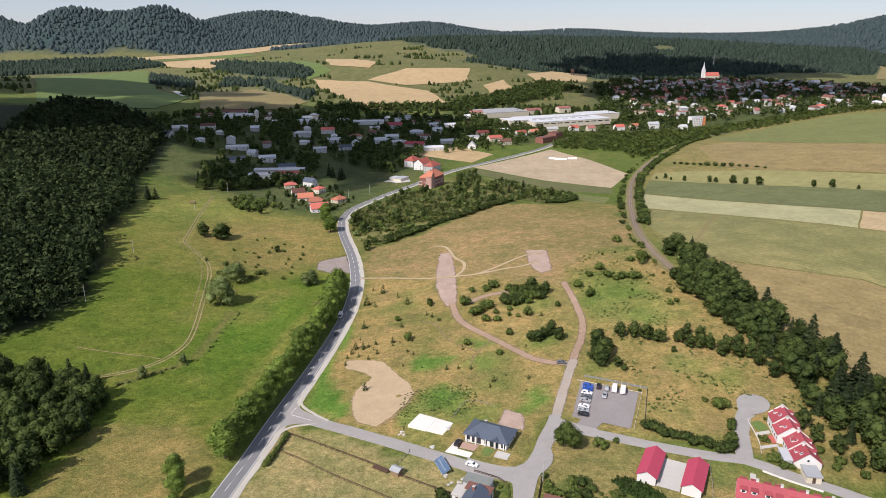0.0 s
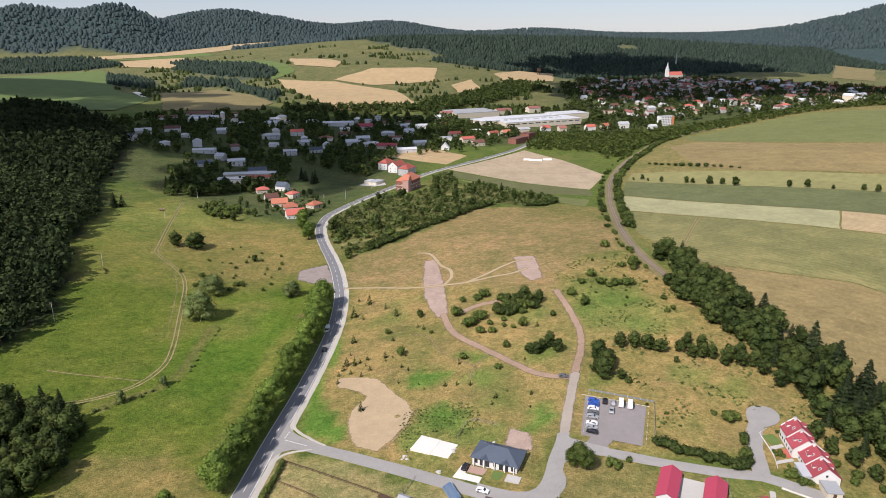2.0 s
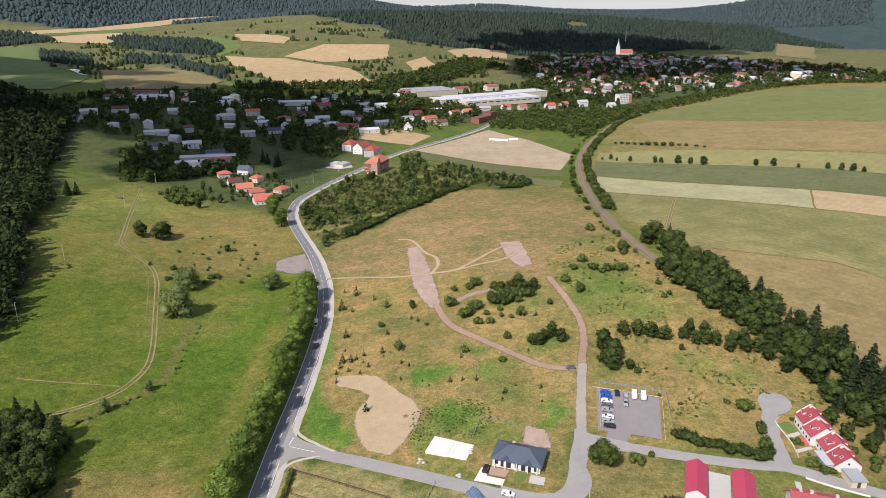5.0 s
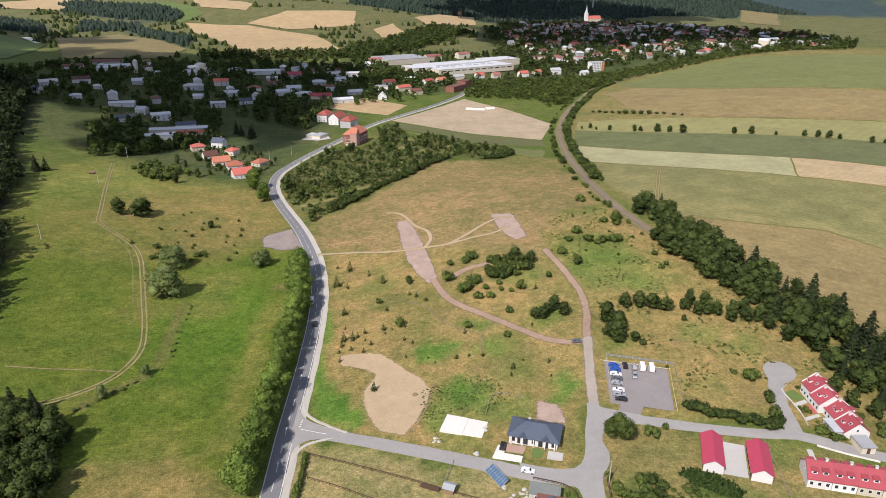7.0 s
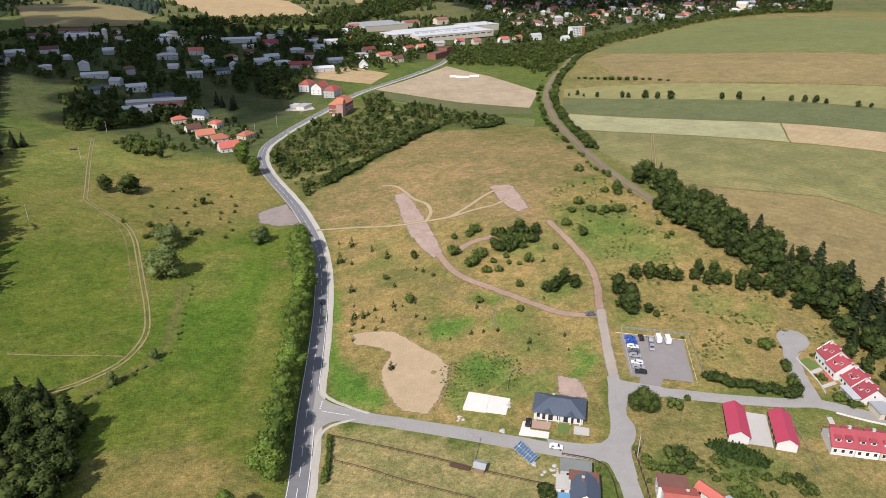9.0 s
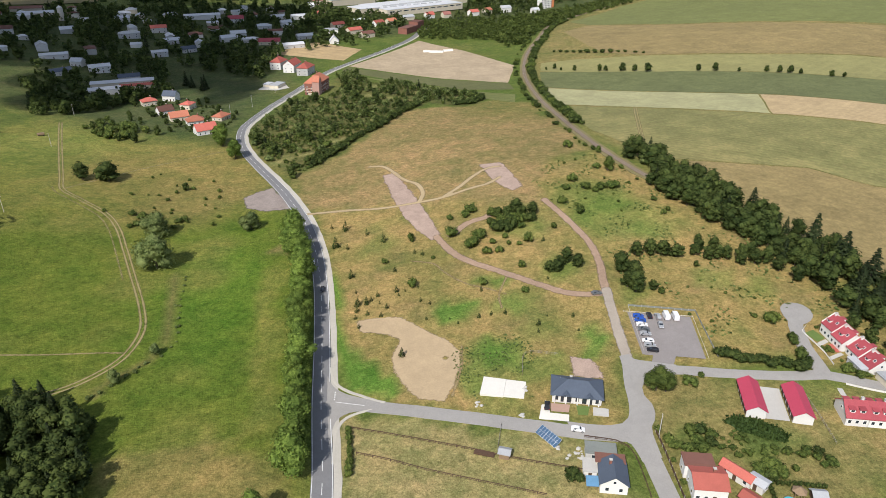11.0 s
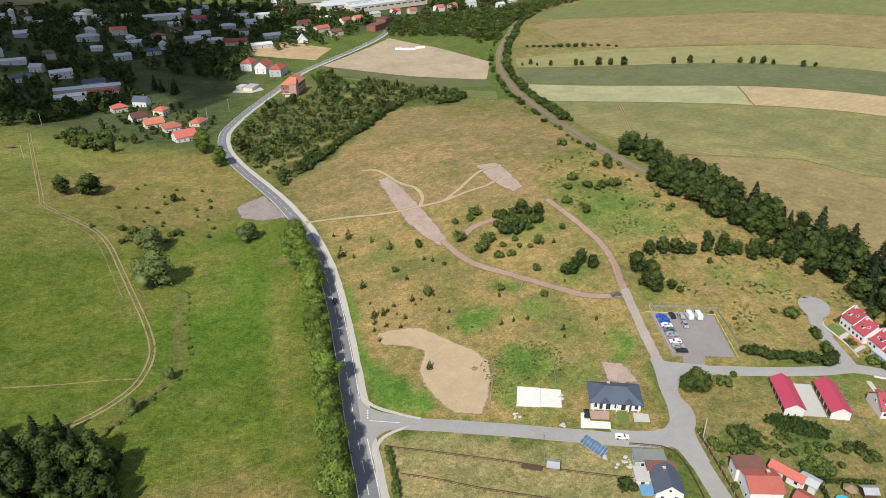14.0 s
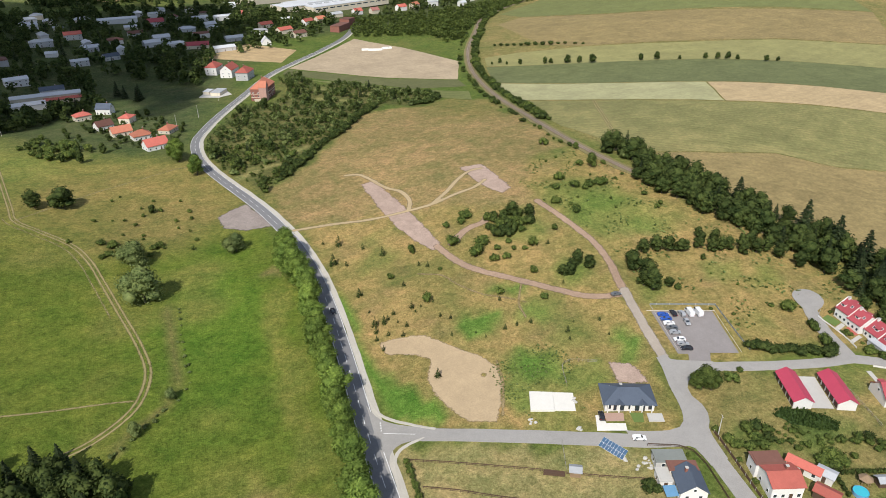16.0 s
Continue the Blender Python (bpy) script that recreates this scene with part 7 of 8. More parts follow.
rough = lambda x, y: (edge_distance(MEADOW_DRY, x, y) < -3) & (x > 66) & (y > 222) & (wobble(x, y, 8, 4.0) > 0.25) & (np.min([line_distance(q, x, y) for q in LANES], 0) > 3) & (np.min([np.hypot(x - a, y - b) - r for a, b, r in FOOT if b < 420], 0) > 1) & (edge_distance([(46, 222), (56, 252), (82, 240), (68, 211)], x, y) > 1)
wood_mesh("weeds", places_in(rough, 64, 150, 220, 400, 2.2, 0.3, 0.8, 67), 8, 0.32, M["weed"], "rank weeds among the rough dry grass", 2.4, 68, 0.0)
scrub_deep = lambda x, y: (edge_distance(SCRUB, x, y) < -1) & (y > 540) & (wobble(x, y, 9, 3.0) > -0.3) & (np.min([np.hypot(x - cx, y - cy) - r for cx, cy, r in CLEARINGS], 0) > 0)
scrub_places = [p for p in places_in(scrub_deep, -80, 125, 540, 775, 4.0, 1.0, 4.6, 51) if free(p[0], p[1], 1)]
wood_mesh("scrub", scrub_places[::3], 56, 0.14, M["leaf_dark"], "dark bushes in overgrown scrub land", 1.5, 52, 0.0)
low_scrub = lambda x, y: (edge_distance(SCRUB, x, y) < -1) & (y < 545) & (wobble(x, y, 6, 7.0) > -0.3) & (np.min([np.hypot(x - cx, y - cy) - r for cx, cy, r in CLEARINGS], 0) > 0)
wood_mesh("scrub", places_in(low_scrub, -80, 40, 450, 545, 3.0, 0.7, 2.2, 54), 34, 0.19, M["leaf"], "low green undergrowth between the scrub bushes", 1.9, 55, 0.0)
wood_mesh("scrub", scrub_places[2::3], 46, 0.15, M["leaf_pale"], "pale olive bushes in overgrown scrub land", 1.4, 56, 0.0)
wood_mesh("scrub", scrub_places[1::3], 50, 0.15, M["leaf"], "green bushes in overgrown scrub land", 1.5, 53, 0.0)
visible_forest = lambda x, y: (edge_distance(FOREST, x, y) < -2) & (x > -330 - 0.35 * (y - 300)) & (y > 230)
forest_places = places_in(visible_forest, -720, -180, 230, 1160, 8.0, 12, 20, 4)
wood_mesh("forest", [p for p in forest_places if p[1] < 620], 130, 0.072, M["forest"], "dense dark mixed forest on the valley side", 1.15, 3, 0.5)
wood_mesh("forest", [p for p in forest_places if p[1] >= 620], 46, 0.115, M["forest"], "dense dark forest beyond the valley meadow", 1.15, 5, 0.5)
town_trees = lambda x, y: (edge_distance(TOWN_CORE, x, y) < 40) & (wobble(x, y, 35, 2.0) > -0.25)
wood_mesh("town_trees", [p for p in places_in(town_trees, 250, 1300, 1050, 2150, 16, 8, 14, 6) if free(p[0], p[1], -2)], 28, 0.165, M["leaf_dark"], "trees between the houses of the town", 1.4, 8, 0.15)
rail_wood = lambda x, y: (edge_distance([(150, 925), (180, 1075), (250, 1070), (330, 1090), (440, 1120), (640, 1170), (900, 1190), (900, 1150), (640, 1120), (430, 1040), (340, 950), (285, 880), (255, 830), (230, 820), (235, 880)], x, y) < 0)
wood_mesh("copse", places_in(rail_wood, 140, 910, 800, 1200, 8, 4, 8.5, 9), 42, 0.15, M["leaf"], "green copse along the railway by the town", 1.5, 12, 0.1)
village_gen = lambda x, y: (edge_distance(VILLAGE_WOODS, x, y) < 0) & (wobble(x, y, 28, 5.0) > -0.35) & (edge_distance([(-150, 860), (-95, 800), (-47, 742), (-58, 660), (-76, 616), (-145, 736)], x, y) > 0)
wood_mesh("village_trees", [p for p in places_in(village_gen, -430, 160, 630, 1220, 11.5, 6, 13, 33) if free(p[0], p[1], 1.5) and free(p[0], p[1] + 10, 1.5) and free(p[0], p[1] + 18, -2)], 60, 0.13, M["leaf_dark"], "dense dark trees between the village houses", 1.3, 34, 0.2)
hedges = lambda x, y: (np.abs(wobble(x, y, 170, 9.0)) < 0.03) & (far_wood(x, y) < 0.2) & (y > 1250) & (np.min([edge_distance(f, x, y) for fs in FIELDS_FAR.values() for f in fs], 0) > 5)
far_crowns("hedgerow_trees", places_in(hedges, -1300, 400, 1230, 2700, 9.5, 5, 12, 14), 6, 2, 0.42, "trees along distant field edges", 15, "leaf_dark")
works_trees = lambda x, y: (edge_distance([(60, 1010), (150, 1020), (180, 1085), (330, 1110), (440, 1150), (480, 1230), (380, 1290), (300, 1360), (120, 1340), (20, 1280), (10, 1150)], x, y) < 0) & (wobble(x, y, 22, 5.0) > -0.15)
wood_mesh("garden_woods", [p for p in places_in(works_trees, 0, 500, 1000, 1370, 11, 6, 12, 71) if free(p[0], p[1], 0) and free(p[0], p[1] + 12, -1) and edge_distance([(85, 1130), (200, 1120), (300, 1180), (330, 1290), (260, 1310), (60, 1300)], np.array([p[0]]), np.array([p[1]]))[0] > 0], 34, 0.16, M["leaf_dark"], "trees between the houses round the factory", 1.35, 72, 0.2)
slope_wood = lambda x, y: (edge_distance([(-200, 1250), (60, 1300), (160, 1420), (330, 1700), (260, 1800), (90, 1500), (0, 1350), (-240, 1290)], x, y) < 0)
wood_mesh("valley_wood", places_in(slope_wood, -300, 400, 1200, 1850, 11, 9, 14, 16), 60, 0.13, M["leaf_dark"], "wooded strip behind the village", 1.4, 17, 0.1)
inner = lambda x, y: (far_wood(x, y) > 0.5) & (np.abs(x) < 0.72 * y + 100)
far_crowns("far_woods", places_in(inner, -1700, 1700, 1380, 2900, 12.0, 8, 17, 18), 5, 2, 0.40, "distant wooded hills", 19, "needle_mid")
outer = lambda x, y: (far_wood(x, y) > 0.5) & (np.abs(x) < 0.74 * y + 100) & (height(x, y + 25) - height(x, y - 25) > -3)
# ridge crowns use the needle colour with haze painted in
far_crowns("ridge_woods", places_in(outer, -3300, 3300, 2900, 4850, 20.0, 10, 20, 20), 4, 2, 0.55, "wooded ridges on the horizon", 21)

# ---- road markings ----
def strip_part(name, line, width, mat, off, parent):
    pts = np.array(line, float)
    t = np.gradient(pts, axis=0)
    t /= np.linalg.norm(t, axis=1)[:, None] + 1e-9
    nrm = np.stack([t[:, 1], -t[:, 0]], 1)
    verts, faces = [], []
    for q, s in zip(pts, nrm):
        for c in (-0.5, 0.5):
            e = q + s * c * width
            verts.append((e[0], e[1], zg(e[0], e[1]) + off))
    for k in range(len(pts) - 1):
        faces.append((2 * k, 2 * k + 1, 2 * k + 3, 2 * k + 2))
    return mesh_ob(name, verts, faces, mat, parent)


def stretch(line, y0, y1):
    return [p for p in line if y0 <= p[1] <= y1]


MARK = stretch(MAIN, 165, 900)
strip_part("edge_line", stretch(shift_line(MAIN, -2.9), 165, 900), 0.22, M["paint"], 0.225, road)
strip_part("edge_line", stretch(shift_line(MAIN, 2.9), 165, 227), 0.22, M["paint"], 0.225, road)
strip_part("edge_line", stretch(shift_line(MAIN, 2.9), 242, 900), 0.22, M["paint"], 0.225, road)
fine = curve_through(MARK, 1.0)
for k in range(0, len(fine) - 5, 8):
    strip_part("dash", fine[k:k + 5], 0.2, M["paint"], 0.235, road)
for k in range(4):
    strip_part("give_way_mark", [(-58.6 - 0.3 * k, 239.0 - 1.2 * k), (-58.75 - 0.3 * k, 238.4 - 1.2 * k)], 0.45, M["paint"], 0.27, road)
strip_part("centre_line", [(-59.4, 233.6), (-56.4, 231.9), (-53.4, 230.2), (-50.6, 228.7)], 0.25, M["paint"], 0.27, road)


# ---- vehicles ----
PAINTS = {
    "white": surface("white_car_paint", (0.78, 0.78, 0.78), 0.25, 0.04, spec=0.5), "black": surface("black_car_paint", (0.02, 0.02, 0.025), 0.25, 0.1, spec=0.5),
    "blue": surface("blue_car_paint", (0.03, 0.10, 0.42), 0.25, 0.1, spec=0.5), "silver": surface("silver_car_paint", (0.48, 0.49, 0.5), 0.3, 0.06, metal=0.4),
    "grey": surface("grey_car_paint", (0.16, 0.17, 0.18), 0.3, 0.08, metal=0.3),
}
LAMP_RED = surface("red_lamp_glass", (0.4, 0.02, 0.02), 0.2, 0.1)


def prism(bm, profile, half_low, half_high, z_split):
    """A side profile (x, z) drawn out across the width, narrower above z_split."""
    n = len(profile)
    a = [bm.verts.new((x, -(half_low if z < z_split else half_high), z)) for x, z in profile]
    b = [bm.verts.new((x, (half_low if z < z_split else half_high), z)) for x, z in profile]
    bm.faces.new(a)
    bm.faces.new(b[::-1])
    for k in range(n):
        bm.faces.new((a[k], b[k], b[(k + 1) % n], a[(k + 1) % n]))


CAR_FORMS = {
    "car": ([(-2.1, 0.3), (2.05, 0.3), (2.12, 0.62), (1.95, 0.8), (0.95, 0.93), (0.35, 1.40), (-1.15, 1.44), (-1.85, 1.02), (-2.12, 0.92)],
            [(0.98, 0.92), (0.40, 1.36), (-1.12, 1.40), (-1.80, 1.00), (-1.2, 0.92)], 0.86, 0.70),
    "van": ([(-2.6, 0.35), (2.5, 0.35), (2.6, 0.8), (2.35, 1.15), (1.75, 2.15), (1.4, 2.3), (-2.55, 2.35), (-2.62, 1.0)],
            [(2.36, 1.2), (1.8, 2.08), (0.9, 2.1), (0.9, 1.25)], 0.98, 0.92),
}
CAR_FIRST = {}


def vehicle(form, paint, x, y, rot, label, group):
    m = pose(x, y, zg(x, y) + 0.22, 0, 0, rot)
    if (form, paint, label) in CAR_FIRST:
        return copy_thing(CAR_FIRST[(form, paint, label)], m)
    body_p, glass_p, half, top = CAR_FORMS[form]
    root = new(form)
    bm = bmesh.new()
    prism(bm, body_p, half, top, 0.94 if form == "car" else 1.3)
    bmesh.ops.bevel(bm, geom=list(bm.edges), offset=0.06, segments=1, affect="EDGES")
    part("body", bm, PAINTS[paint], root)
    for s in (-1, 1):
        bm = bmesh.new()
        prism(bm, [(x_ * 0.93, z_ + 0.01) for x_, z_ in glass_p], 0.012, 0.012, 9)
        ob = part("side_window", bm, M["glass"], root)
        ob.matrix_basis = pose(0, s * (0.80 if form == "car" else 0.97), 0, 0 if form == "van" else s * 12, 0, 0)
        if form == "car":
            ob.matrix_basis = pose(0, s * 0.965, 0.0, s * 10.5, 0, 0)
    front = [p for p in (glass_p[0], glass_p[1])]
    bm = bmesh.new()
    slab(bm, [(front[0][0] + 0.02, -half * 0.78, front[0][1] + 0.03), (front[1][0] + 0.03, -top * 0.9, front[1][1] + 0.03), (front[1][0] + 0.03, top * 0.9, front[1][1] + 0.03), (front[0][0] + 0.02, half * 0.78, front[0][1] + 0.03)], 0.02)
    part("windscreen", bm, M["glass"], root)
    r = 0.33
    for wx in (-1.3 if form == "car" else -1.6, 1.35 if form == "car" else 1.7):
        for s in (-1, 1):
            wm = pose(wx, s * (half - 0.06), r, 90, 0, 0)
            wheel = shared_part("wheel", ("tyre",), lambda b: bmesh.ops.create_cone(b, cap_ends=True, segments=14, radius1=r, radius2=r, depth=0.22), M["rubber"], root, wm)
            shared_part("rim", ("rim",), lambda b: bmesh.ops.create_cone(b, cap_ends=True, segments=10, radius1=0.2, radius2=0.2, depth=0.25), M["steel"], wheel)
    for s in (-1, 1):
        xe = body_p[2][0] - 0.06
        shared_part("headlight", ("hl",), lambda b: box(b, -0.05, 0.06, -0.16, 0.16, -0.07, 0.07), M["frame_white"], root, pose(xe, s * half * 0.72, 0.66))
        shared_part("tail_light", ("tl",), lambda b: box(b, -0.06, 0.05, -0.12, 0.12, -0.1, 0.1), LAMP_RED, root, pose(body_p[0][0] + 0.02, s * half * 0.78, 0.78))
    root.matrix_basis = m
    CAR_FIRST[(form, paint, label)] = tagged(root, label, "van" if form == "van" else "car", group)
    return root


for k, (x, y, paint) in enumerate(((57.8, 243.0, "blue"), (57.0, 240.4, "blue"), (56.2, 237.7, "white"), (55.3, 235.0, "grey"), (54.5, 232.4, "silver"), (53.2, 228.4, "white"), (52.4, 225.8, "silver"), (51.9, 223.2, "black"))):
    vehicle("car", paint, x, y, -27 + (k % 3) * 2 + (180 if k % 2 else 0), f"{paint} car parked on the asphalt lot", "parked cars")
vehicle("car", "black", 61.8, 242.0, 73, "black car parked on the asphalt lot", "parked cars")
vehicle("car", "silver", 64.6, 240.4, 74, "silver car parked on the asphalt lot", "parked cars")
vehicle("van", "white", 67.4, 239.4, 72, "white delivery van parked on the asphalt lot", "parked vans")
bus = vehicle("van", "white", 70.4, 238.0, 72, "long white van parked on the asphalt lot", "parked vans")
vehicle("car", "silver", 62.6, 235.4, 250, "silver car parked on the asphalt lot", "parked cars")
vehicle("car", "black", 5.0, 208.6, 64, "black car parked beside the bungalow", "house cars")
vehicle("car", "white", 9.4, 195.6, -27, "white car on the side road", "road cars")
vehicle("car", "grey", 50.4, 262.6, -8, "dark car standing at the track fork", "road cars")
vehicle("car", "black", -53.6, 312, 262, "black car on the main road", "road cars")
vehicle("van", "white", -54.9, 336, 266, "white van on the main road", "road cars")


# ---- fences ----
def fence(line, high, label, panel_mat, post_mat, step=2.5, gap=0.1, thick=0.05, group=""):
    root = root_at("fence", line[0][0], line[0][1], 0, label, "fence", group)
    z0 = zg(*line[0])
    pts = curve_through(line, step) if len(line) > 2 else curve_through([line[0], ((line[0][0] + line[1][0]) / 2, (line[0][1] + line[1][1]) / 2), line[1]], step)
    pts = [pts[0]] + [p for p, q in zip(pts[1:], pts) if math.dist(p, q) > 0.3]
    for a, b in zip(pts, pts[1:]):
        L = math.dist(a, b)
        rot = math.degrees(math.atan2(b[1] - a[1], b[0] - a[0]))
        za, zb = zg(*a) - z0, zg(*b) - z0
        tilt = -math.degrees(math.atan2(zb - za, L))
        m = pose(a[0] - line[0][0], a[1] - line[0][1], za, 0, tilt, rot)
        shared_part("post", ("post", high, post_mat), lambda bm: box(bm, -0.06, 0.06, -0.06, 0.06, -0.3, high + 0.1), M[post_mat], root, pose(a[0] - line[0][0], a[1] - line[0][1], za, 0, 0, rot))
        lk = round(L, 1)
        def rails(bm):
            for z in (0.3, 0.75, high - 0.04) if thick < 0.03 else ():
                box(bm, 0.08, lk - 0.05, -0.02, 0.02, z, z + (0.03 if thick < 0.018 else 0.14))
            if thick >= 0.03:
                box(bm, 0.08, lk - 0.05, -thick / 2, thick / 2, gap, high)
        shared_part("panel", ("panel", lk, high, panel_mat, thick), rails, M[panel_mat], root, m)
    return root


M["mesh_wire"] = surface("wire_mesh_panel", (0.30, 0.29, 0.26), 0.7, 0.1)
fence([(58, 251), (80.2, 239.5)], 0.9, "low grey fence panels round the parking lot", "felt", "concrete", group="parking fences")
fence([(80.2, 239.5), (71.6, 213)], 0.9, "low grey fence panels beside the parking lot", "felt", "concrete", group="parking fences")
fence([(58, 251), (49.0, 224.0)], 0.35, "low pale kerb wall beside the parking lot", "concrete", "concrete", group="parking fences")
fence([(54.6, 248.5), (77.4, 236.9)], 0.25, "low pale concrete kerb of the parking lot", "slabwhite", "slabwhite", group="parking kerbs", step=4)
fence([(77.4, 236.9), (68.2, 213.4)], 0.25, "low pale concrete kerb of the parking lot", "slabwhite", "slabwhite", group="parking kerbs", step=4)
fence([(-57, 219), (-44, 211), (-24, 198), (-14, 191), (4, 180)], 1.0, "dark wooden garden fence across the lawn", "wood_dark", "wood_dark", group="garden fences", thick=0.02)
fence([(-57, 207), (-48, 201), (-36, 192), (-10, 175)], 1.0, "dark wooden fence between the gardens", "wood_dark", "wood_dark", group="garden fences", thick=0.02)
fence([(-12, 205), (-17, 195)], 1.0, "thin wire fence between two lawns", "mesh_wire", "wood_dark", group="garden fences", thick=0.015)
fence([(-57, 219), (-58.5, 206)], 1.1, "dark wooden fence along the hedge", "wood_dark", "wood_dark", group="garden fences")
fence([(3.5, 226), (9.5, 237), (20, 232)], 1.2, "thin wire fence round the bungalow plot", "mesh_wire", "wood", group="plot fences", thick=0.015)
fence([(31.6, 188), (30.2, 182), (28.6, 176), (25.8, 166), (23.8, 158)], 1.2, "brown garden fence along the lane", "wood_dark", "concrete", group="lane fences")
fence([(10, 192.4), (18, 187.8), (20.4, 184.6), (20.3, 180), (18.6, 173), (16, 164)], 1.0, "dark wooden garden fence along the lane", "wood_dark", "wood_dark", group="lane fences", thick=0.02)
fence([(103.5, 189), (110, 184), (118, 179)], 0.8, "low white garden wall along the lane", "white_wall", "white_wall", group="row house walls")
fence([(107.2, 198.5), (109.2, 205), (110, 212.4), (110.6, 217.5), (114.5, 220)], 0.7, "low white garden wall before the row houses", "white_wall", "white_wall", group="row house walls")
fence([(88, 194), (84, 180), (80, 168)], 1.1, "thin wire fence beside the garages", "mesh_wire", "wood", group="plot fences", thick=0.015)

# ---- building site, gardens and odds and ends ----
slab_root = root_at("foundation_slab", -4.9, 222.0, -27.5, "white concrete foundation slab of an unbuilt house", "foundation", z=zg(-4.9, 222.0) + 0.35)
for x0, x1, y0, y1 in ((-7.2, 0.55, -4.6, 4.6), (0.59, 7.3, -4.35, 4.5)):
    bm = bmesh.new()
    box(bm, x0, x1, y0, y1, -1.0, 0.15)
    bmesh.ops.bevel(bm, geom=list(bm.edges), offset=0.05, segments=1, affect="EDGES")
    part("slab", bm, M["slabwhite"], slab_root)
soft_patch("pink_gravel", [(23.5, 230), (29.5, 226), (29, 215), (19.5, 219.5)], M["redsoil"], 0.1, "pinkish gravel ground behind the bungalow", "gravel", 1.0, 2.0)
drape("paved_drive", [(6.8, 210.0), (12.4, 207.2), (10.4, 204.0), (5.4, 206.4)], surface("pink_paving", (0.42, 0.28, 0.22), 0.9, 0.15, (0.3, 1.5, 6.0)), 0.12, "pinkish block-paved drive of the bungalow", "paving", 2.5)
drape("front_lawn", [(14, 206.2), (18, 204.4), (15.6, 200.8), (12.8, 202.2)], M["lawn"], 0.12, "small green lawn before the bungalow", "lawn", 2.0, 0.2)
drape("pale_drive", [(0.2, 204.2), (3.8, 210.2), (6.2, 209.6), (4.8, 205.8), (10.2, 203.2), (8.6, 200.2)], M["slabwhite"], 0.15, "pale concrete drive beside the road", "paving", 2.5, 0.3)
ramp_root = root_at("concrete_apron", 20.0, 200.9, -26, "pale green-grey concrete apron before the bungalow", "paving", z=zg(19.2, 200.8))
bm = bmesh.new()
box(bm, -2.4, 2.4, -1.8, 1.8, -0.4, 0.35)
part("apron", bm, M["concrete"], ramp_root)

solar = root_at("solar_array", -0.6, 195.2, -69.6, "blue ground-mounted solar panels in a garden", "solar panel")
bm = bmesh.new()
for px in (-3.6, -1.2, 1.2, 3.6):
    limb(bm, (px, -1.2, -0.3), (px, -1.2, 0.55), 0.05, 0.05, 5)
    limb(bm, (px, 1.2, -0.3), (px, 1.2, 1.9), 0.05, 0.05, 5)
part("support_frame", bm, M["steel"], solar)
for i in range(8):
    for j in range(2):
        ob = shared_part("panel", ("sol",), lambda b: box(b, -0.5, 0.5, -0.8, 0.8, -0.02, 0.02), M["solar"], solar, pose(-3.68 + 1.05 * i, 0, 1.25, 28, 0, 0) @ pose(0, -0.83 + 1.66 * j, 0))
        shared_part("panel_rim", ("solr",), lambda b: (box(b, -0.52, 0.52, -0.82, -0.79, -0.03, 0.03), box(b, -0.52, 0.52, 0.79, 0.82, -0.03, 0.03), box(b, -0.52, -0.49, -0.79, 0.79, -0.03, 0.03), box(b, 0.49, 0.52, -0.79, 0.79, -0.03, 0.03)), M["frame_white"], ob)

pool = root_at("garden_pool", 51.0, 153.2, 0, "round turquoise above-ground garden pool", "pool")
bm = bmesh.new()
bmesh.ops.create_cone(bm, cap_ends=False, segments=28, radius1=2.1, radius2=2.1, depth=1.3, matrix=Matrix.Translation((0, 0, 0.45)))
part("wall", bm, M["blue_film"], pool)
bm = bmesh.new()
bmesh.ops.create_circle(bm, cap_ends=True, segments=28, radius=2.05, matrix=Matrix.Translation((0, 0, 0.98)))
part("water", bm, M["pool"], pool)
gaz = root_at("garden_pavilion", 55.2, 155.2, 10, "small garden pavilion with a straw-coloured roof", "pavilion")
for k in range(6):
    bm = bmesh.new()
    a = k * math.pi / 3
    limb(bm, (1.5 * math.cos(a), 1.5 * math.sin(a), -0.4), (1.5 * math.cos(a), 1.5 * math.sin(a), 2.1), 0.08, 0.08, 6)
    part("post", bm, M["wood"], gaz)
bm = bmesh.new()
bmesh.ops.create_cone(bm, cap_ends=True, segments=6, radius1=2.1, radius2=0.1, depth=1.3, matrix=Matrix.Translation((0, 0, 2.7)))
part("roof", bm, M["wood"], gaz)
dish = root_at("glass_lean_to", 3.2, 174.5, -24, "small blue-green corrugated lean-to roof", "shelter")
for sx in (-1.3, 1.3):
    for sy in (-1.6, 1.6):
        bm = bmesh.new()
        limb(bm, (sx, sy, -0.4), (sx, sy, 2.0), 0.06, 0.06, 5)
        part("post", bm, M["wood"], dish)
bm = bmesh.new()
slab(bm, [(-1.7, -2.0, 2.0), (1.7, -2.0, 2.3), (1.7, 2.0, 2.3), (-1.7, 2.0, 2.0)], 0.06)
part("roof", bm, M["blue_film"], dish)
stack = root_at("timber_stack", -21.0, 195.2, -32, "dark stack of timber along the garden fence", "timber stack")
srng = random.Random(3)
for k in range(12):
    bm = bmesh.new()
    y = -0.6 + 0.4 * (k % 4)
    z = 0.12 + 0.24 * (k // 4)
    box(bm, -3 + srng.uniform(-0.2, 0.2), 3 + srng.uniform(-0.3, 0.2), y - 0.15, y + 0.15, z, z + 0.2)
    part("beam", bm, M["wood_dark"], stack)
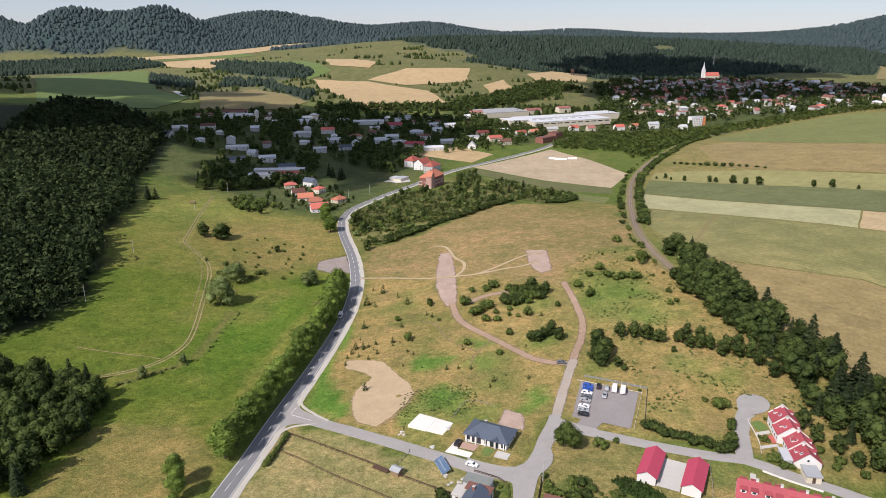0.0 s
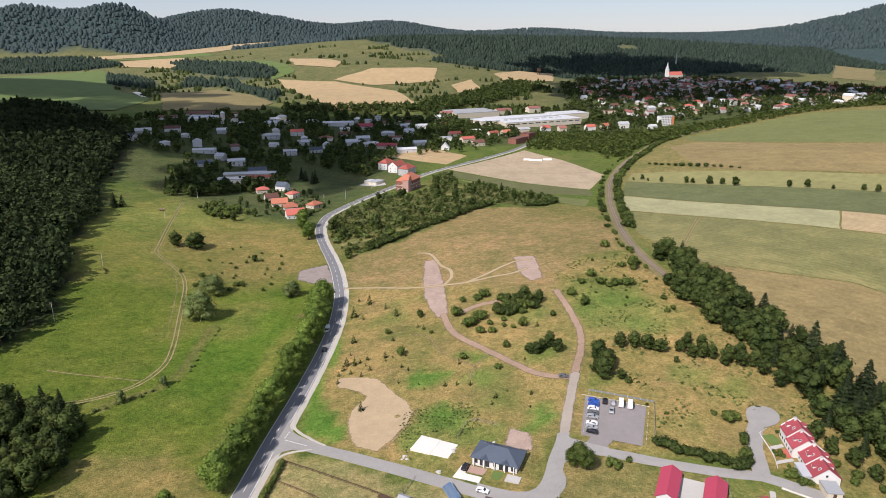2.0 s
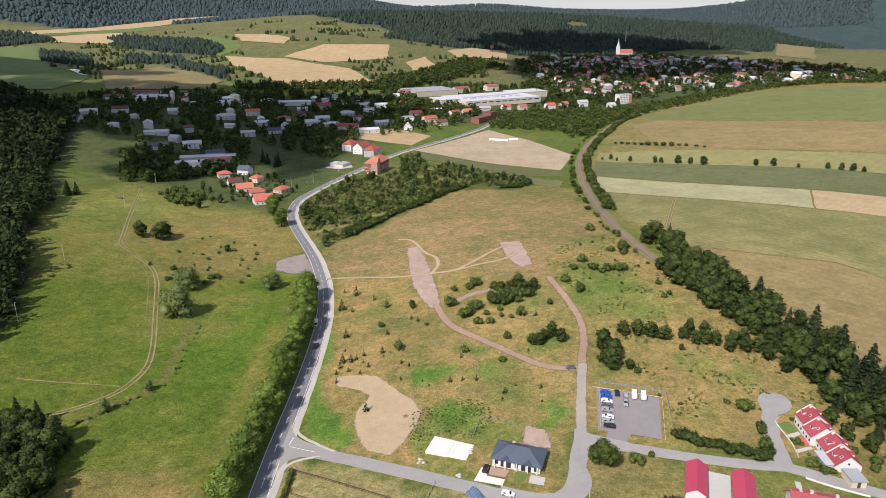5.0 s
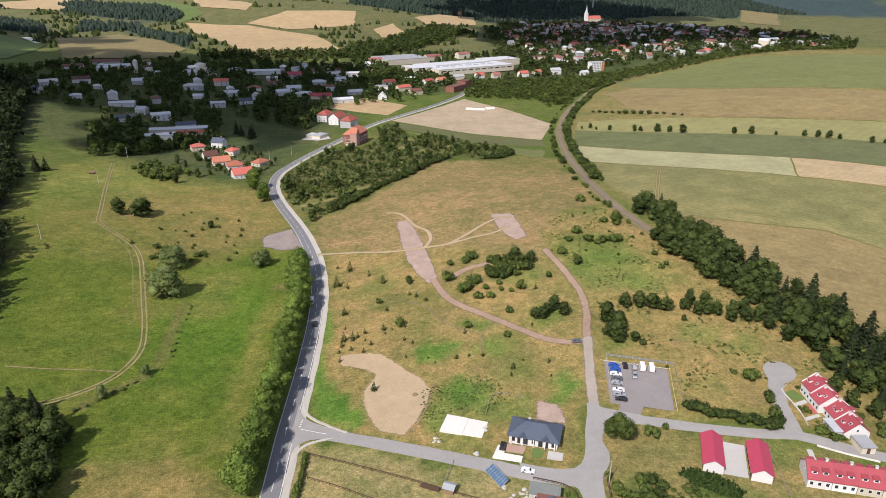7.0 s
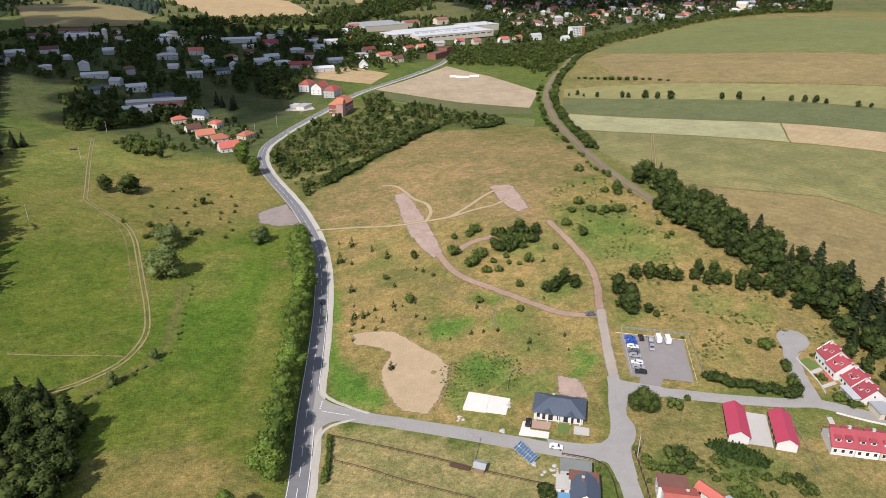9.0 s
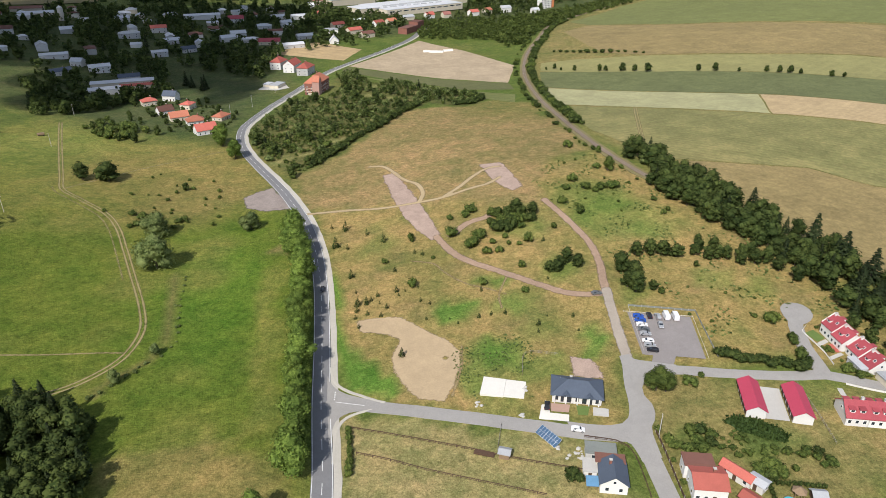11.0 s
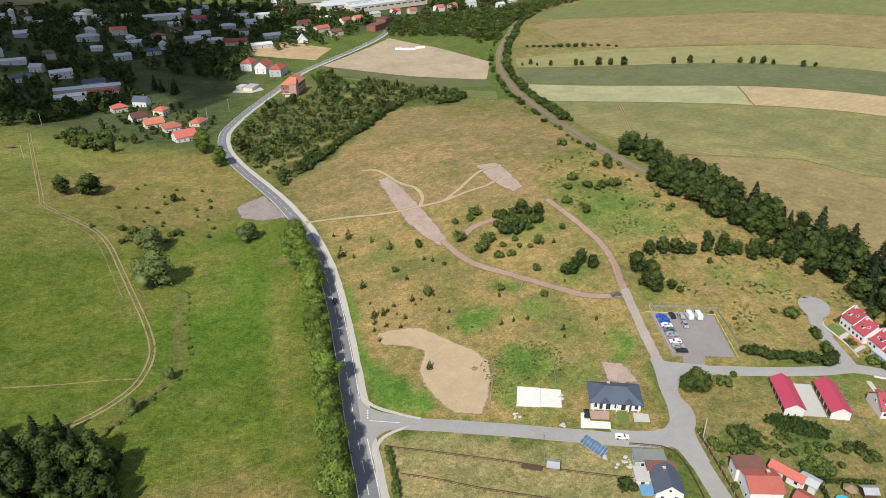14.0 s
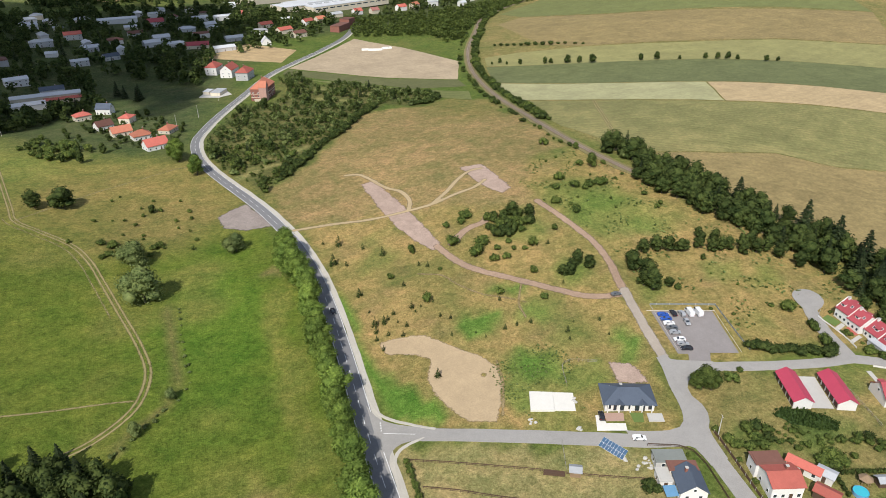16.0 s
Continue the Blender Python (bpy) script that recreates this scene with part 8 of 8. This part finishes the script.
# rubble heaps and rockery stones
for gx0, gy0, n, spread, nm, lab in ((-15.5, 217, 5, 1.0, "stone_heap", "pale heap of broken stones"), (-4, 207.5, 4, 0.7, "stone_heap", "pale heap of broken stones near the road"), (3.2, 188, 16, 3.4, "rockery", "garden rockery of pale stones"), (2.2, 219, 6, 1.2, "stone_heap", "pale heap of building rubble")):
    heap = root_at(nm, gx0, gy0, 0, lab, "stones")
    for k in range(n):
        bm = bmesh.new()
        r = srng.uniform(0.3, 0.75)
        bmesh.ops.create_icosphere(bm, subdivisions=1, radius=r)
        for v in bm.verts:
            v.co *= srng.uniform(0.75, 1.15)
        px, py = srng.uniform(-spread, spread), srng.uniform(-spread, spread)
        bmesh.ops.scale(bm, verts=bm.verts, vec=(1.2, 1.0, 0.6))
        bmesh.ops.translate(bm, verts=bm.verts, vec=(px, py, zg(gx0 + px, gy0 + py) - zg(gx0, gy0) + r * 0.25))
        part("stone", bm, M["concrete"], heap)

# white film tunnels beside the works field, a plastic strip on the far hill, a hay cart in the meadow
for k in range(3):
    tun = root_at("film_tunnel", (136, 146, 160)[k], (842, 835, 837)[k], (-12, -20, -4)[k], "low tunnel covered with white plastic film", "tunnel", "film tunnels")
    bm = bmesh.new()
    n = 10
    ring = [[bm.verts.new((x, 3.0 * math.cos(math.pi * j / n), 2.4 * math.sin(math.pi * j / n) - 0.3)) for j in range(n + 1)] for x in ((-4, -2, 0, 2, 4), (-8, -4, 0, 4, 8), (-5, -2, 0, 3, 6))[k]]
    for a, b in zip(ring, ring[1:]):
        for j in range(n):
            bm.faces.new((a[j], a[j + 1], b[j + 1], b[j]))
    bm.faces.new(ring[0])
    bm.faces.new(ring[-1][::-1])
    part("film", bm, M["slabwhite"], tun)
    for x in ((-4.05, -1.0, 1.0, 4.05), (-8.05, -2.0, 2.0, 8.05), (-5.05, -2.0, 2.0, 6.05))[k]:
        bm = bmesh.new()
        pts = [(x, 3.08 * math.cos(math.pi * j / n), 2.48 * math.sin(math.pi * j / n) - 0.3) for j in range(n + 1)]
        for a, b in zip(pts, pts[1:]):
            limb(bm, a, b, 0.05, 0.05, 4)
        part("hoop", bm, M["steel"], tun)
drape("film_strip", [(-600, 1552), (-594, 1578), (-560, 1500), (-522, 1436), (-520, 1420), (-535, 1425), (-575, 1500)], M["slabwhite"], 1.2, "long strip of white plastic film on a hillside", "film", 12.0)
cart = root_at("hay_cart", -213, 566, 10, "small wooden hay cart standing in the meadow", "cart")
bm = bmesh.new()
box(bm, -2.2, 2.2, -1.1, 1.1, 0.7, 1.9)
part("box", bm, M["wood"], cart)
for wx in (-1.4, 1.4):
    for s in (-1, 1):
        bm = bmesh.new()
        bmesh.ops.create_cone(bm, cap_ends=True, segments=12, radius1=0.45, radius2=0.45, depth=0.2, matrix=pose(wx, s * 1.15, 0.4, 90, 0, 0))
        part("wheel", bm, M["rubber"], cart)


def pole(x, y, h, label, arm=True, group="utility poles"):
    root = root_at("utility_pole", x, y, prng.uniform(0, 180), label, "pole", group)
    bm = bmesh.new()
    limb(bm, (0, 0, -0.6), (0, 0, h), 0.16, 0.10, 7)
    part("shaft", bm, M["concrete"], root)
    if arm:
        bm = bmesh.new()
        box(bm, -0.8, 0.8, -0.06, 0.06, h - 0.5, h - 0.38)
        part("crossarm", bm, M["wood"], root)
        for px in (-0.7, 0, 0.7):
            bm = bmesh.new()
            limb(bm, (px, 0, h - 0.38), (px, 0, h - 0.15), 0.05, 0.04, 6)
            part("insulator", bm, M["slabwhite"], root)
    return root


for x, y, h in ((-192, 341, 10), (-200, 420, 9), (-201, 537, 9), (-206, 640, 9), (-70, 640, 10), (-48, 690, 10), (31.8, 186.5, 8), (-88, 622, 9)):
    pole(x, y, h, "slim concrete utility pole with a crossarm")

# ---- cumulus clouds drifting high above, whose shadows lie over the village and the hills ----
cloud_mat = surface("cloud_white", (0.9, 0.9, 0.9), 1.0, 0.03, (0.002, 0.01))
fluff = cloud_mat.node_tree
thin = fluff.nodes.new("ShaderNodeBsdfTransparent")
veil = fluff.nodes.new("ShaderNodeMixShader")
veil.inputs["Fac"].default_value = 0.46
fluff.links.new(fluff.nodes["Principled BSDF"].outputs["BSDF"], veil.inputs[1])
fluff.links.new(thin.outputs["BSDF"], veil.inputs[2])
fluff.links.new(veil.outputs["Shader"], fluff.nodes["Material Output"].inputs["Surface"])
CLOUD_Z = 620.0


def cloud(outline, seed, lump):
    """A flat-bottomed heap of rounded billows above the given ground outline along the sun's rays."""
    gen = random.Random(seed)
    shift = Vector((SUN_TO.x, SUN_TO.y)) / SUN_TO.z * CLOUD_Z
    xs, ys = [p[0] for p in outline], [p[1] for p in outline]
    cx, cy = sum(xs) / len(xs), sum(ys) / len(ys)
    bm = bmesh.new()
    x = min(xs)
    while x < max(xs):
        y = min(ys)
        while y < max(ys):
            px, py = x + gen.uniform(-0.4, 0.4) * lump, y + gen.uniform(-0.4, 0.4) * lump
            d = float(edge_distance(outline, np.array([px]), np.array([py]))[0])
            if d < -0.25 * lump + gen.uniform(-0.2, 0.5) * lump:
                r = lump * gen.uniform(0.55, 0.95) * (1.0 if d < -lump else 0.75)
                bmesh.ops.create_icosphere(bm, subdivisions=2, radius=r, matrix=Matrix.Translation((px - cx, py - cy, gen.uniform(-0.1, 0.1) * r)) @ Matrix.Diagonal((1, 1, 0.55, 1)))
            y += lump * 0.75
        x += lump * 0.75
    for v in bm.verts:
        q = v.co * 0.035
        v.co += Vector((noise.noise(q), noise.noise(q + Vector((9, 3, 1))), 0.5 * noise.noise(q + Vector((1, 7, 5))))) * lump * 0.3
        if v.co.z < -0.12 * lump:
            v.co.z = -0.12 * lump
    root = new("cloud")
    root.matrix_basis = pose(cx + shift.x, cy + shift.y, CLOUD_Z)
    tagged(root, "white cumulus cloud casting a broad shadow", "cloud", kind="structure")
    part("billow_heap", bm, cloud_mat, root, smooth_faces=True)
    return root


cloud([(-740, 690), (-480, 720), (-360, 860), (-300, 850), (-262, 815), (-264, 755), (-240, 665), (-215, 668), (-190, 662), (-172, 683), (-152, 728), (-132, 735), (-108, 662), (-86, 645), (-68, 696), (-54, 745), (-58, 830), (-42, 880), (-12, 918), (35, 990), (45, 1110), (4, 1230), (-160, 1310), (-440, 1350), (-800, 1250)], 2, 44)
cloud([(-1250, 1350), (-800, 1300), (-380, 1420), (-420, 1560), (-620, 1780), (-900, 1900), (-1250, 1750)], 3, 80)
cloud([(430, 2060), (560, 2110), (760, 2120), (960, 2110), (1250, 2150), (1250, 2480), (850, 2620), (500, 2560), (360, 2350)], 4, 70)
cloud([(300, 1560), (420, 1440), (600, 1400), (820, 1380), (1100, 1420), (1230, 1700), (1150, 1990), (850, 2060), (560, 2030), (400, 1900)], 5, 60)
